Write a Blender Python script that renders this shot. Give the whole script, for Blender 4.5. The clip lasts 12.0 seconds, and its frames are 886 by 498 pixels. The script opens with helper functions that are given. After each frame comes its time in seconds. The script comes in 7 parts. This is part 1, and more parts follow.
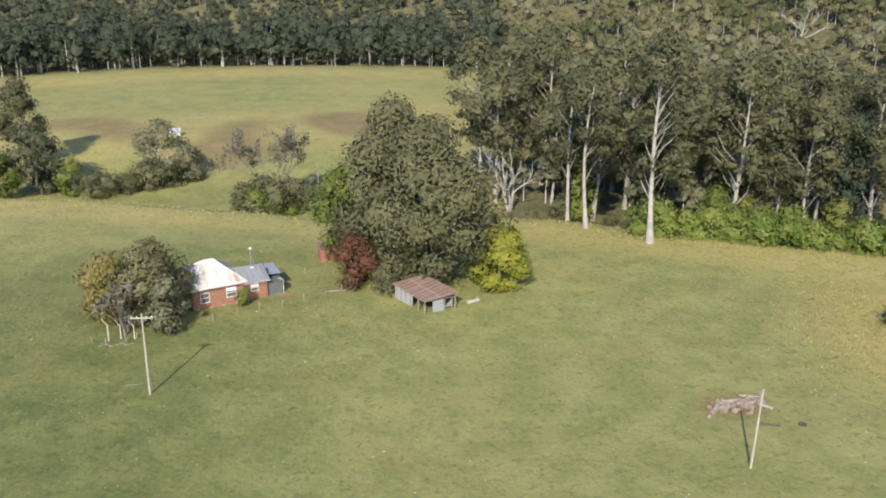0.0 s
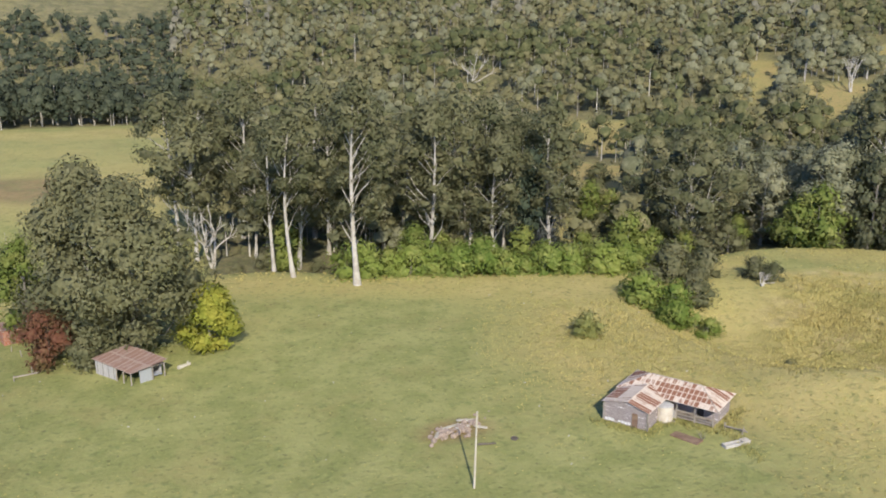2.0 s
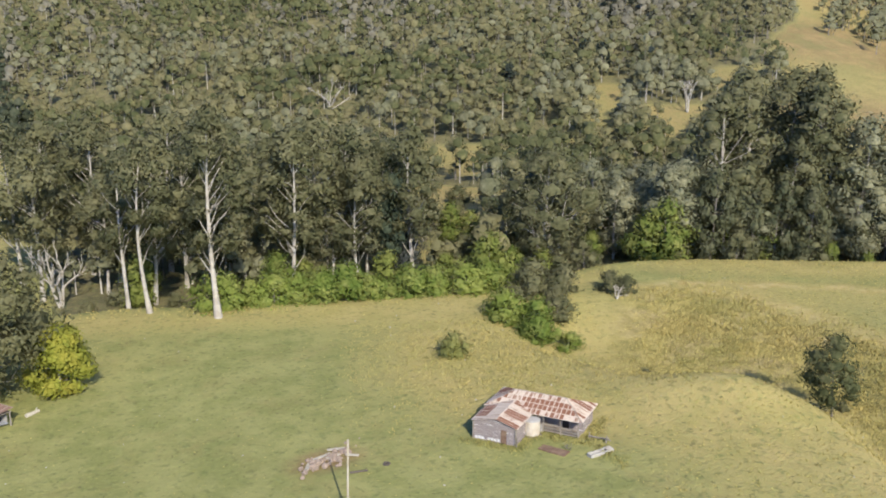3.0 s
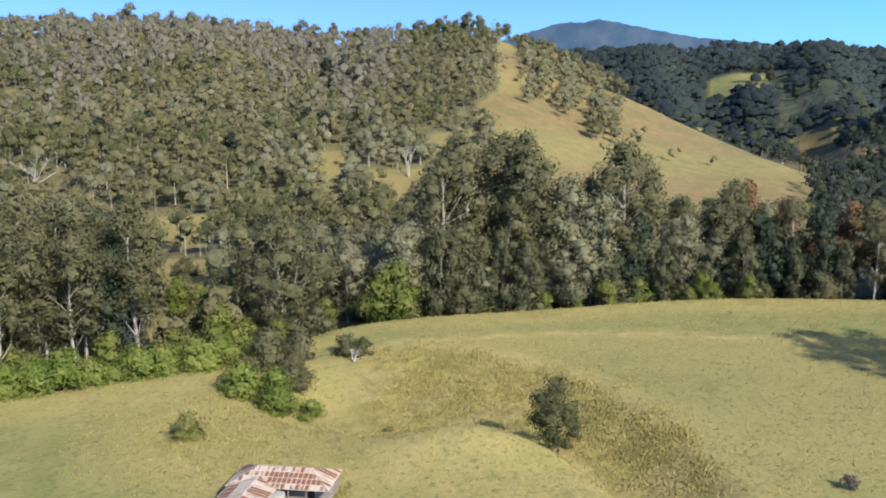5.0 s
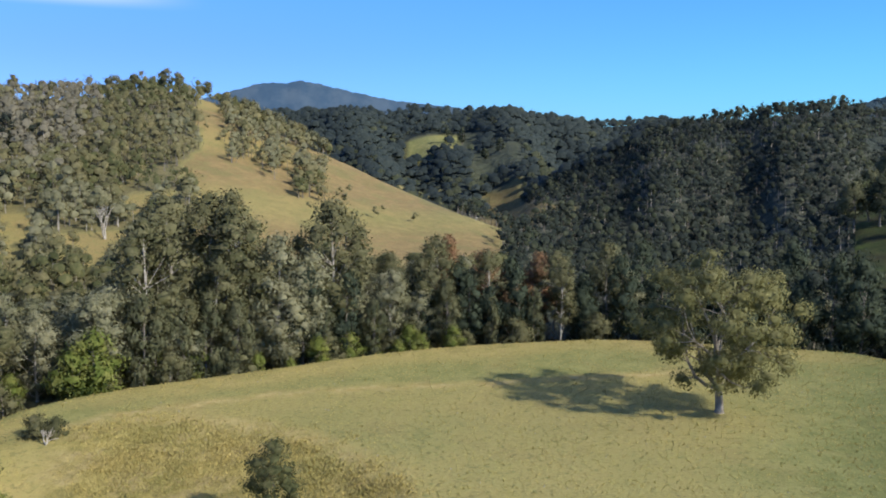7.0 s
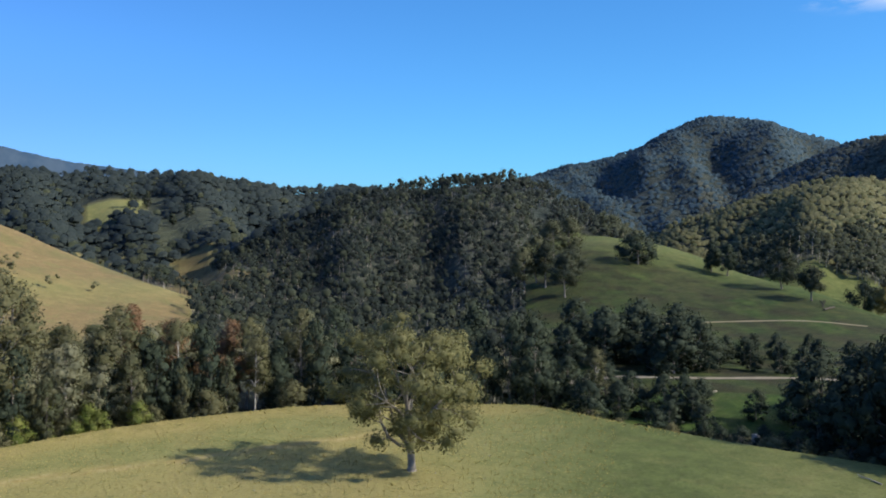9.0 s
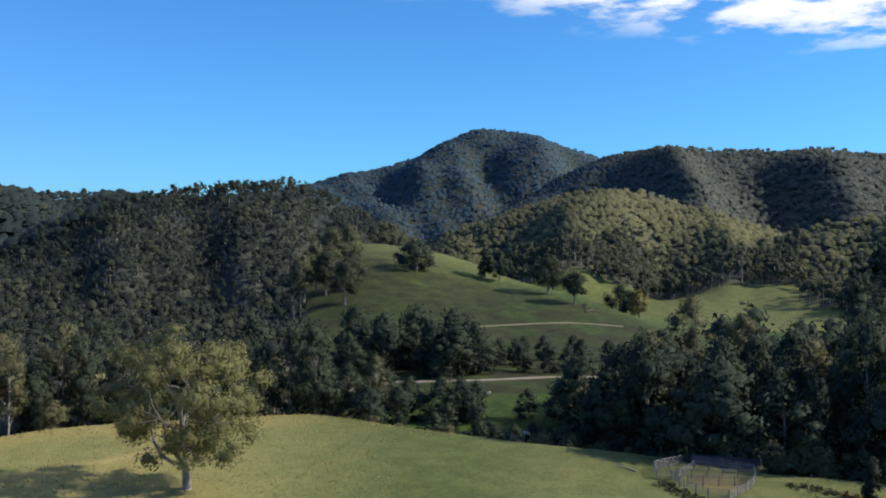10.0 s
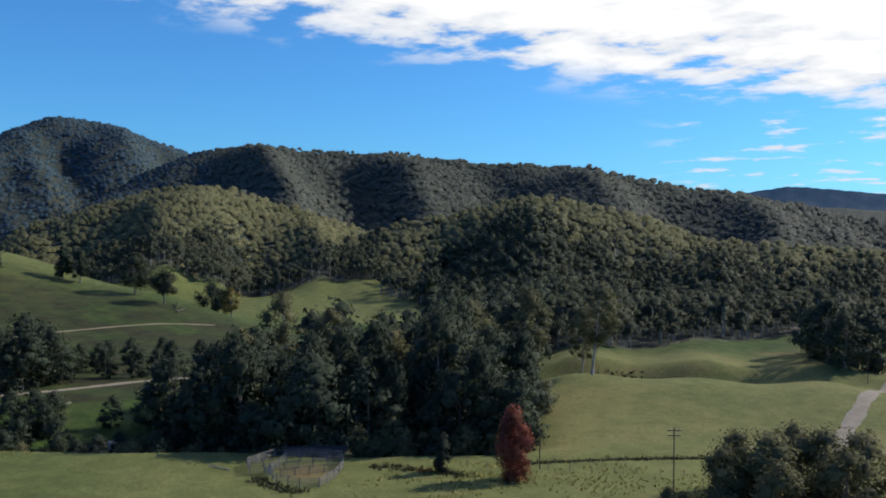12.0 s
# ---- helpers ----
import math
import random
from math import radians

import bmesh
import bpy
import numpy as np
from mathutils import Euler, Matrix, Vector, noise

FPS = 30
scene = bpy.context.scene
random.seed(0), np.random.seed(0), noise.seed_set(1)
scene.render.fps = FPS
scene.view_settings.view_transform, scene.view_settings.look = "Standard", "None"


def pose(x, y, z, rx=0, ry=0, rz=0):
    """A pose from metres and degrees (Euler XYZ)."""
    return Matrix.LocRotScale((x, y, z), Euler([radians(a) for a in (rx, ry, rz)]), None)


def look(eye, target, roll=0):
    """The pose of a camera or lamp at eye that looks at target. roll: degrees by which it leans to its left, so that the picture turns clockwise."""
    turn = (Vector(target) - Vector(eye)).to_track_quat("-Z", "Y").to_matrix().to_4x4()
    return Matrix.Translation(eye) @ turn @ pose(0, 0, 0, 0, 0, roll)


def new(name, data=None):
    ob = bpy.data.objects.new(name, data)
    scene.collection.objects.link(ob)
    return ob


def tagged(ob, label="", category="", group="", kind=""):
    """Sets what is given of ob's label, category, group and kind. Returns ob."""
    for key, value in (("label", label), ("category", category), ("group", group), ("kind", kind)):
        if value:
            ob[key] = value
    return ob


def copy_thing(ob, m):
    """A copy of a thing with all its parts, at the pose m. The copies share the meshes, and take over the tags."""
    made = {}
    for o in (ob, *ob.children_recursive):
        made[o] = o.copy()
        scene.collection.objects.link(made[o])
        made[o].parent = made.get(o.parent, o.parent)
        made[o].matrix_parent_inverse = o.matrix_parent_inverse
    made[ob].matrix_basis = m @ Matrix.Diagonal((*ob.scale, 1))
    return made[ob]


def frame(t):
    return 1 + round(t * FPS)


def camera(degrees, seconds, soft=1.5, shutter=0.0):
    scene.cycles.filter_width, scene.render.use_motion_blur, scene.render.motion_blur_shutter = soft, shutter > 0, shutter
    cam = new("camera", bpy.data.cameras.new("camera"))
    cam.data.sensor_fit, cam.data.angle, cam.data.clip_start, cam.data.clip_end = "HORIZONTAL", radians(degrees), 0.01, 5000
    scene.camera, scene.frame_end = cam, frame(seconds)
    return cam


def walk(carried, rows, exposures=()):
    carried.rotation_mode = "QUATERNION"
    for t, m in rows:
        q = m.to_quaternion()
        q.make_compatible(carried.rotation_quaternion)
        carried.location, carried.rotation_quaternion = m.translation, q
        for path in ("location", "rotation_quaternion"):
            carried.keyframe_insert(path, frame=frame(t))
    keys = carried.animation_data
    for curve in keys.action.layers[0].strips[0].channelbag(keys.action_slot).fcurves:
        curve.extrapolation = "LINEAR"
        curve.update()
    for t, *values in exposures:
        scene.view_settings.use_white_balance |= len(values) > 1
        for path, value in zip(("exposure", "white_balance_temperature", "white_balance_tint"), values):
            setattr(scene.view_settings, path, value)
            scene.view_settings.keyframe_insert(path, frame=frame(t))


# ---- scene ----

# ------------------------------------------------------------------ camera: a hovering drone that turns
EYE_Z = 46.0
cam = camera(53.28, 12.0, soft=1.9)
# seconds, heading (clockwise from +y), pitch, lean
TURN = [(0.0, 0.00, -18.35, 0.38), (0.5, 5.26, -17.47, 0.32), (1.0, 9.74, -16.68, 0.20), (1.5, 14.41, -15.92, 0.10),
        (2.0, 19.61, -15.12, -0.01), (2.5, 24.61, -14.31, -0.10), (3.0, 28.74, -13.53, -0.18), (3.2, 30.60, -13.17, -0.20),
        (4.8, 44.66, -9.87, -0.30), (5.0, 46.32, -9.30, -0.32), (5.5, 50.32, -8.54, -0.30), (6.0, 55.13, -7.76, -0.20),
        (6.5, 60.05, -7.05, -0.18), (7.0, 65.14, -5.60, -0.12), (7.2, 67.06, -5.03, -0.07), (8.8, 82.58, -1.65, 0.13),
        (9.0, 84.87, -1.31, 0.14), (9.5, 91.05, -0.76, 0.16), (10.0, 99.06, -0.76, 0.13), (10.5, 107.45, -0.77, 0.16),
        (11.0, 113.68, -0.81, 0.15), (11.5, 119.31, -0.84, 0.15), (12.0, 125.08, -0.85, 0.15)]
walk(cam, [(t, pose(0, 0, EYE_Z, 90 + p, 0, -h) @ pose(0, 0, 0, 0, 0, r)) for t, h, p, r in TURN],
     exposures=[(0.0, 0.06), (3.2, 0.10), (5.0, 0.09), (7.0, -0.16), (9.0, -0.26), (10.5, -0.36), (12.0, -0.58)])

# ------------------------------------------------------------------ world and sun
SUN_AZ, SUN_EL = 192.0, 34.0            # heading clockwise from +y, height, degrees
world = bpy.data.worlds.new("sky")
scene.world = world
world.use_nodes = True
wn, wl = world.node_tree.nodes, world.node_tree.links
wn.clear()
w_out, w_bg, w_sky = wn.new("ShaderNodeOutputWorld"), wn.new("ShaderNodeBackground"), wn.new("ShaderNodeTexSky")
w_sky.sky_type, w_sky.sun_disc = "NISHITA", False
w_sky.sun_elevation, w_sky.sun_rotation = radians(SUN_EL), radians(SUN_AZ)
w_sky.air_density, w_sky.dust_density, w_sky.ozone_density = 1.0, 0.4, 2.0
w_bg.inputs["Strength"].default_value = 0.15
def w_node(kind, op=None, **links):
    n = wn.new(kind)
    if op:
        n.operation = op
    return n


def w_math(op, a, b=0.0):
    n = w_node("ShaderNodeMath", op)
    for k, v in enumerate((a, b)):
        if isinstance(v, bpy.types.NodeSocket):
            wl.new(v, n.inputs[k])
        else:
            n.inputs[k].default_value = v
    return n.outputs[0]


def w_step(v, lo, hi):
    n = wn.new("ShaderNodeMapRange")
    n.interpolation_type = "SMOOTHSTEP"
    n.inputs["From Min"].default_value, n.inputs["From Max"].default_value = lo, hi
    wl.new(v, n.inputs["Value"])
    return n.outputs["Result"]


def w_mix(fac, a, b, blend="MIX"):
    n = wn.new("ShaderNodeMix")
    n.data_type, n.blend_type = "RGBA", blend
    for k, v in ((0, fac), (6, a), (7, b)):
        if isinstance(v, bpy.types.NodeSocket):
            wl.new(v, n.inputs[k])
        else:
            n.inputs[k].default_value = v
    return n.outputs[2]


# broken cloud: a bank whose lower brim sinks towards the sun's side, on a flat deck
w_dir = wn.new("ShaderNodeTexCoord").outputs["Generated"]
w_xyz = wn.new("ShaderNodeSeparateXYZ")
wl.new(w_dir, w_xyz.inputs[0])
w_az = w_math("MULTIPLY", w_math("ARCTAN2", w_xyz.outputs[0], w_xyz.outputs[1]), 180 / math.pi)
w_el = w_math("MULTIPLY", w_math("ARCSINE", w_xyz.outputs[2]), 180 / math.pi)
w_deck = wn.new("ShaderNodeCombineXYZ")
w_low = w_math("ADD", w_math("MAXIMUM", w_xyz.outputs[2], 0.0), 0.06)
wl.new(w_math("DIVIDE", w_xyz.outputs[0], w_low), w_deck.inputs[0])
wl.new(w_math("DIVIDE", w_xyz.outputs[1], w_low), w_deck.inputs[1])
w_puff = wn.new("ShaderNodeTexNoise")
w_puff.inputs["Scale"].default_value, w_puff.inputs["Detail"].default_value, w_puff.inputs["Roughness"].default_value = 2.3, 8.0, 0.60
wl.new(w_deck.outputs[0], w_puff.inputs["Vector"])
w_brim = w_math("SUBTRACT", w_el, w_math("SUBTRACT", 14.5, w_math("MULTIPLY", w_math("SUBTRACT", w_az, 107.0), 0.155)))
w_body = w_math("ADD", w_math("MULTIPLY", w_math("ADD", w_brim, 1.2), 0.12), w_math("MULTIPLY", w_math("SUBTRACT", w_puff.outputs["Fac"], 0.5), 2.4))
w_cover = w_math("MULTIPLY", w_step(w_body, 0.0, 0.30), w_step(w_az, 88.0, 108.0))
w_cover = w_math("MULTIPLY", w_cover, w_step(w_brim, -2.0, 1.2))
w_cover = w_math("MULTIPLY", w_cover, w_math("SUBTRACT", 1.0, w_math("MULTIPLY", w_step(w_el, 22.0, 42.0), 0.75)))
w_scud = w_math("MULTIPLY", w_step(w_puff.outputs["Fac"], 0.54, 0.66), w_math("MULTIPLY", w_step(w_az, 137.0, 143.0), w_step(w_el, 1.6, 2.8)))
w_cover = w_math("MAXIMUM", w_cover, w_math("MULTIPLY", w_scud, 0.95))
# one thin veil apart from the bank
w_veil = w_math("MULTIPLY", w_math("MULTIPLY", w_step(w_az, 34.0, 42.0), w_math("SUBTRACT", 1.0, w_step(w_az, 43.0, 51.0))), w_math("MULTIPLY", w_step(w_el, 9.0, 9.8), w_math("SUBTRACT", 1.0, w_step(w_el, 10.0, 11.2))))
w_cover = w_math("MAXIMUM", w_cover, w_math("MULTIPLY", w_veil, 0.42))
w_pale = w_mix(w_step(w_el, 6.0, 12.0), (0.37, 0.63, 1.30, 1.0), (0.41, 0.79, 1.42, 1.0))
w_tone = w_mix(w_step(w_az, 40.0, 95.0), w_pale, (0.38, 0.94, 1.52, 1.0))
# the sky deepens towards the zenith
w_tone = w_mix(w_step(w_el, 20.0, 45.0), w_tone, (0.43, 0.61, 0.92, 1.0))
w_blue = w_mix(1.0, w_sky.outputs[0], w_tone, "MULTIPLY")
w_white = w_mix(w_step(w_body, 0.1, 0.9), (7.5, 7.9, 8.6, 1.0), (12.0, 11.8, 11.4, 1.0))
wl.new(w_mix(w_cover, w_blue, w_white), w_bg.inputs["Color"])
wl.new(w_bg.outputs[0], w_out.inputs["Surface"])
sun_data = bpy.data.lights.new("sun", "SUN")
sun_data.energy, sun_data.angle, sun_data.color = 5.3, radians(0.53), (1.0, 0.92, 0.80)
sun = new("sun", sun_data)
sun_dir = Vector((math.sin(radians(SUN_AZ)) * math.cos(radians(SUN_EL)), math.cos(radians(SUN_AZ)) * math.cos(radians(SUN_EL)), math.sin(radians(SUN_EL))))
sun.matrix_world = look(sun_dir * 300, (0, 0, 0))


# ------------------------------------------------------------------ materials
def material(name, rough=0.9):
    m = bpy.data.materials.new(name)
    m.use_nodes = True
    n, l = m.node_tree.nodes, m.node_tree.links
    b = n["Principled BSDF"]
    b.inputs["Roughness"].default_value = rough
    b.inputs["Specular IOR Level"].default_value = 0.3
    return m, n, l, b


def noise_tex(n, l, scale, detail=4.0, rough=0.6, vec=None):
    t = n.new("ShaderNodeTexNoise")
    t.inputs["Scale"].default_value, t.inputs["Detail"].default_value, t.inputs["Roughness"].default_value = scale, detail, rough
    if vec is None:
        g = n.new("ShaderNodeNewGeometry")
        vec = g.outputs["Position"]
    l.new(vec, t.inputs["Vector"])
    return t.outputs["Fac"]


def span(n, l, fac, lo, hi):
    r = n.new("ShaderNodeMapRange")
    r.interpolation_type = "SMOOTHSTEP"
    r.inputs["From Min"].default_value, r.inputs["From Max"].default_value = lo, hi
    l.new(fac, r.inputs["Value"])
    return r.outputs["Result"]


def mixed(n, l, fac, a, b):
    m = n.new("ShaderNodeMix")
    m.data_type = "RGBA"
    for socket, value in ((m.inputs[0], fac), (m.inputs[6], a), (m.inputs[7], b)):
        if isinstance(value, bpy.types.NodeSocket):
            l.new(value, socket)
        elif isinstance(value, tuple):
            socket.default_value = (*value, 1.0)
        else:
            socket.default_value = value
    return m.outputs[2]


def maths(n, l, op, a, b):
    m = n.new("ShaderNodeMath")
    m.operation = op
    for i, v in enumerate((a, b)):
        if isinstance(v, bpy.types.NodeSocket):
            l.new(v, m.inputs[i])
        else:
            m.inputs[i].default_value = v
    return m.outputs[0]


def bumped(n, l, b, height, strength, distance):
    k = n.new("ShaderNodeBump")
    k.inputs["Strength"].default_value, k.inputs["Distance"].default_value = strength, distance
    l.new(height, k.inputs["Height"])
    l.new(k.outputs["Normal"], b.inputs["Normal"])


def attribute(n, name):
    a = n.new("ShaderNodeAttribute")
    a.attribute_name = name
    return a.outputs["Fac"]


def leaf_material(name, dark, mid, light, through_light=0.28, depth=0.17):
    """Foliage: tint differs from tree to tree, from clump to clump and from leaf to leaf."""
    m, n, l, b = material(name, 0.75)
    b.inputs["Specular IOR Level"].default_value = 0.15
    tree = maths(n, l, "FRACT", maths(n, l, "ADD", attribute(n, "tint"), n.new("ShaderNodeObjectInfo").outputs["Random"]), 0.0)
    g = n.new("ShaderNodeNewGeometry")
    col = mixed(n, l, tree, dark, mid)
    col = mixed(n, l, span(n, l, noise_tex(n, l, 0.35, 3.0), 0.42, 0.7), col, light)
    speck = span(n, l, noise_tex(n, l, 1.7, 4.0, 0.75), 0.42, 0.58)
    leaf = maths(n, l, "MULTIPLY", maths(n, l, "ADD", g.outputs["Random Per Island"], maths(n, l, "SUBTRACT", 1.0, speck)), depth)
    col = mixed(n, l, leaf, col, tuple(c * 0.45 for c in dark))
    l.new(col, b.inputs["Base Color"])
    t = n.new("ShaderNodeBsdfTranslucent")
    l.new(col, t.inputs["Color"])
    mx = n.new("ShaderNodeMixShader")
    mx.inputs[0].default_value = through_light
    l.new(b.outputs[0], mx.inputs[1])
    l.new(t.outputs[0], mx.inputs[2])
    l.new(mx.outputs[0], n["Material Output"].inputs["Surface"])
    return m


def bark_material(name, pale, dark):
    m, n, l, b = material(name, 0.85)
    patch = span(n, l, noise_tex(n, l, 0.9, 5.0), 0.42, 0.62)
    col = mixed(n, l, patch, pale, dark)
    l.new(mixed(n, l, noise_tex(n, l, 9.0), col, tuple(c * 0.6 for c in pale)), b.inputs["Base Color"])
    bumped(n, l, b, noise_tex(n, l, 6.0), 0.4, 0.05)
    return m


LEAF_EUC = leaf_material("leaf_eucalypt", (0.106, 0.113, 0.054), (0.193, 0.188, 0.091), (0.243, 0.232, 0.123))
LEAF_HILL = leaf_material("leaf_hill_gum", (0.117, 0.122, 0.056), (0.252, 0.233, 0.114), (0.303, 0.276, 0.143))
LEAF_GREY = leaf_material("leaf_grey_gum", (0.147, 0.156, 0.085), (0.273, 0.267, 0.155), (0.319, 0.311, 0.189))
# near-black leaves: the unlit hill's shade is put into the colour
LEAF_DARK = leaf_material("leaf_dark_shaded", (0.022, 0.032, 0.027), (0.036, 0.047, 0.036), (0.056, 0.066, 0.044), 0.12, 0.14)
# blue of distance haze is put into the mountain's leaf colour
LEAF_FAR = leaf_material("leaf_far_hazed", (0.045, 0.083, 0.108), (0.060, 0.103, 0.126), (0.083, 0.125, 0.140), 0.12, 0.08)
# distance haze and shade over the range are put into this dark colour
LEAF_RANGE = leaf_material("leaf_range_hazed", (0.028, 0.042, 0.042), (0.041, 0.057, 0.054), (0.055, 0.069, 0.062), 0.12, 0.08)
# gum leaves with shade put into the colour
LEAF_SHADED = leaf_material("leaf_shaded_gum", (0.050, 0.066, 0.040), (0.090, 0.104, 0.062), (0.130, 0.140, 0.084))
# gum leaves with warm sunlight put into the colour
LEAF_KNOLL = leaf_material("leaf_sunlit_knoll", (0.108, 0.127, 0.061), (0.205, 0.199, 0.094), (0.268, 0.252, 0.124), 0.2, 0.13)
# valley leaves, darkened in colour for the cloud shade lying there
LEAF_VALLEY = leaf_material("leaf_valley_shaded", (0.033, 0.049, 0.033), (0.058, 0.078, 0.049), (0.088, 0.110, 0.066), 0.18, 0.12)
# thin dry foliage, with haze over the upper hill put into its colour
LEAF_DRY_HAZED = leaf_material("leaf_dry_hazed", (0.189, 0.182, 0.129), (0.261, 0.241, 0.173), (0.303, 0.285, 0.208), 0.25, 0.20)
# ridge leaves, tinted slightly blue in place of haze
LEAF_RIDGE = leaf_material("leaf_ridge_hazed", (0.070, 0.090, 0.080), (0.104, 0.119, 0.097), (0.145, 0.148, 0.110), 0.12, 0.10)
LEAF_OAK = leaf_material("leaf_casuarina", (0.085, 0.098, 0.052), (0.150, 0.156, 0.080), (0.20, 0.20, 0.11), 0.2, 0.2)
LEAF_PALE = leaf_material("leaf_pale_flowering", (0.19, 0.205, 0.060), (0.30, 0.30, 0.095), (0.42, 0.39, 0.17))
LEAF_BANK = leaf_material("leaf_blue_box", (0.177, 0.187, 0.106), (0.335, 0.328, 0.195), (0.381, 0.374, 0.234), 0.3, 0.15)
LEAF_GOLD = leaf_material("leaf_golden_gum", (0.138, 0.149, 0.060), (0.245, 0.240, 0.098), (0.315, 0.296, 0.136))
LEAF_FRESH = leaf_material("leaf_fresh_gum", (0.072, 0.087, 0.037), (0.164, 0.171, 0.074), (0.227, 0.222, 0.102))
LEAF_GREEN = leaf_material("leaf_bright_green", (0.125, 0.170, 0.036), (0.220, 0.255, 0.060), (0.31, 0.32, 0.095))
LEAF_YELLOW = leaf_material("leaf_yellow_green", (0.225, 0.258, 0.040), (0.335, 0.352, 0.056), (0.47, 0.43, 0.08), 0.3)
LEAF_RED = leaf_material("leaf_flame_red", (0.22, 0.062, 0.045), (0.31, 0.095, 0.065), (0.35, 0.15, 0.09))
LEAF_RUSSET = leaf_material("leaf_russet", (0.125, 0.070, 0.040), (0.215, 0.090, 0.055), (0.20, 0.15, 0.07))
LEAF_BROWN = leaf_material("leaf_dying_brown", (0.20, 0.120, 0.065), (0.31, 0.180, 0.095), (0.36, 0.245, 0.14))
LEAF_TWIG = leaf_material("twig_grey", (0.215, 0.190, 0.130), (0.285, 0.255, 0.180), (0.34, 0.31, 0.225))
LEAF_BUSH = leaf_material("leaf_lantana", (0.130, 0.190, 0.036), (0.240, 0.290, 0.062), (0.34, 0.36, 0.105))
LEAF_AUTUMN = leaf_material("leaf_yellowing_olive", (0.20, 0.175, 0.055), (0.32, 0.265, 0.085), (0.39, 0.32, 0.13))
LEAF_PLUM = leaf_material("leaf_blue_grey", (0.075, 0.085, 0.080), (0.105, 0.115, 0.105), (0.15, 0.155, 0.14))
BARK_PALE = bark_material("bark_pale_gum", (0.56, 0.52, 0.45), (0.36, 0.32, 0.26))
BARK_OLD = bark_material("bark_old_gum", (0.42, 0.37, 0.30), (0.22, 0.19, 0.15))
BARK_GREY = bark_material("bark_grey", (0.30, 0.27, 0.23), (0.16, 0.14, 0.115))


def ground_material():
    m, n, l, b = material("pasture_ground", 0.95)
    dry, wood, bare, canopy, lush_shade = (attribute(n, k) for k in ("dry", "wood", "bare", "canopy", "lush_shade"))
    wide = noise_tex(n, l, 0.022, 5.0, 0.6)
    fine = noise_tex(n, l, 1.6, 5.0, 0.7)
    mid = noise_tex(n, l, 0.16, 5.0, 0.65)
    green = mixed(n, l, span(n, l, mid, 0.35, 0.68), (0.212, 0.222, 0.070), (0.305, 0.296, 0.108))
    # greener grass; the valley's cloud shade is put into these dark tones too
    green = mixed(n, l, lush_shade, green, mixed(n, l, span(n, l, mid, 0.35, 0.68), (0.024, 0.060, 0.008), (0.058, 0.108, 0.015)))
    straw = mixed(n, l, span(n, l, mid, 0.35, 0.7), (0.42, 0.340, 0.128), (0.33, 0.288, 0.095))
    straw = mixed(n, l, maths(n, l, "MULTIPLY", lush_shade, 0.9), straw, (0.080, 0.086, 0.029))
    amount = maths(n, l, "ADD", dry, maths(n, l, "MULTIPLY", maths(n, l, "SUBTRACT", wide, 0.5), 1.3))
    amount = maths(n, l, "ADD", amount, maths(n, l, "MULTIPLY", maths(n, l, "SUBTRACT", mid, 0.5), 0.5))
    col = mixed(n, l, span(n, l, amount, 0.15, 0.85), green, straw)
    soil = mixed(n, l, span(n, l, mid, 0.38, 0.66), (0.235, 0.165, 0.075), (0.31, 0.215, 0.098))
    soil = mixed(n, l, maths(n, l, "MULTIPLY", span(n, l, noise_tex(n, l, 0.045, 6.0, 0.68), 0.46, 0.62), 0.7), soil, (0.165, 0.150, 0.060))
    col = mixed(n, l, span(n, l, bare, 0.25, 0.75), col, soil)
    col = mixed(n, l, wood, col, mixed(n, l, span(n, l, mid, 0.40, 0.66), (0.105, 0.095, 0.052), (0.20, 0.168, 0.088)))
    blot = span(n, l, noise_tex(n, l, 0.09, 6.0, 0.68), 0.50, 0.66)
    col = mixed(n, l, maths(n, l, "MULTIPLY", maths(n, l, "SUBTRACT", 1.0, canopy), maths(n, l, "MULTIPLY", blot, maths(n, l, "SUBTRACT", 0.42, maths(n, l, "MULTIPLY", lush_shade, 0.30)))), col, (0.27, 0.225, 0.085))
    clump = span(n, l, noise_tex(n, l, 0.55, 3.0, 0.55), 0.58, 0.72)
    col = mixed(n, l, maths(n, l, "MULTIPLY", clump, 0.5), col, mixed(n, l, lush_shade, (0.13, 0.165, 0.05), (0.035, 0.052, 0.016)))
    col = mixed(n, l, maths(n, l, "MULTIPLY", span(n, l, fine, 0.45, 0.75), maths(n, l, "SUBTRACT", 0.5, maths(n, l, "MULTIPLY", lush_shade, 0.42))), col, (0.33, 0.345, 0.115))
    knots = span(n, l, noise_tex(n, l, 1.15, 2.0, 0.5), 0.56, 0.68)
    col = mixed(n, l, maths(n, l, "MULTIPLY", knots, 0.44), col, mixed(n, l, lush_shade, (0.125, 0.135, 0.045), (0.024, 0.036, 0.010)))
    dung = span(n, l, noise_tex(n, l, 1.3, 1.0, 0.5), 0.70, 0.735)
    col = mixed(n, l, maths(n, l, "MULTIPLY", dung, 0.50), col, (0.085, 0.085, 0.036))
    # rank grass in the gully's bowl, matted in clumps
    mat_noise = noise_tex(n, l, 0.30, 5.0, 0.68)
    matted = mixed(n, l, span(n, l, mat_noise, 0.36, 0.64), (0.205, 0.180, 0.050), (0.430, 0.352, 0.115))
    matted = mixed(n, l, span(n, l, noise_tex(n, l, 0.12, 3.0), 0.45, 0.65), matted, mixed(n, l, span(n, l, mat_noise, 0.36, 0.64), (0.25, 0.200, 0.075), (0.43, 0.345, 0.155)))
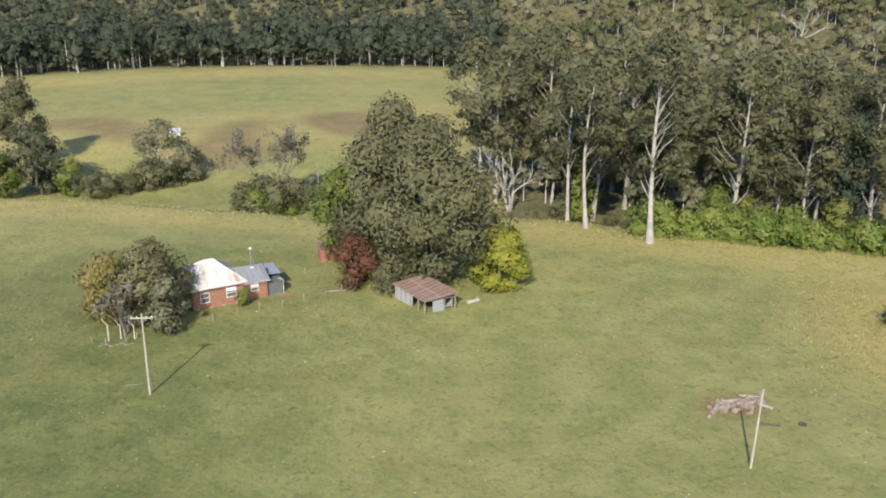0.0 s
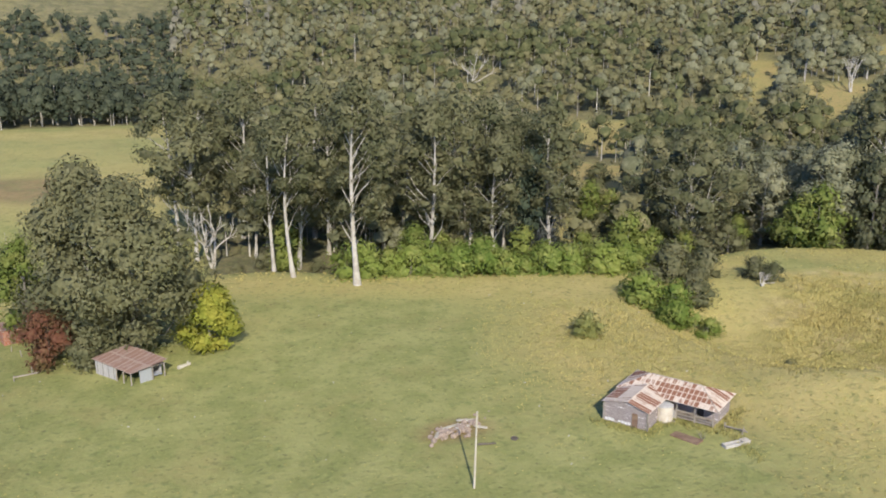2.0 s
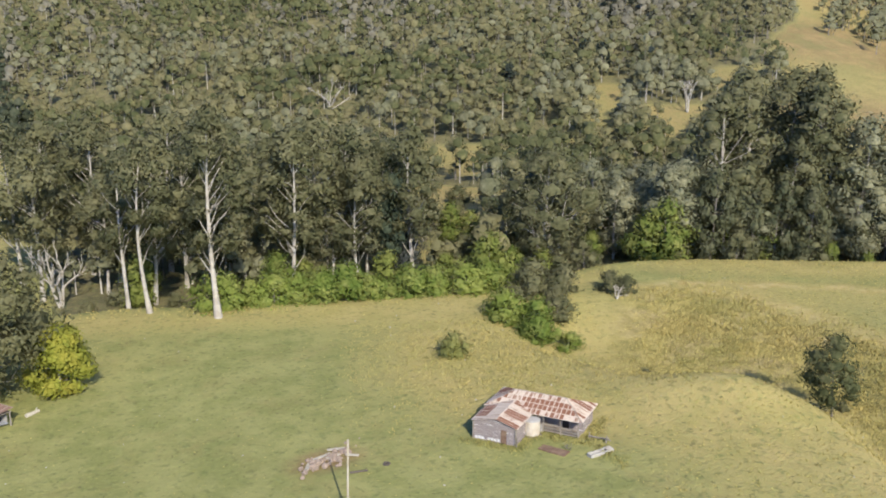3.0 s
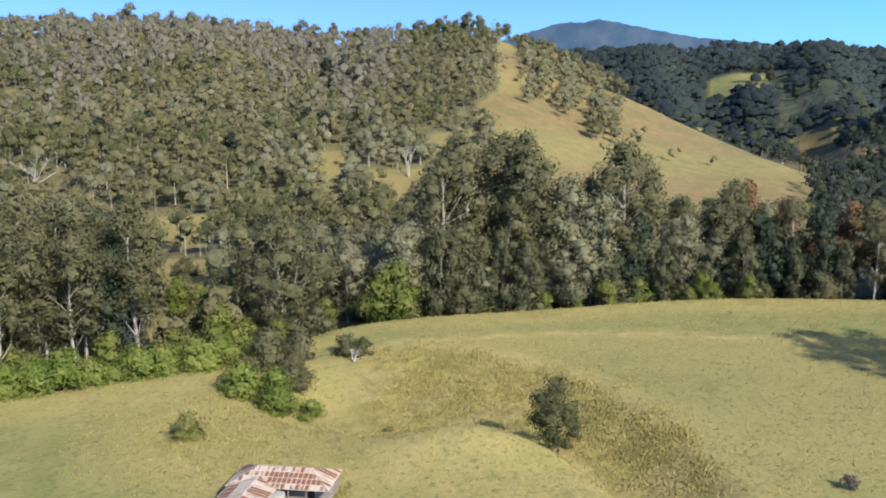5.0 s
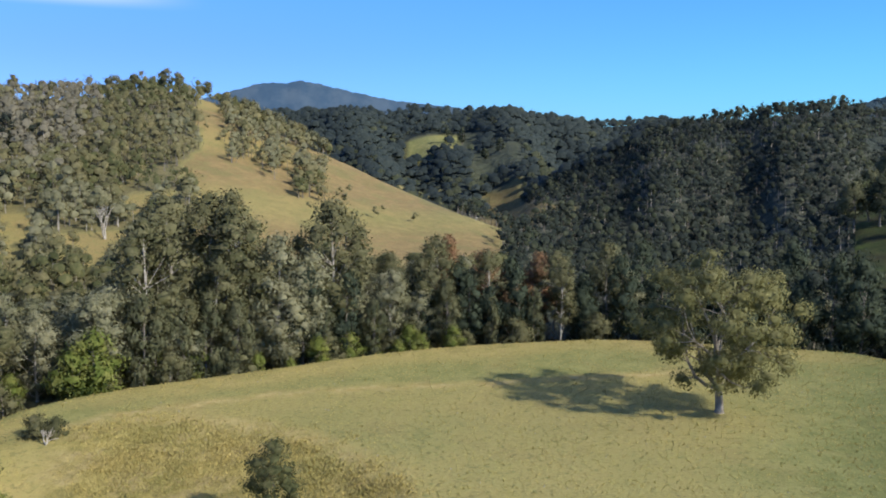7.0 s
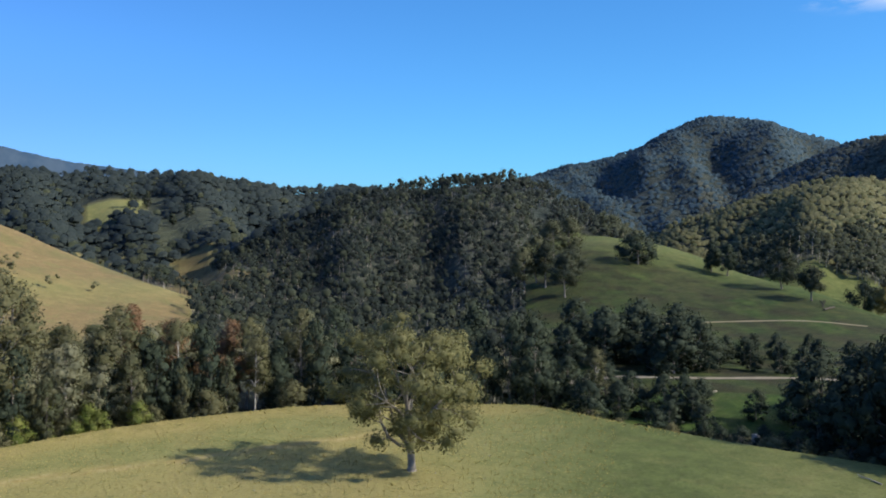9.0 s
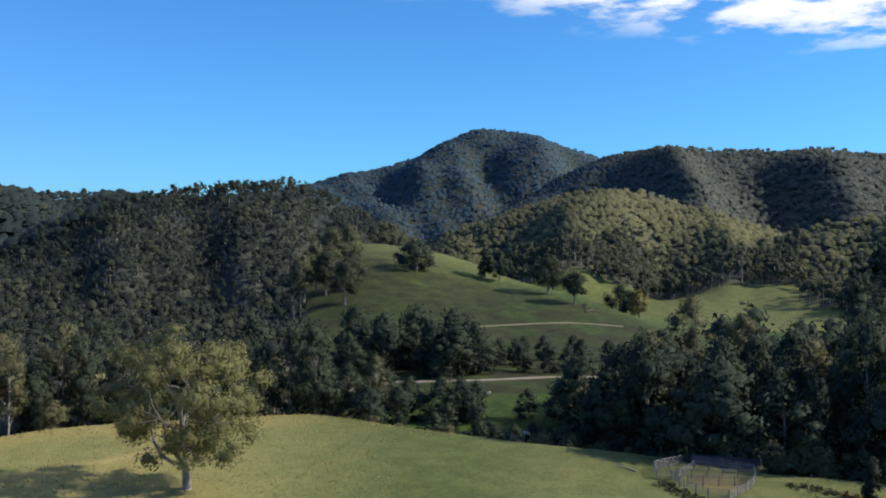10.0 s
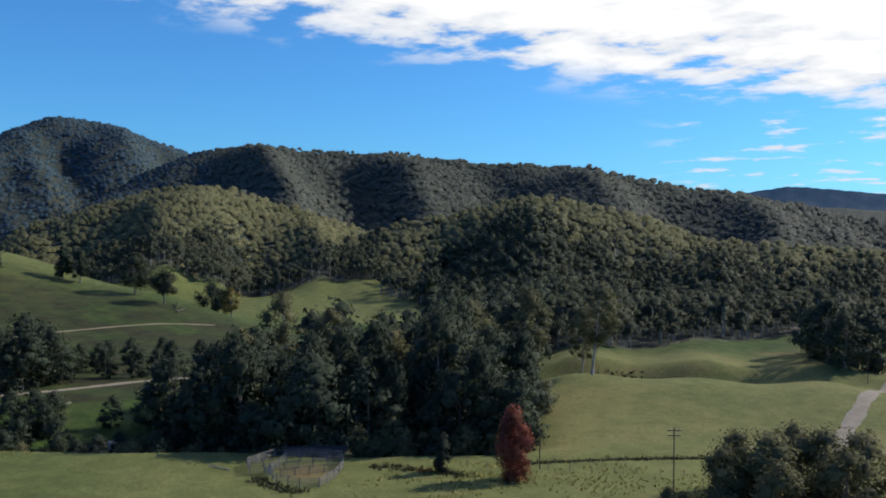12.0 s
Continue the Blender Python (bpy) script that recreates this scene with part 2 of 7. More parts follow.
    col = mixed(n, l, maths(n, l, "MULTIPLY", attribute(n, "rank"), 0.85), col, matted)
    pale = mixed(n, l, span(n, l, mat_noise, 0.36, 0.64), (0.40, 0.300, 0.105), (0.54, 0.43, 0.20))
    col = mixed(n, l, maths(n, l, "MULTIPLY", attribute(n, "worn"), span(n, l, noise_tex(n, l, 0.35, 4.0, 0.6), 0.25, 0.55)), col, pale)
    # cloud shade on the open hill's lower slope, put into the ground colour
    shade_tone = mixed(n, l, span(n, l, mid, 0.35, 0.65), (0.020, 0.022, 0.008), (0.045, 0.042, 0.016))
    col = mixed(n, l, maths(n, l, "MULTIPLY", attribute(n, "rough"), span(n, l, noise_tex(n, l, 0.05, 5.0, 0.65), 0.25, 0.55)), col, shade_tone)
    crowns = noise_tex(n, l, 0.075, 4.0, 0.6)
    tops = mixed(n, l, span(n, l, crowns, 0.38, 0.66), (0.028, 0.040, 0.034), (0.056, 0.070, 0.055))
    col = mixed(n, l, canopy, col, tops)
    l.new(col, b.inputs["Base Color"])
    relief = maths(n, l, "ADD", maths(n, l, "ADD", fine, noise_tex(n, l, 0.5, 4.0)), maths(n, l, "MULTIPLY", maths(n, l, "MULTIPLY", crowns, canopy), 30.0))
    bumped(n, l, b, relief, 0.6, 0.30)
    return m


GROUND = ground_material()


# ------------------------------------------------------------------ the land
def course(points, soft=1.2):
    """A smooth curve of a value over the heading, from a few (heading, value) pairs."""
    a = np.arange(-200.0, 200.01, 0.25)
    v = np.interp(a, [p[0] for p in points], [p[1] for p in points])
    k = np.exp(-0.5 * (np.arange(-24, 25) * 0.25 / soft) ** 2)
    v = np.convolve(np.pad(v, 24, mode="edge"), k / k.sum(), mode="valid")
    return lambda az: np.interp(az, a, v)


def smooth(x, lo, hi):
    t = np.clip((x - lo) / (hi - lo), 0, 1)
    return t * t * (3 - 2 * t)


class Ridge:
    """A hill: its crest runs over the headings at a distance and a height above the eye's level (degrees), its foot lies at another distance."""

    def __init__(self, crest, foot, back, tree, bend=0.5, ribs=0.0, depth=0.0, spurs=()):
        self.far, self.rise = course([(a, d) for a, d, e in crest]), course([(a, e) for a, d, e in crest])
        self.ribs, self.depth, self.spurs = ribs, depth, spurs
        self.foot, self.back, self.tree, self.bend = course([(a, 0.93 * d) for a, d in foot]), back, tree, bend

    def top(self, az):
        return EYE_Z + self.far(az) * np.tan(np.radians(self.rise(az))) - self.tree

    def height(self, az, d):
        dc, df = self.far(az), self.foot(az)
        t = np.clip((d - df) / (dc - df), 0, 1)
        up = self.bend * t + (1 - self.bend) * t * t * (3 - 2 * t)
        low = -24.0
        z = low + (self.top(az) - low) * up
        ribs = np.sin(az * self.ribs + 1.4 * np.sin(d * 0.006 + self.far(20) * 0.01)) + 0.5 * np.sin(az * self.ribs * 2.3 + d * 0.007)
        z = z + self.depth * ribs * 4 * t * (1 - t)
        # spurs and hollows: heading at the crest, heading at the foot, width, height
        for top, low_end, wide, high in self.spurs:
            z = z + high * np.exp(-((az - top * t - low_end * (1 - t)) / wide) ** 2) * 4 * t * (1 - t) * smooth(1 - t, 0.0, 0.35)
        over = np.maximum(d - dc, 0) / self.back
        return np.where(d > dc, low + (self.top(az) - low) * np.exp(-over * over), z)


HILLS = {
    # forested hill with a grassy spur running down to the valley
    "near": Ridge([(-60, 715, 3.0), (-30, 780, 3.6), (0, 805, 4.6), (24, 735, 5.1), (30, 715, 5.4), (37, 700, 4.7), (44, 690, 4.6), (47.5, 690, 5.2),
                   (50, 680, 4.7), (53, 655, 3.4), (57, 620, 1.6), (62, 565, -0.7), (67, 505, -2.5), (72, 460, -5.2), (78, 435, -9), (90, 435, -12), (200, 460, -14)],
                  [(-60, 380), (-20, 380), (2, 345), (12, 245), (40, 215), (60, 235), (80, 265)], 180, 10, 0.75),
    # farther wooded range behind the spur
    "range": Ridge([(30, 1380, 1), (48, 1380, 3.0), (60, 1380, 3.4), (69, 1380, 3.5), (73, 1440, 2.8), (78, 1440, 2.8), (84, 1440, 2.4), (92, 1440, 0.0), (100, 1380, -4), (200, 1380, -5)],
                   [(0, 645), (200, 645)], 290, 11, 0.6, 0.55, 14.0),
    # dark wooded hill
    "dark": Ridge([(60, 735, -8), (68, 760, -4), (72, 780, -0.5), (76, 805, 1.6), (81.6, 805, 3.1), (87, 795, 3.7), (90.5, 780, 3.3), (94, 745, 1.8), (98, 715, -0.8), (102, 690, -5), (108, 690, -9), (200, 690, -9)],
                  [(0, 370), (200, 370)], 230, 11, 0.7, 0.75, 6.0),
    # open grassy hill
    "open": Ridge([(80, 600, -9), (86, 600, -4.5), (90, 600, -1.0), (94.6, 600, 0.1), (98, 575, -0.9), (101.8, 540, -2.0), (107.5, 485, -3.6), (112, 425, -5.5), (115, 390, -7.2), (119, 370, -9.5), (126, 355, -13), (200, 355, -14)],
                  [(0, 270), (200, 270)], 140, 0, 0.7),
    "peak": Ridge([(80, 2645, 2.0), (90, 2645, 3.2), (93.5, 2645, 4.1), (95.3, 2645, 4.4), (97.1, 2645, 4.95), (98.9, 2645, 5.8), (100.4, 2645, 6.75), (101.6, 2645, 7.15), (103, 2645, 6.85), (104.5, 2645, 6.75), (105.9, 2645, 6.1), (108.3, 2645, 5.1), (109, 2645, 5.0), (113, 2645, 4.4), (125, 2645, 3), (200, 2645, -1)],
                  [(0, 1150), (200, 1150)], 580, 2, 0.4, 0.9, 12.0,
                  [(99.0, 95.5, 1.5, 22), (104.8, 105.8, 1.3, 26), (102.5, 101.0, 1.2, -18), (107.5, 109.0, 1.2, -16)]),
    "south": Ridge([(96, 1725, -3), (104, 1725, 2.5), (108.8, 1700, 4.9), (112.6, 1665, 5.9), (116.2, 1665, 5.35), (121.7, 1610, 5.4), (127, 1610, 4.6), (133.5, 1550, 4.5), (141, 1495, 3.1), (146, 1440, 2.1), (150, 1400, 1.2), (152, 1380, 0.9), (160, 1380, 0.5), (200, 1380, 1.0)],
                   [(0, 805), (200, 690)], 300, 4, 0.6, 0.62, 7.0,
                   [(112.6, 117.0, 1.5, 26), (117.6, 120.5, 1.9, -30), (108.5, 112.0, 1.6, -20), (122.8, 125.0, 1.6, 12), (127.5, 129.0, 1.8, -18), (133.5, 137.0, 1.8, 18), (138.5, 141.5, 1.8, -14), (144.0, 147.0, 2.2, 12)]),
    "knoll": Ridge([(94, 1035, -4), (99, 1035, 0.2), (104, 1035, 1.6), (106.2, 1035, 2.5), (109.4, 1035, 3.5), (113, 1035, 2.6), (117, 1010, 1.3), (120, 990, 0.3), (124, 975, -2), (200, 975, -5)],
                   [(0, 550), (200, 550)], 180, 4, 0.7, 0.8, 4.0,
                   [(108.7, 106.0, 2.2, 20), (113.5, 112.5, 1.5, -13), (116.5, 117.0, 1.6, 12), (104.0, 101.5, 1.5, -10)]),
    "knoll_two": Ridge([(112, 830, -4), (119, 830, -0.6), (122, 830, 0.6), (126, 830, 1.6), (131.5, 830, 2.5), (136.5, 805, 1.4), (141.7, 780, 0.1), (146, 760, -0.5), (156, 735, -1.0), (200, 735, -2)],
                       [(0, 460), (200, 460)], 180, 4, 0.7, 0.7, 3.0,
                       [(131.8, 130.0, 2.4, 18), (126.5, 124.5, 1.6, -10), (137.0, 138.5, 1.8, -13), (141.0, 143.0, 2.0, 12), (147.0, 148.0, 2.0, -8)]),
}
EDGE = course([(-40, 198), (-27, 191), (-19.5, 176), (-11, 163), (-8.5, 156), (0, 158), (8, 158), (13.8, 153), (24, 154), (33, 160), (40, 184), (47, 191),
               (54.6, 199), (62, 214), (75, 231), (91, 233), (95, 219), (98, 210), (102, 203), (106, 198), (112, 193), (116, 187), (119, 184), (128, 185), (133, 190)])


def polar(x, y):
    return np.degrees(np.arctan2(x, y)), np.hypot(x, y)


GULLY = course([(30, 142), (35, 136), (42, 127), (48, 125), (54, 120), (60, 103), (70, 80)])
RIM = course([(35, 152), (42, 165), (47, 168), (53, 159), (58, 143), (62, 126), (66, 109), (72, 94)])
WOOD_FOOT = course([(121, 590), (124, 560), (126, 440), (130, 335), (132, 330), (136.5, 335), (139.3, 347), (143.4, 373), (146, 408), (150, 415)], 0.5)
STRAW = course([(34, 150), (38, 159), (41, 165), (44, 168), (49, 171), (54.6, 175), (60, 177), (67.6, 181), (73, 186), (78.5, 193), (84, 202)])


def lay(x, y):
    """The height of the land at x, y (arrays)."""
    x, y = np.asarray(x, float), np.asarray(y, float)
    az, d = polar(x, y)
    az = np.where(az < -150, az + 360, az)
    base = 0.28 * np.sin(x * 0.039 + 1) * np.cos(y * 0.043) + 0.14 * np.sin(x * 0.113) * np.sin(y * 0.096 + 2)
    e = EDGE(az)
    creek = smooth(d, e - 2, e + 8) * (1 - smooth(d, e + 25, e + 70)) * smooth(az, -60, -40) * (1 - smooth(az, 126, 134))
    base = base - 4.6 * creek
    # gully between the old farm hut and the upper paddock
    g = GULLY(az)
    cut = np.where(d < g, np.exp(-((d - g) / 6.5) ** 2), 1 - smooth(d, g + 2, np.maximum(RIM(az), g + 12)))
    base = base - 4.0 * cut * smooth(az, 31, 38) * (1 - smooth(az, 62, 74))
    # low rises in the paddocks beyond the valley road, with a washed-out bank between them
    arc = smooth(az, 128, 134) * (1 - smooth(az, 150, 160))
    base = base + arc * (4.6 * np.exp(-((d - 262) / 26.0) ** 2) + 4.6 * smooth(d, 284, 300) * (1 - smooth(d, 420, 520)) + 1.2 * np.sin(az * 0.9) * smooth(d, 240, 300) * (1 - smooth(d, 420, 520)))
    base = base - arc * 3.4 * np.exp(-((d - 284) / 8.0) ** 2) * (1 - smooth(az, 141, 146))
    base = base - 0.55 * np.exp(-((d - 181 - 1.1 * (az - 131.6)) / 2.0) ** 2) * smooth(az, 126, 130) * (1 - smooth(az, 142, 146))
    # grassed mound before the gully
    base = base + 3.0 * np.exp(-((az - 48.3) / 5.8) ** 2) * np.exp(-((d - 115) / 7.0) ** 2)
    base = base + 3.0 * np.exp(-(((x + 70) / 105) ** 2 + ((y - 345) / 58) ** 2))
    k = 4.5
    total = np.exp(np.clip(base / k, -40, 200))
    for h in HILLS.values():
        total = total + np.exp(np.clip(h.height(az, d) / k, -40, 200))
    z = k * np.log(total)
    far = smooth(d, 290, 690)
    z = z + far * (3.5 * np.sin(x * 0.018 + np.sin(y * 0.011)) * np.cos(y * 0.0165) + 1.7 * np.sin(x * 0.043 + y * 0.037))
    return z + np.exp(-((d - 1700) / 340.0) ** 2) * 70 * smooth(np.abs(az - 60), 115, 140)


def mesh_of(name, verts, faces_flat, sides, mat=None, attrs=None, shade=False, normals=None):
    """A mesh from arrays; every face has the same number of sides."""
    me = bpy.data.meshes.new(name)
    verts, faces_flat = np.asarray(verts, np.float32), np.asarray(faces_flat, np.int32).ravel()
    nf = len(faces_flat) // sides
    me.vertices.add(len(verts))
    me.vertices.foreach_set("co", verts.ravel())
    me.loops.add(len(faces_flat))
    me.loops.foreach_set("vertex_index", faces_flat)
    me.polygons.add(nf)
    me.polygons.foreach_set("loop_start", np.arange(0, nf * sides, sides, dtype=np.int32))
    for key, values in (attrs or {}).items():
        me.attributes.new(key, "FLOAT", "POINT").data.foreach_set("value", np.asarray(values, np.float32))
    me.update(calc_edges=True)
    if normals is not None:
        me.attributes.new("custom_normal", "FLOAT_VECTOR", "POINT").data.foreach_set("vector", np.asarray(normals, np.float32).ravel())
        shade = True
    me.polygons.foreach_set("use_smooth", np.full(nf, shade, bool))
    me.update()
    if mat:
        me.materials.append(mat)
    return me


def part(name, data, parent, label=""):
    ob = new(name, data)
    ob.parent = parent
    return tagged(ob, label=label)


def thing(name, label, category, group="", x=0.0, y=0.0, z=None, turn=0.0, kind=""):
    ob = new(name)
    ob.empty_display_size = 0.2
    ob.matrix_world = pose(x, y, float(lay(x, y)) if z is None else z, 0, 0, turn)
    return tagged(ob, label, category, group, kind)


def inside(x, y, spots):
    """True within any of the round places (x, y, radius)."""
    ok = np.zeros(np.shape(x), bool)
    for cx, cy, r in spots:
        ok |= (x - cx) ** 2 + (y - cy) ** 2 < (r * (1 + 0.25 * np.sin(3 * np.arctan2(y - cy, x - cx) + cx))) ** 2
    return ok


GLADES = [(259, 268, 17), (300, 286, 13), (160, 271, 22), (98, 173, 9), (107, 190, 11), (117, 208, 13), (128, 228, 14), (132, 350, 10), (-84, 522, 18), (208, 262, 10), (60, 420, 12), (335, 330, 7),
          (232, 250, 9), (311, 295, 9), (230, 285, 7), (245, 302, 8), (259, 316, 9), (240, 256, 10)]


def is_spur(az, d):
    """The grassy flank of the spur."""
    left = 49.3 + 0.3 * smooth(d, 430, 640) + 0.5 * np.sin(d * 0.05)
    return (az > left) & (az < 69) & (d > 330) & (d < HILLS["near"].far(az) + 30)


def is_open(az, d):
    return (az > 90.5 - (d - 300) * 0.004) & (az < 116 + 0.6 * np.sin(d * 0.05)) & (d > 262) & (d < 640) & (HILLS["open"].height(az, d) > HILLS["dark"].height(az, d) - 2)


def is_brown(x, y):
    """Rough brown grass: on the spur's shoulder and on the valley's far side."""
    az, d = polar(x, y)
    valley = (az > 67.8 + 0.25 * np.sin(d * 0.05)) & (az < 71.4 - 0.005 * (d - 570) + 0.2 * np.sin(d * 0.07)) & (d > 540) & (d < 850)
    return valley | inside(x, y, [(497, 300, 34), (795, 397, 22), (583, 192, 16)])


def is_clearing(x, y):
    """Grazed clearings in the far woods."""
    az, d = polar(x, y)
    ripple = 10 * np.sin(az * 5.1) + 6 * np.sin(az * 11.7 + 1)
    upper = (az > 62.5) & (az < 67.6) & (d > 1050 + ripple) & (d < 1168 + 0.5 * ripple)
    lower = (az > 67.0) & (az < 70.3) & (d > 905 + ripple) & (d < 1035 + 0.4 * ripple)
    return upper | lower | (is_brown(x, y) & (d > 560))


def wood_floor(az, d):
    """The valley's closed woods, whose ground takes the canopy's dark green."""
    side = (az < 92) & (d > EDGE(az) + 8)
    lower = (az >= 114) & (az < 132) & (d > EDGE(az) + 10) & ((d < 400) | (az > 124))
    return side | lower | ((az >= 121) & (d > WOOD_FOOT(az))) | ((az >= 92) & (d > 660))


def off_line(x, y, x0, y0, x1, y1):
    """The way from a line to each place."""
    u, v = x1 - x0, y1 - y0
    t = np.clip(((x - x0) * u + (y - y0) * v) / (u * u + v * v), 0, 1)
    return x - x0 - t * u, y - y0 - t * v


def build_ground():
    a = np.concatenate([np.arange(-42, 164, 0.58), np.arange(164, 318, 4.0)])
    d = np.concatenate([[0.0, 12, 28, 42], np.arange(54, 300, 1.8), 300 * np.exp(np.linspace(0.006, math.log(4950 / 300), 120))])
    A, D = np.meshgrid(np.radians(a), d)
    x, y = D * np.sin(A), D * np.cos(A)
    z = lay(x, y)
    nr, nc = x.shape
    i = np.arange(nr * nc).reshape(nr, nc)
    j = np.roll(i, -1, axis=1)
    quads = np.stack([i[:-1], i[1:], j[1:], j[:-1]], -1).reshape(-1, 4)
    az = np.degrees(A)
    e = EDGE(az)
    near = D < e + 4
    dry = np.full_like(x, 0.22)
    # straw-coloured strip along the paddock's brink
    dry = dry + 0.58 * np.exp(-((D - (e - 9)) / 7.0) ** 2) * near * (1 - smooth(az, 88, 100))
    # a worn straw-coloured line round the upper paddock, greener grass beyond it
    upper = smooth(az, 38, 42) * near
    worn = np.exp(-((D - STRAW(az) - 0.8 * np.sin(az * 1.9)) / 1.9) ** 2) * upper * (1 - smooth(az, 80, 86)) * (0.75 + 0.25 * np.sin(az * 1.3))
    # and dry seeding grass along the bowl's rim and the mound's brow
    worn = worn + 0.6 * np.exp(-((D - RIM(az) + 4 + 1.2 * np.sin(az * 2.3)) / 2.2) ** 2) * smooth(az, 42, 45) * (1 - smooth(az, 58, 64))
    worn = worn + 0.8 * np.exp(-((D - 121 + 0.9 * np.sin(az * 1.7)) / 2.2) ** 2) * smooth(az, 41, 44) * (1 - smooth(az, 53, 57))
    dry = dry - 0.36 * smooth(D, STRAW(az) + 1, STRAW(az) + 6) * (1 - smooth(D, e - 9, e - 3)) * upper * (1 - smooth(az, 76, 84))
    for q in ((93, 74, 88.4, 66.9), (88.4, 66.9, 83, 53), (83, 53, 79, 44), (68, 90, 84, 84)):
        dry = dry + 0.7 * np.exp(-(np.hypot(*off_line(x, y, *q)) / 2.0) ** 2)
    # rank dry grass round the gully and towards the old hut
    rank = smooth(D, GULLY(az) - 22, GULLY(az)) * (1 - smooth(D, RIM(az) - 2, RIM(az) + 5)) * smooth(az, 33, 40) * (1 - smooth(az, 60, 70))
    dry = dry + 0.42 * rank + 0.42 * np.exp(-(((x - 66) / 17) ** 2 + ((y - 104) / 20) ** 2)) + 0.32 * np.exp(-(((x - 84) / 26) ** 2 + ((y - 82) / 28) ** 2))
    dry = dry + 0.36 * smooth(az, 38, 52) * (1 - smooth(az, 80, 92)) * near
    dry = dry - 0.40 * smooth(az, 85, 98) * near
    # tan slopes between the old hut and the gully's head
    dry = dry + 0.38 * smooth(az, 23, 32) * (1 - smooth(az, 47, 54)) * smooth(D, 90, 106) * (1 - smooth(D, 138, 156)) * near
    # second paddock beyond the creek hollow
    dry = np.where((az < 6) & (D > e + 20), 0.30 + 0.65 * np.exp(-((D - 350) / 12.0) ** 2) + 0.75 * np.exp(-((D - 250) / 24.0) ** 2) + 0.10 * smooth(az, -14, 0), dry)
    spur, hill = is_spur(az, D), is_open(az, D)
    # shade on the spur's lower and right slope, put in as less straw colour
    dry = np.where(spur, (0.60 + 0.40 * smooth(D, 420, 560)) * (1 - 0.5 * smooth(az, 55, 59)), dry)
    dry = np.where(hill, 0.22, dry)
    dry = np.where((az > 92) & (D < 660) & (D > e) & ~hill, 0.10 + 0.25 * smooth(az, 127, 132), dry)
    dry = np.where(is_clearing(x, y), 0.30, dry)
    brown = is_brown(x, y)
    dry = np.where(brown, 0.85, dry)
    bare = (0.85 * np.exp(-((D - 222) / 11.0) ** 2) * np.exp(-((az + 14.0) / 4.2) ** 2) + 0.62 * np.exp(-((D - 260) / 13.0) ** 2) * np.exp(-((az + 5) / 5.0) ** 2)
            + 0.62 * np.exp(-((D - 270) / 12.0) ** 2) * np.exp(-((az + 23.5) / 3.5) ** 2))
    bare = bare + 0.62 * np.exp(-(((x - 155) / 9) ** 2 + ((y + 77) / 7) ** 2) ** 2)
    # washed brown banks beyond the valley hump
    bare = bare + 0.48 * np.exp(-((D - 292 - 2.5 * np.sin(az * 1.7)) / 6.0) ** 2) * smooth(az, 131, 133) * (1 - smooth(az, 141, 145)) + 0.7 * np.exp(-((D - 335 + 5 * (az - 146)) / 9.0) ** 2) * np.exp(-((az - 146) / 2.2) ** 2)
    # trodden band across the second paddock, and the worn strip before the house
    bare = bare + 0.62 * np.exp(-((D - 248 - 6 * np.sin(az * 0.5)) / 21.0) ** 2) * smooth(az, -30, -24) * (1 - smooth(az, -4, 0)) * (0.7 + 0.4 * np.sin(az * 0.9 + 1))
    bare = bare + 0.55 * np.exp(-(np.hypot(*off_line(x, y, -38.5, 103.3, -22.0, 116.6)) / 1.5) ** 2) + 0.4 * np.exp(-(np.hypot(*off_line(x, y, -22.0, 116.6, -11.0, 118.0)) / 1.2) ** 2)
    bare = np.maximum(bare, np.where(spur, 0.64 + 0.14 * np.sin(x * 0.03 + y * 0.05), 0.0))
    bare = bare + 0.85 * np.exp(-(((x - 32) / 6) ** 2 + ((y - 85.5) / 3.6) ** 2))
    bare = np.where(brown, np.where(D < 650, 0.9, 0.6), bare)
    bare = np.where(inside(x, y, GLADES), 0.52, bare)
    canopy = np.where((D > 690) & ~is_clearing(x, y), 1.0, 0.0) * ~spur * ~hill
    canopy = np.maximum(canopy, np.where((az > 66) & (wood_floor(az, D)), 0.85, 0.0) * ~spur * ~hill)
    canopy = np.where(brown, 0.0, canopy)
    canopy = canopy * np.where(D < WOOD_FOOT(az), 1 - smooth(az, 126, 131.5), 1.0)
    round_az = np.where(az > 180, az - 360, az)
    # valley grass is darkened for cloud shade, the left paddock is only greener
    lush_shade = smooth(az, 84, 99) * (1 - smooth(az, 175, 190)) * np.where(near, 0.45 + 0.25 * smooth(az, 84, 92) * (1 - smooth(az, 100, 108)), 1.0 - 0.5 * smooth(az, 128, 133) * (1 - smooth(D, 300, 340))) + 0.45 * smooth(-round_az, 2, 24) * (1 - smooth(-round_az, 60, 120)) * (1 - smooth(D, 135, 155))
    # the open hill's sunlit crest is kept lighter by colour
    lush_shade = np.where(hill, 1.0 - 0.34 * smooth(D, 440, 570), lush_shade)
    lush_shade = np.where((az > 106) & (az < 125) & (D > 455) & (D < 665) & ~hill, 0.55, lush_shade)
    wood = np.where(D > e + 6, 0.95, 0.0) * np.where((az < 4) & (D < 378), 0, 1) * ~spur * ~hill * ~is_clearing(x, y)
    wood = np.where(inside(x, y, GLADES), 0.0, wood)
    dry = np.where(inside(x, y, GLADES), 0.9, dry)
    wood = np.where((az > 92) & (D < 660) & (D > 225), 0.0, wood)
    wood = np.where((az > 124) & (D < 480), np.where(D > WOOD_FOOT(az), 0.9, 0.0), wood)
    wood = np.where(D > 700, np.where(is_clearing(x, y), 0.0, 0.9), wood)
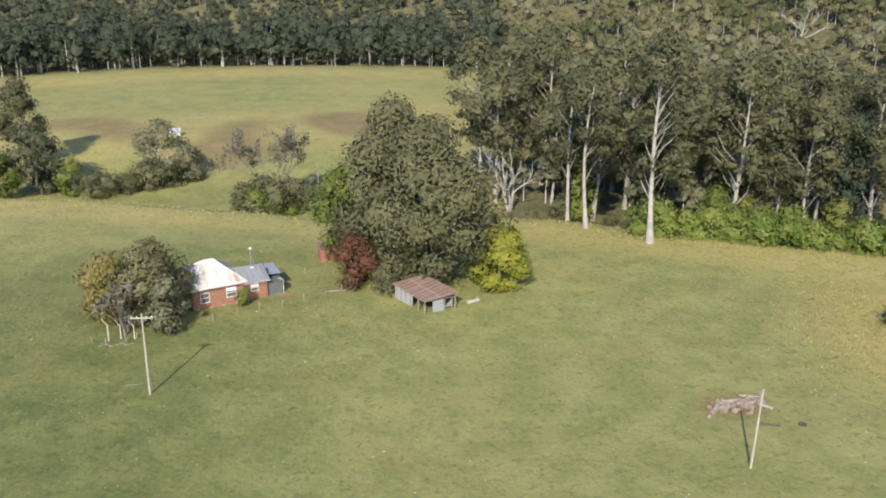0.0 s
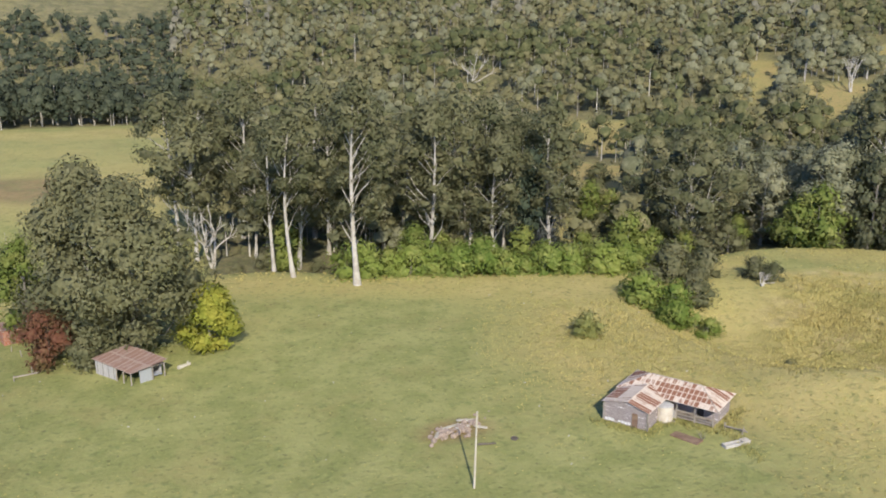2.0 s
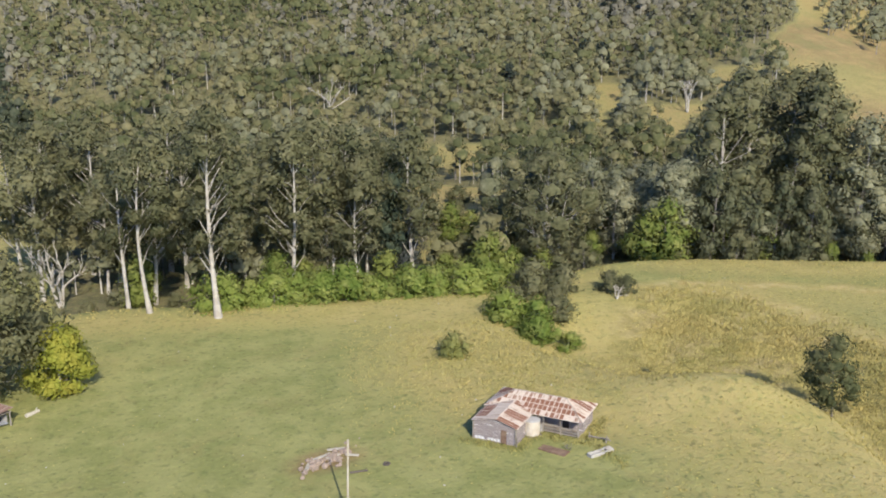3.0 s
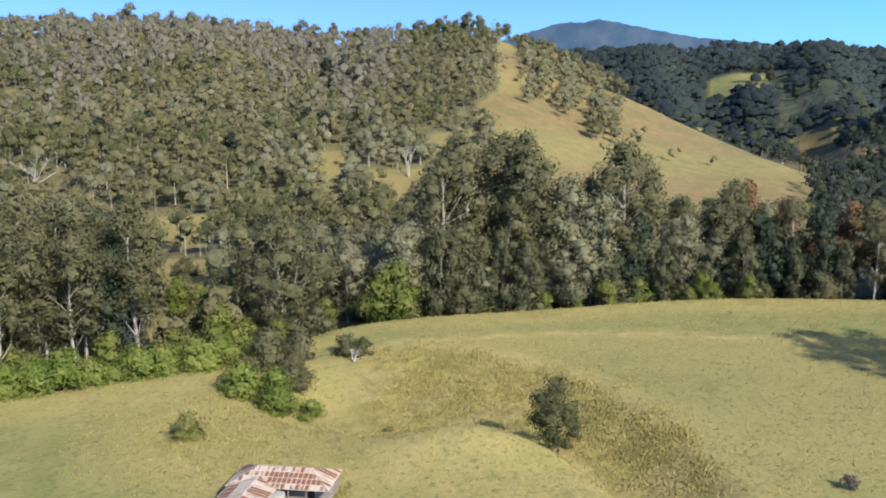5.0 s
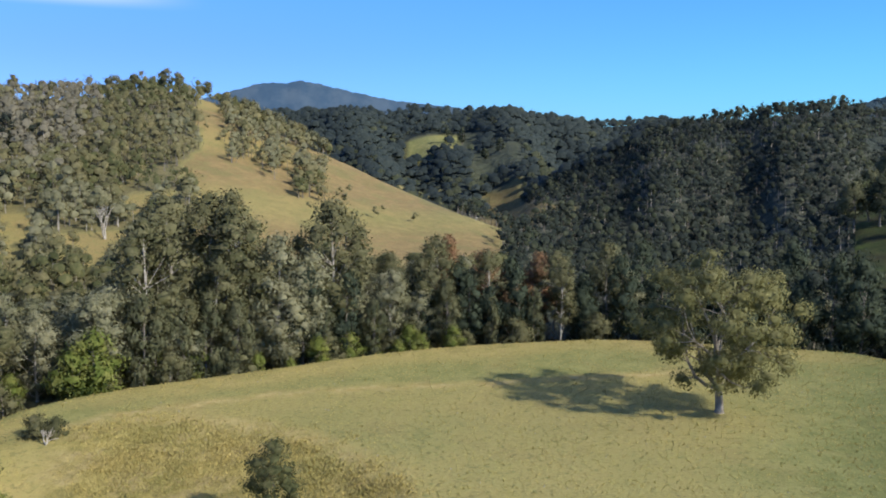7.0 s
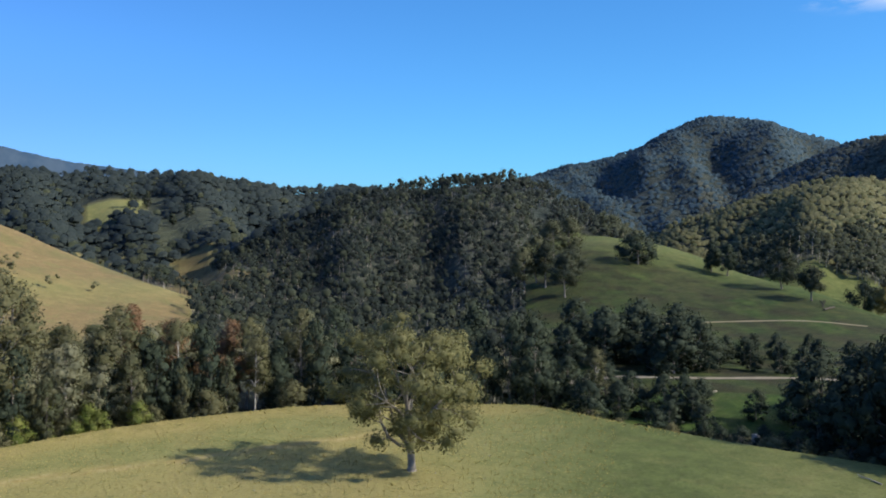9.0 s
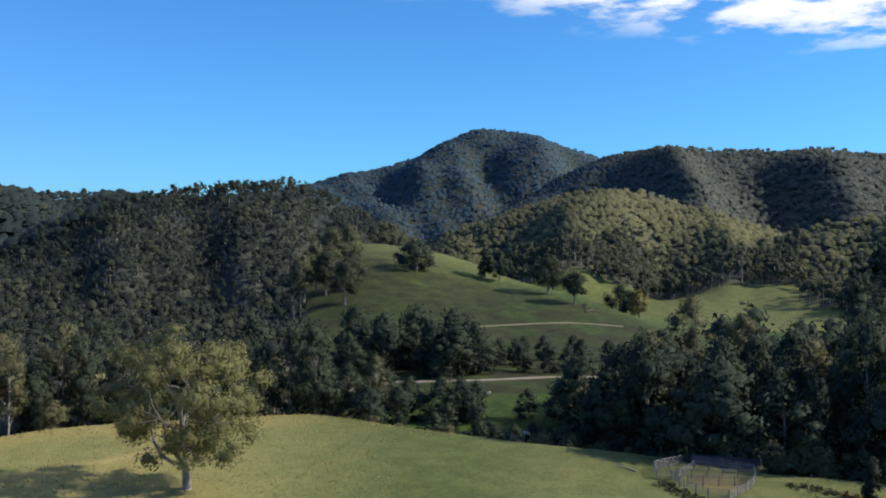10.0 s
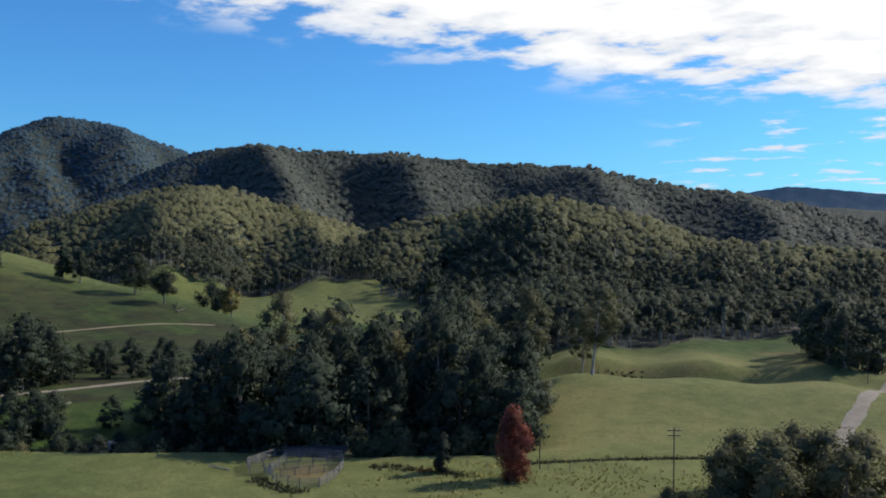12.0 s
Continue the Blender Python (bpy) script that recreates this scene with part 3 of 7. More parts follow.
    wood = np.where(brown, 0.0, wood)
    w = D + 3 * np.sin(x * 0.17 + np.sin(y * 0.2)) + 1.5 * np.sin(x * 0.41 - y * 0.3)
    cover = smooth(w, GULLY(az) - 3, GULLY(az) + 4) * (1 - smooth(w, RIM(az) - 9, RIM(az) - 4)) * smooth(az, 38, 43) * (1 - smooth(az, 62, 69))
    # where the lower slope's shade is painted
    rough = np.where(hill, 1 - smooth(D, 470 - 6.0 * (az - 100), 545 - 7.0 * (az - 100)), 0.0) * (0.75 + 0.25 * np.sin(D * 0.21 + az))
    # the brown valley grass is darkened by the same tone
    rough = np.where(brown & (D > 535) & (az > 66), 0.55, rough)
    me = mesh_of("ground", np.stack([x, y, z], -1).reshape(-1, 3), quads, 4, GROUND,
                 {"dry": dry.ravel(), "wood": wood.ravel(), "bare": bare.ravel(), "canopy": canopy.ravel(), "rough": rough.ravel(), "rank": cover.ravel(), "worn": worn.ravel(), "lush_shade": (lush_shade * smooth(D, 25, 60)).ravel()}, True)
    tagged(new("ground", me), "grassy paddocks and wooded hills of a farm valley", "ground", kind="structure")


build_ground()


# ------------------------------------------------------------------ trees
def frames(nrm, rng):
    nrm = nrm / np.linalg.norm(nrm, axis=1, keepdims=True)
    h = rng.normal(size=nrm.shape)
    t = np.cross(nrm, h)
    t /= np.linalg.norm(t, axis=1, keepdims=True) + 1e-9
    return nrm, t, np.cross(nrm, t)


def ball():
    """An icosahedron's corners and faces."""
    ring = [(math.cos(k * 2 * math.pi / 5 + up * 0.6283) * 0.894, math.sin(k * 2 * math.pi / 5 + up * 0.6283) * 0.894, 0.447 - 0.894 * up) for up in (0, 1) for k in range(5)]
    faces = []
    for k in range(5):
        q = (k + 1) % 5
        faces += [(10, k, q), (11, 5 + q, 5 + k), (k, 5 + k, q), (q, 5 + k, 5 + q)]
    return np.array(ring + [(0, 0, 1), (0, 0, -1)]), np.array(faces)


HEART, HEART_FACES = ball()


def leaves(rng, centres, radii, n, size, droop=0.0, shell=0.45, cores=None, core_size=0.55, bulge=0.5, up=0.15, capped=False):
    """Leaf sprays scattered over ellipsoid clumps, one narrow triangle each, round the dense heart of each clump."""
    w8 = np.prod(radii, axis=1) ** 0.667
    k = rng.choice(len(centres), n, p=w8 / w8.sum())
    w = rng.normal(size=(n, 3))
    w /= np.linalg.norm(w, axis=1, keepdims=True)
    r = shell + (1.22 - shell) * rng.random(n) ** 0.75
    p = centres[k] + w * r[:, None] * radii[k]
    nrm, t, b = frames(w * 1.2 + np.array([0, 0, 0.45]) + rng.normal(size=(n, 3)) * 0.45, rng)
    s = size * (0.55 + 0.9 * rng.random(n))[:, None]
    tip = t * s + np.array([0, 0, -droop]) * s
    v = np.stack([p - tip - b * s * 0.62, p + tip, p - tip + b * s * 0.62], 1).reshape(-1, 3)
    # each spray is shaded by the bulge of its clump and of the whole crown
    mid = centres.mean(axis=0)
    out = p - mid
    out /= np.linalg.norm(out, axis=1, keepdims=True) + 1e-9
    soft = w * bulge + out * 0.55 + nrm * 0.40 + np.array([0, 0, up])
    soft /= np.linalg.norm(soft, axis=1, keepdims=True)
    f, soft = np.arange(3 * n).reshape(n, 3), np.repeat(soft, 3, axis=0)
    k = len(centres) if cores is None else min(cores, len(centres))
    if k:
        d = np.repeat(HEART[None], k, 0)
        cv = centres[:k, None] + d * radii[:k, None] * core_size * (0.70 + 0.50 * rng.random((k, 12, 1)))
        co = cv - mid
        co /= np.linalg.norm(co, axis=2, keepdims=True) + 1e-9
        cn = d * bulge * 1.1 + co * 0.60 + np.array([0, 0, up])
        cn /= np.linalg.norm(cn, axis=2, keepdims=True)
        hf = HEART_FACES[[q for q in range(20) if q % 4 != 1]] if capped else HEART_FACES
        cf = (hf[None] + (np.arange(k) * 12)[:, None, None]).reshape(-1, 3) + len(v)
        v, f, soft = np.concatenate([v, cv.reshape(-1, 3)]), np.concatenate([f, cf]), np.concatenate([soft, cn.reshape(-1, 3)])
    return v, f, soft


def tubes(paths, sides=6):
    """Tapered limbs: each path is a list of (point, radius)."""
    vs, fs, base = [], [], 0
    for path in paths:
        pts = np.array([p for p, r in path], float)
        d = np.gradient(pts, axis=0)
        d /= np.linalg.norm(d, axis=1, keepdims=True) + 1e-9
        ref = np.where(np.abs(d[:, 2:3]) > 0.9, np.array([[1.0, 0, 0]]), np.array([[0, 0, 1.0]]))
        u = np.cross(d, ref)
        u /= np.linalg.norm(u, axis=1, keepdims=True)
        w = np.cross(d, u)
        for i, (p, r) in enumerate(path):
            a = np.arange(sides) * 2 * np.pi / sides
            vs.append(pts[i] + r * (np.cos(a)[:, None] * u[i] + np.sin(a)[:, None] * w[i]))
        for i in range(len(path) - 1):
            for s in range(sides):
                q = (s + 1) % sides
                fs.append([base + i * sides + s, base + i * sides + q, base + (i + 1) * sides + q, base + (i + 1) * sides + s])
        base += len(path) * sides
    return np.concatenate(vs), np.array(fs)


def limb(rng, a, b, r0, r1, bend, n=5):
    a, b = np.array(a, float), np.array(b, float)
    off = rng.normal(size=3) * bend * np.linalg.norm(b - a)
    return [(a + (b - a) * t + off * math.sin(math.pi * t), r0 + (r1 - r0) * t) for t in np.linspace(0, 1, n)]


def tree_parts(seed, height, spread, crown_from, clumps, n_leaf, leaf, girth, droop=0.2, top_heavy=1.1, lean=0.03, size=0.20, stems=1, flat=0.7, core=0.52):
    """Arrays of trunk and crown for one tree: clumps of foliage carried by limbs."""
    rng = np.random.default_rng(seed)
    top = np.array([rng.normal() * lean * height, rng.normal() * lean * height, height * 0.93])
    trunk = limb(rng, (0, 0, -0.8), top, girth, girth * 0.15, 0.025, 8)
    trunk[0] = (trunk[0][0], girth * 1.5)
    paths, cs, rs = [], [], []
    for k in range(1, stems):
        a = rng.random() * 6.28
        paths.append(limb(rng, (0, 0, -0.3), (math.cos(a) * spread * 0.5, math.sin(a) * spread * 0.5, height * 0.7), girth * 0.6, girth * 0.1, 0.05, 5))
    start = np.array([p for p, r in trunk])
    for i in range(clumps):
        f = (i + 0.5 + rng.random() * 0.6 - 0.3) / clumps
        q = size * spread * (0.75 + 0.8 * rng.random()) * 1.5
        zc = height * (crown_from + (1 - crown_from) * f) - q * 0.5 * f
        env = math.sin(math.pi * min(1.0, 0.16 + 0.84 * max(f, 0.01) ** top_heavy) ) ** 0.6 if f < 1 else 0.2
        a, rad = rng.random() * 2 * math.pi + i * 2.4, max(0.0, spread * env - 0.5 * q) * (0.35 + 0.65 * rng.random() ** 0.5)
        c = np.array([math.cos(a) * rad, math.sin(a) * rad, zc]) + top * np.array([1, 1, 0]) * f
        cs.append(c)
        rs.append(np.array([q, q, q * (flat - 0.1 + 0.25 * rng.random())]))
        zt = max(0.06, min(0.9, zc / height - 0.10 - 0.12 * rng.random()))
        sp = np.array([np.interp(zt * height, start[:, 2], start[:, k]) for k in range(2)] + [zt * height])
        paths.append(limb(rng, sp, c, girth * 0.34 * (1.15 - zt), girth * 0.06, 0.07, 3))
    tv, tf = tubes([trunk], 8)
    lv, lf = tubes(paths, 3)
    return (np.concatenate([tv, lv]), np.concatenate([tf, lf + len(tv)])), leaves(rng, np.array(cs), np.array(rs), n_leaf, leaf, droop, core_size=core)


def make_tree(name, label, seed, bark, foliage, category="tree", group="", at=None, **shape):
    ob = thing(name, label, category, group, *(at or (0.0, 0.0)))
    (tv, tf), (lv, lf, ln) = tree_parts(seed, **shape)
    part("trunk", mesh_of("trunk", tv, tf, 4, bark, shade=True), ob)
    part("crown", mesh_of("crown", lv, lf, 3, foliage, normals=ln), ob)
    return ob


def spreading_gum(name, label, seed, at, height, spread, bark, foliage):
    """An old open-grown eucalypt: a short bole, great forking limbs and separate flat tufts of leaf with gaps between them."""
    r = np.random.default_rng(seed)
    ob = thing(name, label, "tree", "", *at)
    fork = np.array([0.5, 0.3, 0.14 * height])
    bole = limb(r, (0, 0, -0.8), fork, 0.82, 0.66, 0.02, 5)
    bole[0] = (bole[0][0], 1.25)
    limbs, knots = [], []
    for k in range(8):
        a, lift = k * 2.4 + 0.4 * r.random(), 0.25 + 0.62 * k / 7
        q = np.array([math.cos(a) * spread * (0.78 - 0.62 * lift), math.sin(a) * spread * (0.78 - 0.62 * lift), height * (0.30 + 0.55 * lift)])
        path = limb(r, fork + (0, 0, 0.04 * height * (k % 3)), q, 0.42, 0.16, 0.10, 6)
        limbs.append(path)
        knots += [(p, w) for p, w in path[2:]]
    cs = []
    while len(cs) < 104:
        w = r.normal(size=3)
        w /= np.linalg.norm(w)
        p = w * (0.48 + 0.50 * r.random()) * np.array([0.94 * spread, 0.94 * spread, 0.44 * height]) + np.array([0.6, 0.3, 0.55 * height])
        if p[2] > 0.13 * height and all(np.linalg.norm((p - c) * (1, 1, 1.3)) > 2.5 for c in cs):
            cs.append(p)
    for c in cs:
        p, w = min(knots, key=lambda n: np.linalg.norm(n[0] - c) + 0.6 * max(0.0, n[0][2] - c[2]))
        limbs.append(limb(r, p, c, min(0.16, w * 0.7), 0.04, 0.10, 4))
    cs = np.array(cs)
    rs = (1.7 + 1.2 * r.random(len(cs)))[:, None] * np.array([1.0, 1.0, 0.72])
    tv, tf = tubes([bole], 10)
    lv, lf = tubes(limbs, 5)
    part("trunk", mesh_of("trunk", np.concatenate([tv, lv]), np.concatenate([tf, lf + len(tv)]), 4, bark, shade=True), ob)
    v, f, n = leaves(r, cs, rs, 32000, 0.23, 0.35, 0.30, None, 0.50, 0.6, 0.15)
    part("crown", mesh_of("crown", v, f, 3, foliage, normals=n), ob)
    return ob


def bare_paths(rng, p, d, length, r, depth, paths, spread=0.55):
    """A forking leafless limb."""
    q = p + d * length
    paths.append(limb(rng, p, q, r, r * 0.6, 0.06, 4))
    if depth:
        for k in range(2 + int(rng.random() < 0.5)):
            e = d + rng.normal(size=3) * spread + np.array([0, 0, 0.15])
            bare_paths(rng, q if k else p + d * length * (0.5 + 0.4 * rng.random()), e / np.linalg.norm(e), length * (0.55 + 0.25 * rng.random()), r * 0.55, depth - 1, paths, spread)


def bare_tree(name, label, seed, at, height, girth, bark, depth=4, fork=1, twigs=0, group=""):
    rng = np.random.default_rng(seed)
    ob = thing(name, label, "tree", group, *at)
    paths = []
    if fork == 1:
        lead = limb(rng, (0, 0, -0.5), (rng.normal() * 0.03 * height, rng.normal() * 0.03 * height, height), girth, girth * 0.12, 0.015, 8)
        paths.append(lead)
        for k in range(4 + 3 * depth):
            f = 0.38 + 0.6 * rng.random()
            a, q = rng.random() * 6.28, np.array([np.interp(f * height, [p[2] for p, r in lead], [p[c] for p, r in lead]) for c in range(3)])
            d = np.array([math.cos(a) * 0.6, math.sin(a) * 0.6, 0.55])
            bare_paths(rng, q, d / np.linalg.norm(d), height * 0.10 * (1.5 - f), girth * 0.35 * (1.15 - f), min(2, depth - 1), paths, 0.45)
    else:
        for k in range(fork):
            a = 6.28 * (k + rng.random() * 0.5) / fork
            d = np.array([math.cos(a) * 0.28, math.sin(a) * 0.28, 1.0])
            bare_paths(rng, np.array([0, 0, -0.5]), d / np.linalg.norm(d), height * 0.38, girth, depth, paths, 0.38)
    v, f = tubes(paths, 5)
    part("trunk", mesh_of("trunk", v, f, 4, bark, shade=True), ob)
    if twigs:
        ends = np.array([p[-1][0] for p in paths if p[-1][1] < girth * 0.3])
        lv, lf, ln = leaves(rng, ends, np.full((len(ends), 3), height * 0.05), twigs, 0.22, 0.1, 0.0, 0)
        part("crown", mesh_of("crown", lv, lf, 3, LEAF_TWIG, normals=ln), ob, "sparse withered twigs")
    return ob


def plant(model, x, y, turn, scale, sink=0.0, wide=1.0):
    m = pose(x, y, float(lay(x, y)) - sink, 0, 0, turn) @ Matrix.Diagonal((scale * wide, scale * wide, scale, 1))
    return copy_thing(model, m)


def model_trees(n, name, label, seed, bark, foliage, category="tree", group="creek bank trees", **shape):
    return [make_tree(name, label, seed + i, bark, foliage, category, group, **dict(shape, spread=shape["spread"] * (1 + 0.09 * i))) for i in range(n)]


TALL = model_trees(4, "gum_tree", "tall pale-trunked eucalypt on the creek bank", 10, BARK_PALE, LEAF_EUC,
                   height=32, spread=6.8, crown_from=0.34, clumps=30, n_leaf=3700, leaf=0.32, girth=0.45)
GREY = model_trees(2, "gum_tree", "grey-green spreading eucalypt on the creek bank", 20, BARK_PALE, LEAF_BANK,
                   height=26, spread=7.0, crown_from=0.16, clumps=30, n_leaf=4300, leaf=0.31, girth=0.40)
OAK = model_trees(3, "river_oak", "dense dark river oak on the creek bank", 30, BARK_GREY, LEAF_VALLEY,
                  height=27, spread=6.0, crown_from=0.05, clumps=30, n_leaf=3100, leaf=0.37, girth=0.36, droop=0.7, size=0.23, flat=0.95)
CASUARINA = model_trees(3, "river_oak", "tall dark casuarina on the creek bank", 34, BARK_GREY, LEAF_OAK,
                        height=24, spread=4.4, crown_from=0.06, clumps=34, n_leaf=3900, leaf=0.29, girth=0.36, droop=0.7, size=0.19, flat=1.1, core=0.55)
LIME = model_trees(2, "leafy_tree", "bright green leafy tree on the creek bank", 40, BARK_GREY, LEAF_GREEN,
                   height=12, spread=4.6, crown_from=0.05, clumps=18, n_leaf=2100, leaf=0.31, girth=0.22, size=0.26)
BUSH = model_trees(3, "bush", "rounded leafy green bush beside the paddock", 50, BARK_GREY, LEAF_BUSH, "bush", "paddock bushes",
                   height=6, spread=4.4, crown_from=0.02, clumps=16, n_leaf=2400, leaf=0.22, girth=0.16, size=0.27, stems=3)
SCRUB = model_trees(2, "bush", "dark olive scrub bush in the hollow", 60, BARK_GREY, LEAF_EUC, "bush", "scrub bushes",
                    height=5, spread=3.6, crown_from=0.02, clumps=13, n_leaf=1600, leaf=0.20, girth=0.12, size=0.27, stems=3)
SHADE = model_trees(3, "shade_tree", "broad rounded tree on the valley floor, shade in its leaf colour", 70, BARK_GREY, LEAF_VALLEY, group="valley trees",
                    height=20, spread=8.5, crown_from=0.03, clumps=34, n_leaf=1800, leaf=0.46, girth=0.4, size=0.20, top_heavy=1.0)
OLIVE = model_trees(3, "leafy_tree", "rounded olive-green tree beside the lower road", 80, BARK_GREY, LEAF_EUC, group="roadside trees",
                    height=11, spread=5.4, crown_from=0.03, clumps=24, n_leaf=3000, leaf=0.27, girth=0.24, size=0.21, stems=3)
MODELS = OLIVE + CASUARINA + TALL + GREY + OAK + LIME + BUSH + SCRUB + SHADE

rng = np.random.default_rng(5)


OPEN_BANK = ((88.9, 142.3, 3), (94.6, 143.2, 3), (109.8, 151.5, 3))


def bank_row(models, az0, az1, step, depth0, depth1, low, high, skip=()):
    a = az0
    while a < az1:
        d = float(EDGE(a)) + depth0 + (depth1 - depth0) * rng.random()
        s = low + (high - low) * rng.random()
        x, y = d * math.sin(radians(a)), d * math.cos(radians(a))
        if not any(math.hypot(x - p, y - q) < r for p, q, r in skip):
            pick, turn = models[rng.integers(len(models))], rng.random() * 360
            if not any(math.hypot(x - p, y - q) < r for p, q, r in OPEN_BANK):
                plant(pick, x, y, turn, s, 0.3)
        a += step * (0.6 + 0.8 * rng.random())


GAP = ((83, 148, 5), (90, 160, 6.5), (98, 173, 8), (107, 190, 10), (117, 208, 12), (128, 228, 13), (13.7, 188, 6))
bank_row(TALL, 2.5, 30, 1.5, 14, 42, 0.85, 1.12, GAP)
bank_row(TALL + TALL + OAK, 5, 34, 2.4, 12, 36, 0.6, 0.9, GAP)
bank_row(GREY, 32, 46, 1.9, 8, 34, 0.75, 1.05, GAP)
bank_row(TALL + GREY + GREY, 44, 64, 1.4, 8, 40, 0.75, 0.98)
bank_row(TALL + GREY + GREY, 64, 78, 1.4, 8, 40, 0.72, 0.98)
bank_row(GREY, 40, 64, 2.2, 8, 20, 0.70, 1.0)
bank_row(TALL + OAK, 64, 77, 1.9, 6, 18, 0.62, 0.9)
bank_row(TALL + GREY, 47, 60, 1.5, 12, 32, 1.12, 1.38)
bank_row(OAK, 56, 78, 3.6, 8, 24, 0.75, 1.0)
bank_row(OLIVE, 38, 76, 4.2, 4, 11, 0.5, 1.0)
bank_row(CASUARINA, 46, 52, 1.4, 5, 10, 0.7, 1.0)
bank_row(CASUARINA, 52, 74, 3.0, 6, 14, 0.55, 0.95)
bank_row(OAK + SHADE, 78, 92, 1.4, 6, 40, 0.8, 1.05)
bank_row(SCRUB + LIME, 6, 70, 2.0, 8, 22, 0.6, 0.9, GAP)
bank_row(LIME, 53, 66, 1.8, 4, 8, 0.40, 0.75)
bank_row(SHADE, 91, 101.5, 0.8, 6, 42, 0.36, 0.62)
bank_row(SHADE, 101.5, 107.5, 1.0, 4, 16, 0.24, 0.40)
bank_row(SHADE, 91, 101, 1.3, 72, 100, 0.55, 1.0)
bank_row(SHADE, 108, 131, 1.5, 6, 50, 0.9, 1.25)
bank_row(OAK, 112, 131, 2.2, 4, 40, 0.8, 1.1)
bank_row(TALL, 112, 131, 3.0, 30, 75, 0.75, 1.0)
bank_row(SCRUB, 93, 118, 2.0, 3, 12, 0.5, 0.9)
bank_row(OLIVE + SCRUB, 113, 131, 1.7, 2, 8, 0.4, 0.75)
bank_row(SHADE, 113, 130, 2.2, 6, 12, 0.5, 0.8)


def group_of(models, spots, low, high, sink=0.2):
    for x, y, s in spots:
        plant(models[rng.integers(len(models))], x, y, rng.random() * 360, s * (low + (high - low) * rng.random()), sink)


# the valley floor beyond the near paddock: clumps of dark trees by the road
group_of(SHADE, [(284, -48, 1.0), (291, -58, 0.85), (304, -66, 0.42), (293, -74, 0.46), (288, -82, 0.5), (294, -91, 0.42), (310, -76, 0.5), (320, -90, 0.46), (304, -99, 0.5), (332, -62, 0.6), (327, -42, 0.9), (338, -20, 1.0), (344, -48, 0.6), (330, -104, 0.42), (312, -112, 0.4), (308, -40, 1.15), (318, -54, 1.0), (302, -28, 1.0), (294, -16, 0.7), (300, -58, 0.9), (290, -44, 0.8), (322, -30, 0.9), (318, -72, 0.45), (330, -84, 0.4), (288, -6, 0.55),
                 (237, -38, 0.62), (240, -48, 0.5), (232, -60, 0.42), (228, -68, 0.45), (222, -84, 1.1), (214, -92, 1.15), (226, -96, 1.1), (206, -104, 1.15), (196, -98, 0.8), (262, 14, 0.8), (268, -4, 0.7)], 0.95, 1.05)
group_of(OAK + SHADE, [(160, -126, 1.15), (168, -118, 1.15), (170, -136, 1.15), (180, -128, 1.2), (158, -116, 1.05), (178, -146, 1.0), (188, -138, 1.1), (196, -120, 1.1), (186, -110, 1.1)], 0.95, 1.1)
group_of(TALL + GREY, [(206, -199, 0.75), (189, -187, 0.85), (182, -152, 0.5), (246, -20, 0.55), (258, 8, 0.6), (262, 26, 0.7)], 0.95, 1.05)
group_of(SHADE, [(151, -257, 0.95), (159, -262, 1.05), (150, -270, 1.0), (169, -270, 0.85), (178, -282, 0.75), (160, -282, 0.9)], 0.95, 1.1)
# bright green trees in the creek's gap
group_of(LIME, [(101, 181, 0.8), (105, 178, 0.7), (131, 139, 1.3), (134, 142, 1.15), (127, 141, 1.0), (92, 148, 1.05), (95, 152, 0.85)], 0.95, 1.05)
group_of(SCRUB, [(93, 163, 0.9), (100, 172, 1.1), (112, 196, 1.0), (103, 186, 0.8), (122, 214, 1.1), (96, 170, 0.7)], 0.9, 1.1)
group_of(CASUARINA, [(98, 159, 0.55), (103, 165, 0.6)], 0.95, 1.05)
# lighter trees behind the stock yards
group_of(OLIVE, [(172, -88, 0.95), (168, -95, 0.85), (164, -102, 1.05), (179, -83, 0.8), (160, -107, 0.7)], 0.95, 1.05)
# shrubs in the creek hollow beside the second paddock
group_of(LIME, [(-94, 181, 0.9), (-81, 187, 0.7)], 0.95, 1.1)
group_of(SCRUB, [(-75, 187, 1.1), (-70, 189, 0.9), (-66, 193, 1.4), (-61, 196, 1.2), (-58, 199, 0.8), (-36, 175, 1.5), (-41, 176, 1.2), (-31, 176, 1.3), (-27, 178, 0.9)], 0.95, 1.1)
group_of(BUSH, [(-38, 174, 0.95), (-33, 173.5, 0.85)], 0.95, 1.05)
# hedge of bushes along the brink, and those at the gully's head
group_of(BUSH, [(42, 147, 0.85), (46, 146, 0.95), (50, 145, 1.0), (54, 144, 1.05), (58, 143, 1.15), (62, 141, 0.8), (65, 140, 0.6), (70, 139.5, 0.95), (74, 139, 1.0), (80, 137, 1.05), (84, 136, 1.0), (36.5, 147, 1.1)], 0.95, 1.1)
group_of(BUSH, [(77, 119, 0.95), (81, 116, 1.0), (79, 112, 0.8), (83, 109, 0.55)], 0.95, 1.05)
group_of(SCRUB, [(91, 131, 1.25), (88, 128, 1.1), (95, 127, 1.1), (87, 118, 0.85), (90, 122, 0.8), (103, 124, 0.9), (105, 121, 0.75)], 0.95, 1.05)
group_of(SCRUB, [(85, 93, 0.35), (91, 89, 0.3), (100, 71, 0.3), (87, 88, 0.28), (245, 64, 0.7), (248, 52, 0.6)], 0.95, 1.05)
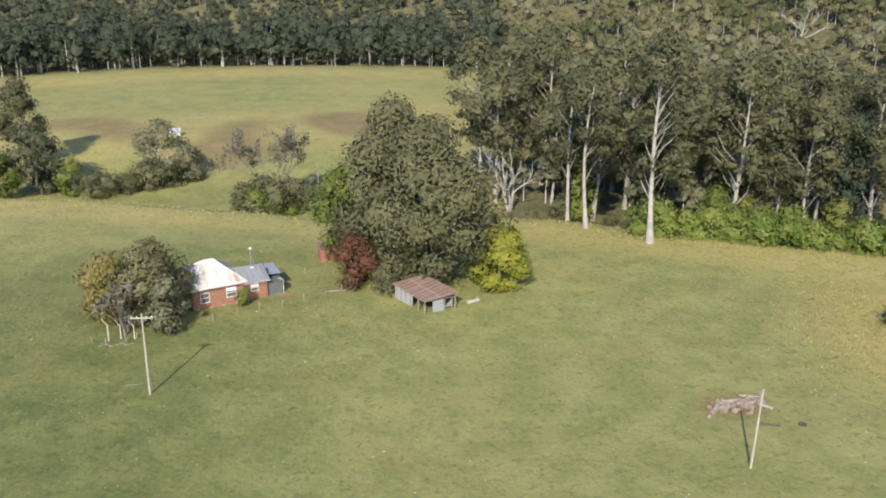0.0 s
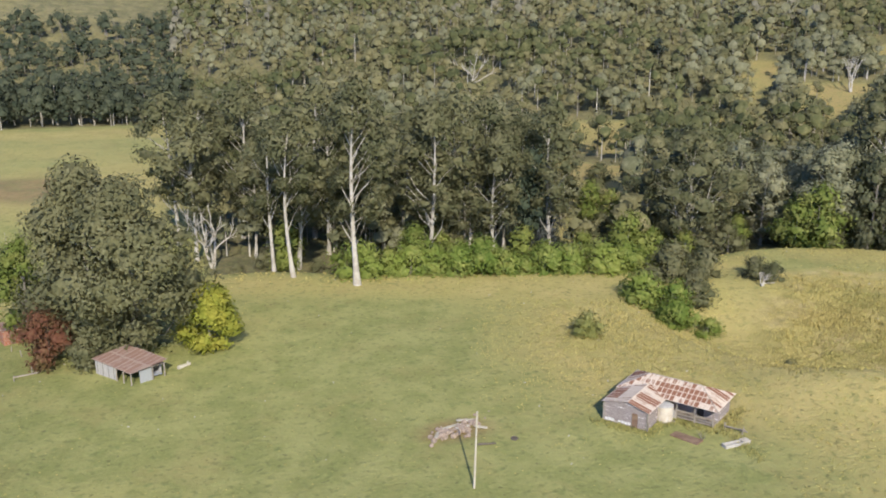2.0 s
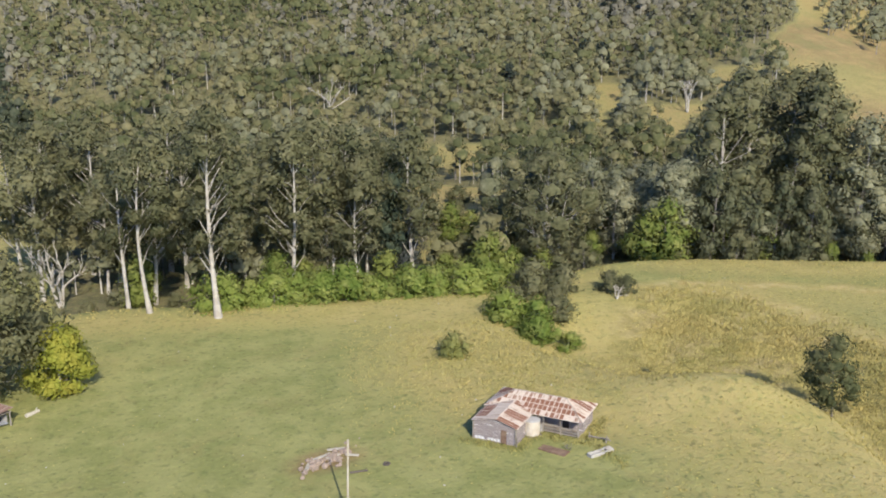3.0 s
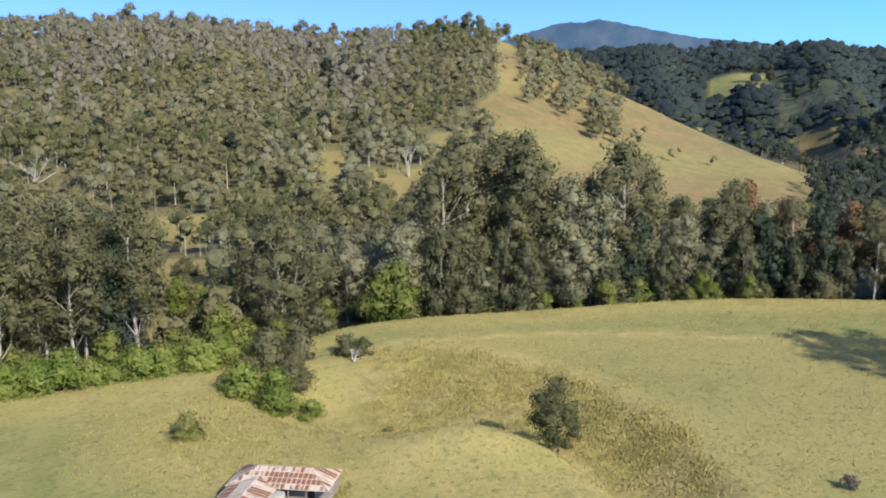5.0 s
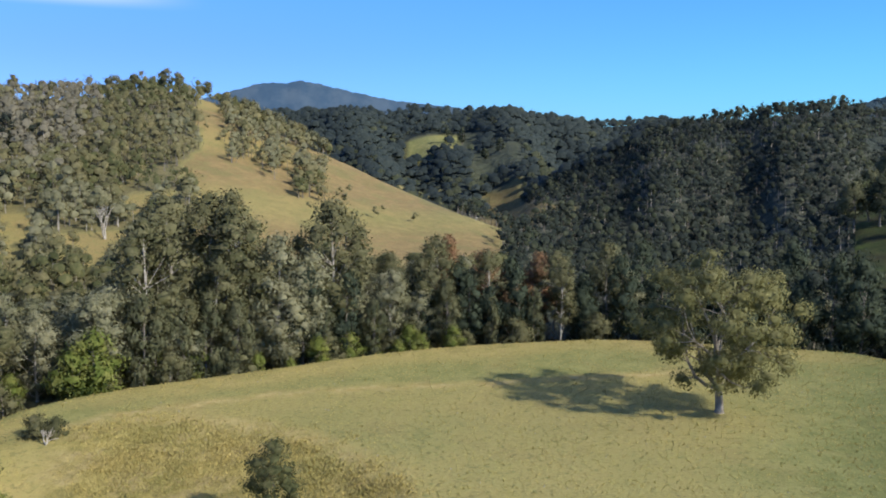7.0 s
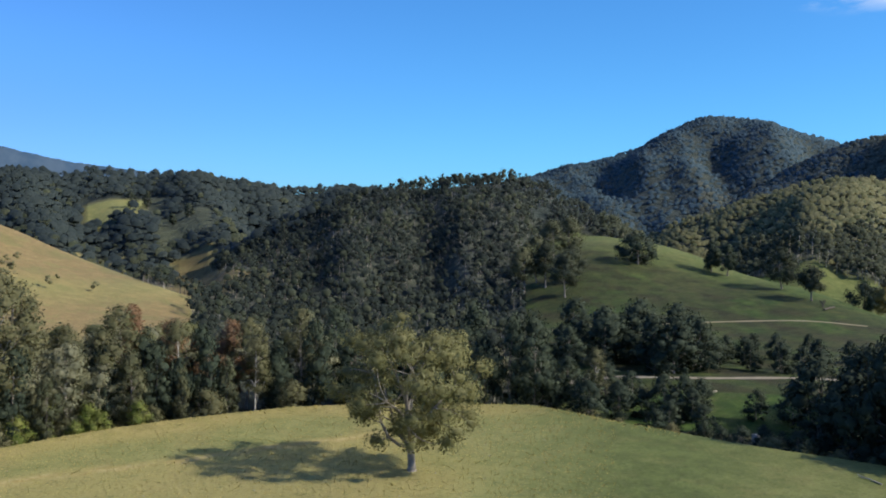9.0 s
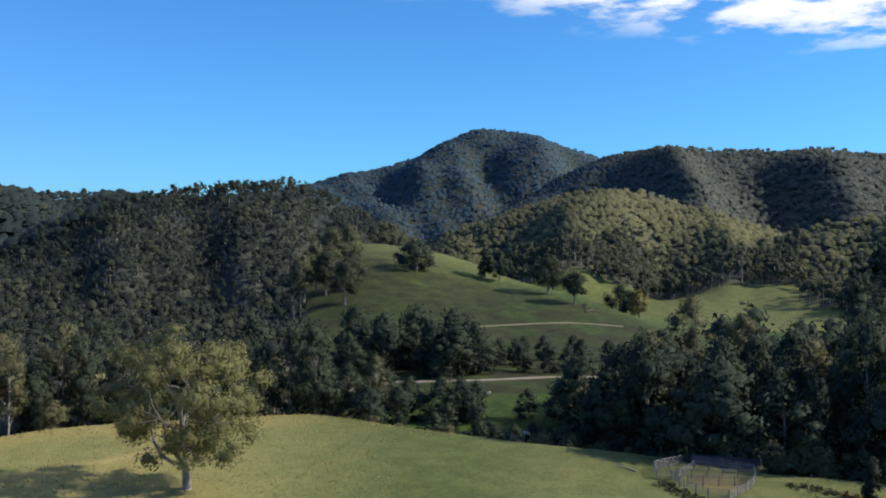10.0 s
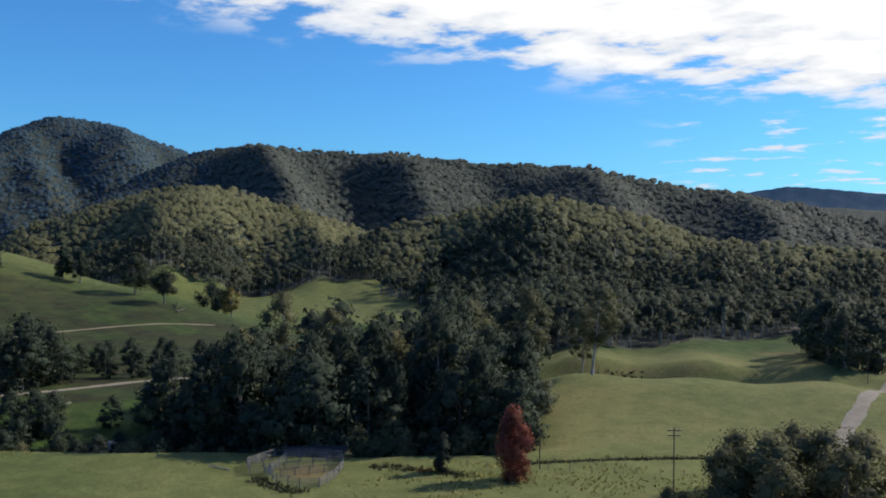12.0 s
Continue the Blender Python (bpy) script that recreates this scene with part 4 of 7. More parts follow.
# bushes in the corner by the lower road
group_of(OLIVE, [(97, -127, 0.90), (92, -135, 1.15), (88, -143, 1.2), (100, -136, 1.05), (84, -150, 1.1), (95, -146, 1.15), (80, -138, 1.0), (86, -128, 0.9), (76, -150, 1.1)], 0.95, 1.05)
group_of(SCRUB, [(97, -118, 0.7), (103, -121, 0.5), (91, -121, 0.65)], 0.95, 1.05)

# single trees
make_tree("bush", "pale yellow-green flowering bush on the dry slope", 117, BARK_GREY, LEAF_PALE, "bush", at=(60.5, 107.2), height=3.6, spread=2.7, crown_from=0.02,
          clumps=16, n_leaf=2400, leaf=0.15, girth=0.10, size=0.26, stems=3)
make_tree("gum_tree", "broad old eucalypt behind the open shed", 101, BARK_PALE, LEAF_EUC, at=(-1.5, 124.0), height=24.3, spread=11.5, crown_from=0.12,
          clumps=60, n_leaf=24700, leaf=0.28, girth=0.62, size=0.17, top_heavy=0.95)
make_tree("gum_tree", "tall pointed eucalypt behind the open shed", 102, BARK_PALE, LEAF_EUC, at=(-8.0, 127.0), height=26.0, spread=8.2, crown_from=0.10,
          clumps=40, n_leaf=13500, leaf=0.28, girth=0.5, size=0.19, top_heavy=0.75)
make_tree("leafy_tree", "fresh green tree beside the old eucalypts", 103, BARK_GREY, LEAF_GREEN, at=(-16.5, 135.0), height=15, spread=5.2, crown_from=0.06,
          clumps=24, n_leaf=5700, leaf=0.25, girth=0.3, size=0.22)
make_tree("leafy_tree", "yellow-green autumn tree beside the open shed", 104, BARK_GREY, LEAF_YELLOW, at=(8.3, 120.5), height=9.4, spread=4.6, crown_from=0.06,
          clumps=46, n_leaf=9000, leaf=0.21, girth=0.22, size=0.20, flat=0.6, top_heavy=0.8)
make_tree("bush", "russet garden bush with turning leaves", 105, BARK_GREY, LEAF_RUSSET, "bush", at=(-12.8, 120.8), height=8.2, spread=3.8, crown_from=0.04,
          clumps=16, n_leaf=3900, leaf=0.18, girth=0.14, size=0.24, stems=3)
make_tree("bush", "dull green garden bush under the eucalypts", 106, BARK_GREY, LEAF_EUC, "bush", at=(-6.8, 119.6), height=6.0, spread=3.6, crown_from=0.03,
          clumps=16, n_leaf=3900, leaf=0.20, girth=0.14, size=0.24, stems=3)
make_tree("garden_tree", "broad mixed-green garden tree beside the house", 107, BARK_GREY, LEAF_HILL, at=(-38.0, 108.5), height=11.0, spread=5.6, crown_from=0.08,
          clumps=34, n_leaf=8850, leaf=0.21, girth=0.26, size=0.20)
make_tree("garden_tree", "yellowing garden tree beside the house", 108, BARK_GREY, LEAF_AUTUMN, at=(-44.0, 107.5), height=9.6, spread=4.2, crown_from=0.08,
          clumps=22, n_leaf=4950, leaf=0.21, girth=0.2, size=0.22)
make_tree("garden_tree", "dull green garden tree close to the house wall", 109, BARK_GREY, LEAF_GREY, at=(-35.2, 104.2), height=7.6, spread=3.0, crown_from=0.05,
          clumps=16, n_leaf=3400, leaf=0.20, girth=0.16, size=0.24)
bare_tree("bare_shrub", "leafless grey garden shrub beside the house", 110, (-40.2, 103.0), 7.0, 0.10, BARK_GREY, 4, 5, 900)
spreading_gum("gum_tree", "solitary spreading eucalypt on the upper paddock", 111, (164.5, 20.6), 30.0, 16.6, BARK_OLD, LEAF_GOLD)
make_tree("sapling", "slender grey-green sapling in the gully", 112, BARK_GREY, LEAF_FRESH, at=(96.0, 69.4), height=11.6, spread=4.0, crown_from=0.20,
          clumps=22, n_leaf=4300, leaf=0.17, girth=0.14, size=0.22)
make_tree("maple_tree", "narrow flame-red autumn tree beside the yards", 113, BARK_GREY, LEAF_RED, at=(127.5, -106.5), height=13.2, spread=3.3, crown_from=0.02,
          clumps=30, n_leaf=6750, leaf=0.24, girth=0.2, size=0.22, flat=1.2)
make_tree("cypress", "small dark upright conifer near the yards", 114, BARK_GREY, LEAF_DARK, at=(140.0, -98.2), height=7.0, spread=1.9, crown_from=0.02,
          clumps=20, n_leaf=2850, leaf=0.18, girth=0.14, size=0.28, flat=1.1)
make_tree("bush", "blue-grey rounded bush on the creek bank", 115, BARK_GREY, LEAF_PLUM, "bush", at=(80.0, 167.0), height=11.5, spread=5.2, crown_from=0.03,
          clumps=22, n_leaf=4950, leaf=0.24, girth=0.2, size=0.24)
make_tree("bush", "pale leafy bush at the creek's end", 116, BARK_PALE, LEAF_GREY, "bush", at=(172.0, -152.0), height=9.0, spread=4.5, crown_from=0.03,
          clumps=18, n_leaf=3650, leaf=0.24, girth=0.16, size=0.24)
for k, (x, y, h) in enumerate([(226, 100, 31), (238, 79, 25), (236, 87, 20), (231, 93, 26)]):
    make_tree("river_oak", "rusty brown dying tree among the creek trees", 120 + k, BARK_GREY, LEAF_BROWN, at=(x - 4, y), height=h, spread=5.6, crown_from=0.10,
              clumps=24, n_leaf=5200, leaf=0.32, girth=0.34, droop=0.4, size=0.22)
make_tree("gum_tree", "tallest pale-trunked eucalypt at the paddock's brink", 130, BARK_PALE, LEAF_EUC, at=(34.9, 141.8), height=35.0, spread=6.4, crown_from=0.34,
          clumps=30, n_leaf=6500, leaf=0.28, girth=0.55, size=0.20)
make_tree("gum_tree", "broad many-limbed olive eucalypt on the creek bank", 129, BARK_PALE, LEAF_EUC, at=(108.5, 152.5), height=28.0, spread=12.5, crown_from=0.10,
          clumps=46, n_leaf=9500, leaf=0.28, girth=0.5, size=0.16, stems=3)
make_tree("gum_tree", "pale eucalypt with a bare lower trunk", 131, BARK_PALE, LEAF_EUC, at=(24.0, 163.0), height=30.0, spread=5.6, crown_from=0.5,
          clumps=18, n_leaf=4150, leaf=0.30, girth=0.42)
make_tree("gum_tree", "pale eucalypt with a bare slender trunk", 132, BARK_PALE, LEAF_EUC, at=(25.4, 150.0), height=29.0, spread=5.0, crown_from=0.48,
          clumps=16, n_leaf=3900, leaf=0.30, girth=0.40)
bare_tree("dead_tree", "forked white dead tree on the creek bank", 133, (13.7, 176.0), 15.0, 0.40, BARK_PALE, 3, 3)
bare_tree("dead_tree", "tall pale dead tree behind the hedge", 134, (63.0, 168.0), 31.0, 0.42, BARK_PALE, 5, 1)
bare_tree("dead_tree", "tall pale dead tree behind the hedge", 135, (65.0, 169.0), 26.0, 0.34, BARK_PALE, 5, 1)
bare_tree("dead_tree", "thin pale dead tree behind the hedge", 136, (73.0, 167.0), 18.0, 0.26, BARK_PALE, 3, 1)
bare_tree("dead_tree", "white dead tree standing in a hillside glade", 138, (262.0, 270.0), 17.0, 0.42, BARK_PALE, 4, 2)
bare_tree("dead_tree", "white dead tree standing on the hillside", 139, (135.0, 345.0), 22.0, 0.5, BARK_PALE, 4, 2)
for k, (x, y, h) in enumerate([(-36.0, 177.0, 19.0), (-33.5, 178.5, 15.0)]):
    bare_tree("bare_tree", "leafless grey tree in the creek hollow", 140 + k, (x, y), h, 0.20, BARK_GREY, 5, 2, 2200)
for k, (x, y, h) in enumerate([(-24.5, 185.6, 8.5), (-26.5, 185.0, 8.0)]):
    bare_tree("bare_tree", "slim leafless sapling in the creek hollow", 150 + k, (x, y), h, 0.13, BARK_PALE, 2, 1)
bare_tree("dead_tree", "small fallen bleached limb among scrub", 152, (101.5, 119.5), 3.6, 0.16, BARK_PALE, 3, 3)

make_tree("leafy_tree", "airy grey-green tree in the creek hollow", 180, BARK_PALE, LEAF_GREY, at=(-64.0, 195.0), height=15.5, spread=6.0, crown_from=0.10,
          clumps=24, n_leaf=3600, leaf=0.26, girth=0.24, size=0.20, stems=3, core=0.3)
make_tree("leafy_tree", "airy grey-green tree in the creek hollow", 181, BARK_PALE, LEAF_GREY, at=(-58.5, 198.0), height=9.5, spread=4.0, crown_from=0.10,
          clumps=14, n_leaf=1800, leaf=0.26, girth=0.2, size=0.22, stems=3, core=0.3)
make_tree("leafy_tree", "broad dark green tree at the creek hollow", 182, BARK_GREY, LEAF_OAK, at=(-90.0, 189.0), height=15.0, spread=7.5, crown_from=0.03,
          clumps=30, n_leaf=5200, leaf=0.30, girth=0.34, size=0.19)
make_tree("gum_tree", "tall olive eucalypt behind the dark hollow trees", 183, BARK_PALE, LEAF_EUC, at=(-99.0, 203.0), height=23.0, spread=6.5, crown_from=0.35,
          clumps=24, n_leaf=4200, leaf=0.32, girth=0.4, size=0.20)

# trees standing on the open hill
for k, (x, y, h, sp, foliage, low) in enumerate([(497, -64, 18.5, 13.5, LEAF_VALLEY, 0.10), (503, -105, 16.5, 5.8, LEAF_VALLEY, 0.16), (496, -112, 17.5, 5.8, LEAF_VALLEY, 0.20),
                                                 (463, -132, 20.5, 10.5, LEAF_SHADED, 0.22), (436, -138, 16.5, 7.6, LEAF_SHADED, 0.34), (522, -27, 23.0, 10.5, LEAF_OAK, 0.16),
                                                 (512, -18, 24.0, 10.0, LEAF_OAK, 0.2), (436, -21, 22.0, 8.5, LEAF_SHADED, 0.3), (456, -1, 25.0, 9.0, LEAF_OAK, 0.3),
                                                 (460, -26, 19.0, 8.0, LEAF_SHADED, 0.25), (470, -8, 25.0, 9.0, LEAF_OAK, 0.3), (458, -12, 24.0, 8.0, LEAF_SHADED, 0.3),
                                                 (446, -166, 14.0, 8.5, LEAF_VALLEY, 0.03), (440, -174, 15.0, 6.0, LEAF_AUTUMN, 0.2)]):
    make_tree("hill_tree", "spreading tree on the open grassy hill", 160 + k, BARK_GREY, foliage, group="trees on the open hill", at=(x, y), height=h, spread=sp,
              crown_from=low, clumps=22, n_leaf=2600, leaf=0.46, girth=0.45, size=0.20)


# taller trees that stand out along the near hill's crest, and dark ones on its slope
for k, (a, h, sp) in enumerate([(27.4, 21, 5.5), (24.2, 15, 5.0), (30.9, 16, 5.5), (32.2, 14, 5.0), (37.6, 19, 6.5), (38.3, 16, 4.5), (39.5, 17, 3.8), (41.5, 13, 4.5), (45.0, 15, 5.5), (46.2, 14, 5.0), (48.0, 17, 5.0), (48.7, 15, 4.0), (50.4, 14, 4.5), (51.6, 13, 4.5), (33.8, 13, 4.0), (35.6, 13, 4.0),
                                (52.6, 14, 5.0), (53.3, 16, 5.5), (54.0, 15, 5.5), (54.7, 16, 6.0), (55.4, 14, 5.5), (56.1, 15, 5.5), (56.8, 13, 5.0), (57.5, 12, 5.0)]):
    d = float(HILLS["near"].far(a)) - 6
    make_tree("crest_tree", "tall open-crowned eucalypt on the hill's crest", 240 + k, BARK_GREY, LEAF_GREY if k % 3 else LEAF_HILL, group="trees on the hill crest", at=(d * math.sin(radians(a)), d * math.cos(radians(a))),
              height=h, spread=sp, crown_from=0.48, clumps=9, n_leaf=620, leaf=0.62, girth=0.34, size=0.26, core=0.35)
for k, (x, y, h, sp) in enumerate([(1008, 460, 20, 7.0), (1001, 438, 22, 5.5), (1022, 447, 17, 6.0), (930, 360, 14, 6.0), (914, 372, 13, 5.0)]):
    make_tree("meadow_tree", "grey-green eucalypt standing in a far clearing", 270 + k, BARK_GREY, LEAF_SHADED, group="trees in the far clearings", at=(x, y), height=h, spread=sp, crown_from=0.12,
              clumps=14, n_leaf=420, leaf=0.8, girth=0.4, size=0.25)
for k, (x, y, h, sp) in enumerate([(264, 340, 17, 5.5), (270, 336, 15, 5.0), (340, 420, 18, 5.5), (349, 414, 17, 6.0), (214, 330, 15, 5.0), (180, 380, 16, 5.0)]):
    make_tree("dark_tree", "dark dense tree on the wooded hillside", 260 + k, BARK_GREY, LEAF_DARK, group="dark trees on the hillside", at=(x, y), height=h, spread=sp, crown_from=0.05,
              clumps=18, n_leaf=900, leaf=0.55, girth=0.34, size=0.24)


# ------------------------------------------------------------------ far woods
def wood_template(seed, n, leaf, cores, bulge=0.4, up=0.25, heart=0.92, dome=False):
    """One forest tree: an uneven domed crown of several clumps on a thin stem."""
    rng_t = np.random.default_rng(seed)
    h, spread = 13.5 + 5.5 * rng_t.random(), 4.3 + 1.5 * rng_t.random()
    if dome:
        h, spread = 11.0 + 2.5 * rng_t.random(), 3.9 + 1.3 * rng_t.random()
    k = max(cores, 1)
    u = np.sqrt((np.arange(k) + 0.15) / max(k, 2))
    a = np.arange(k) * 2.4 + rng_t.random() * 6 + 0.5 * rng_t.random(k)
    big = spread * (1.05 if k == 1 else 0.78 if k < 4 else 0.62)
    rs = np.stack([big * (0.80 + 0.40 * rng_t.random(k))] * 3, 1) * np.array([1, 1, 0.78])
    rad = spread * 0.66 * u
    cs = np.stack([np.cos(a) * rad, np.sin(a) * rad, h * (0.86 - 0.40 * u * u - 0.10 * rng_t.random(k)) - rs[:, 2] * 0.4], 1)
    v, f, nr = leaves(rng_t, cs, rs, n, leaf, 0.1, 0.75 if dome else 0.45, cores, heart, bulge, up, dome)
    tv, tf = tubes([limb(rng_t, (0, 0, -1), (0, 0, h * 0.7), 0.28, 0.10, 0.0, 2)], 3)
    return v, f, nr, tv, tf


def woodland(name, label, spots, seed, n, leaf, cores, foliage, bark, low=0.62, high=1.35, sink=0.0, bulge=0.4, up=0.25, dome=False):
    """A far wood as one mesh of many trees."""
    r = np.random.default_rng(seed)
    temps = [wood_template(seed * 7 + i, n, leaf, cores, bulge, 0.0, 0.95 if dome else 0.62, dome) for i in range(6)]
    xy = np.array(spots)
    z = lay(xy[:, 0], xy[:, 1]) - sink
    # crowns share the lie of the slope they stand on
    slope = np.stack([lay(xy[:, 0] - 14, xy[:, 1]) - lay(xy[:, 0] + 14, xy[:, 1]), lay(xy[:, 0], xy[:, 1] - 14) - lay(xy[:, 0], xy[:, 1] + 14), np.full(len(xy), 28.0)], 1)
    slope /= np.linalg.norm(slope, axis=1, keepdims=True)
    kind = r.integers(0, 6, len(xy))
    vs, fs, ns, ts, tvs, tfs, base, count = [], [], [], [], [], [], 0, 0
    for k in range(6):
        i = np.where(kind == k)[0]
        if not len(i):
            continue
        a, s, tall = r.random(len(i)) * 2 * np.pi, low + (high - low) * r.random(len(i)), 0.8 + 0.45 * r.random(len(i))
        org = np.stack([xy[i, 0], xy[i, 1], z[i]], 1)[:, None, :]

        def put(v):
            x = (v[None, :, 0] * np.cos(a)[:, None] - v[None, :, 1] * np.sin(a)[:, None]) * s[:, None]
            y = (v[None, :, 0] * np.sin(a)[:, None] + v[None, :, 1] * np.cos(a)[:, None]) * s[:, None]
            return np.stack([x, y, v[None, :, 2] * (s * tall)[:, None]], -1) + org

        v, lf, nr, tv, tf = temps[k]
        fs.append((lf[None] + (np.arange(len(i)) * len(v))[:, None, None]).reshape(-1, 3) + count)
        count += len(v) * len(i)
        vs.append(put(v).reshape(-1, 3))
        nn = np.stack([nr[None, :, 0] * np.cos(a)[:, None] - nr[None, :, 1] * np.sin(a)[:, None],
                       nr[None, :, 0] * np.sin(a)[:, None] + nr[None, :, 1] * np.cos(a)[:, None], np.repeat(nr[None, :, 2], len(i), 0)], -1)
        nn = nn + slope[i][:, None, :] * up
        ns.append((nn / (np.linalg.norm(nn, axis=-1, keepdims=True) + 1e-9)).reshape(-1, 3))
        ts.append(np.repeat(r.random(len(i)), len(v)))
        q = put(tv).reshape(-1, 3)
        tvs.append(q)
        tfs.append((tf[None] + (np.arange(len(i)) * len(tv))[:, None, None]).reshape(-1, 4) + base)
        base += len(q)
    v = np.concatenate(vs)
    ob = thing(name, label, "wood", kind="stuff", z=0.0)
    part("crown", mesh_of("crown", v, np.concatenate(fs), 3, foliage, {"tint": np.concatenate(ts)}, normals=np.concatenate(ns)), ob)
    if bark:
        part("trunk", mesh_of("trunk", np.concatenate(tvs), np.concatenate(tfs), 4, bark), ob)


def scatter(seed, az0, az1, d0, d1, gap, keep):
    """Places at about one tree per gap x gap, where keep(az, d, x, y) allows."""
    r = np.random.default_rng(seed)
    area = 0.5 * radians(az1 - az0) * (d1 * d1 - d0 * d0)
    n = int(area / gap ** 2)
    az, d = az0 + (az1 - az0) * r.random(n), np.sqrt(d0 * d0 + (d1 * d1 - d0 * d0) * r.random(n))
    x, y = d * np.sin(np.radians(az)), d * np.cos(np.radians(az))
    ok = keep(az, d, x, y)
    return np.stack([x, y], 1)[ok]


def on_front(hill, az, d, beyond=25):
    return d < HILLS[hill].far(az) + beyond


def keep_near(az, d, x, y):
    ok = on_front("near", az, d) & (d > EDGE(az) + 22)
    ok &= ~((az < 4) & (d < 378 + 4 * np.sin(az * 2)))
    crest = (d > HILLS["near"].far(az) - 150 + 18 * np.sin(az * 3)) & (az > 51.3) & (az < 57.6)
    crest |= (d > HILLS["near"].far(az) - 4) & (az < 59.5)
    ok &= ~is_spur(az, d) | crest
    thin = np.sin(x * 0.031 + 1.3 * np.sin(y * 0.021)) * np.sin(y * 0.034 + 0.7) > 0.95
    return ok & ~thin & ~inside(x, y, GLADES) & ~is_brown(x, y) & (az < 69) & (np.hypot(x - 96, y - 165) > 9)


def keep_dark(az, d, x, y):
    return ~is_brown(x, y) & on_front("dark", az, d) & ~is_open(az, d) & (d > EDGE(az) + 60) & ~is_spur(az, d) & (az > 66)


def keep_range(az, d, x, y):
    return on_front("range", az, d, 10) & ~is_clearing(x, y) & ((az < 78) | (d > 1250))


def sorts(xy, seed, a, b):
    """Kinds of tree in drifts that run into one another: 0 fresh, 1 olive, 2 grey-green, 3 dry grey-brown paled for
    haze.
    """
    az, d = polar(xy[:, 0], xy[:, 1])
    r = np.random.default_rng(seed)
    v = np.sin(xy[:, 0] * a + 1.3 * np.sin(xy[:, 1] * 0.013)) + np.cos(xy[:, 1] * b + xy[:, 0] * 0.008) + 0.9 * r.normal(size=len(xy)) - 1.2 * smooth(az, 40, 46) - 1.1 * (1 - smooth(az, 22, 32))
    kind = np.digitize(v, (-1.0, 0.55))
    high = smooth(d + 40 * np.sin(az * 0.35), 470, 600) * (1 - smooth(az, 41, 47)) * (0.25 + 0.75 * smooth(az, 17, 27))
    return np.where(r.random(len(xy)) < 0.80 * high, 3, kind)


near_low = scatter(1, -30, 69, 150, 430, 6.1, keep_near)
near_high = scatter(2, -30, 62, 430, 840, 5.8, lambda az, d, x, y: keep_near(az, d, x, y) & ((az > 3) | (d < 560)))
shy = polar(near_low[:, 0], near_low[:, 1])[0] < 4
kinds = sorts(near_low, 61, 0.03, 0.037)
woodland("hill_wood", "dark wood beyond the second paddock", near_low[shy], 23, 200, 0.55, 4, LEAF_SHADED, BARK_PALE, 0.62, 1.25, 0.0, 0.28, 0.60)
edge_spots = scatter(31, -31, 3, 376, 398, 4.4, lambda az, d, x, y: d > 378 + 4 * np.sin(az * 2) - 3)
woodland("hill_scrub", "low dark understorey along the far paddock's edge", edge_spots, 25, 60, 0.7, 4, LEAF_SHADED, None, 0.30, 0.68)
woodland("hill_wood", "open eucalypt forest over a sunlit hillside", near_low[(kinds == 1) & ~shy], 3, 150, 0.46, 3, LEAF_HILL, BARK_GREY, 0.42, 1.02, 0.0, 0.28, 0.95)
woodland("hill_wood", "grey-green eucalypt forest over a sunlit hillside", near_low[(kinds >= 2) & ~shy], 13, 150, 0.46, 3, LEAF_GREY, BARK_PALE, 0.42, 1.02, 0.0, 0.28, 0.95)
woodland("hill_wood", "fresh green eucalypts among the hillside forest", near_low[(kinds == 0) & ~shy], 17, 150, 0.46, 3, LEAF_FRESH, BARK_PALE, 0.42, 1.02, 0.0, 0.28, 0.95)
kinds = sorts(near_high, 62, 0.02, 0.027)
shy = polar(near_high[:, 0], near_high[:, 1])[0] < 3
woodland("hill_wood", "dark wood on the slope beyond the second paddock", near_high[shy], 24, 44, 0.8, 2, LEAF_SHADED, BARK_GREY, 0.4, 0.85, 0.0, 0.25, 0.8)
woodland("hill_wood", "eucalypt forest on the upper hillside and its crest", near_high[(kinds == 1) & ~shy], 4, 44, 0.72, 2, LEAF_HILL, BARK_GREY, 0.40, 0.92, 0.0, 0.2, 1.7)
woodland("hill_wood", "grey-green eucalypt forest on the upper hillside", near_high[(kinds == 2) & ~shy], 14, 44, 0.72, 2, LEAF_GREY, BARK_GREY, 0.40, 0.92, 0.0, 0.2, 1.7)
woodland("hill_wood", "greener eucalypts on the upper hillside", near_high[(kinds == 0) & ~shy], 18, 44, 0.72, 2, LEAF_FRESH, BARK_GREY, 0.40, 0.92, 0.0, 0.2, 1.7)
woodland("hill_wood", "dry grey-brown eucalypts below the hill's crest, paled for haze", near_high[(kinds == 3) & ~shy], 28, 44, 0.72, 2, LEAF_DRY_HAZED, BARK_PALE, 0.40, 0.92, 0.0, 0.2, 1.7)
range_spots = scatter(3, 51, 88, 760, 1470, 8.4, keep_range)
some = np.random.default_rng(65).random(len(range_spots)) < 0.05 + 0.30 * (polar(range_spots[:, 0], range_spots[:, 1])[1] < 960) + 0.12 * (np.sin(range_spots[:, 0] * 0.013) * np.sin(range_spots[:, 1] * 0.016) > 0.3)
woodland("far_wood", "forest over the range behind the spur, haze and shade in its colour", range_spots[~some], 5, 10, 1.0, 1, LEAF_RANGE, None, 0.5, 1.35, 2.0, 0.2, 2.2, True)
woodland("far_wood", "duller olive trees on the range behind the spur", range_spots[some], 27, 10, 1.0, 1, LEAF_SHADED, None, 0.45, 1.2, 2.0, 0.2, 2.2, True)
dark_spots = scatter(4, 66, 103, 290, 840, 6.3, keep_dark)
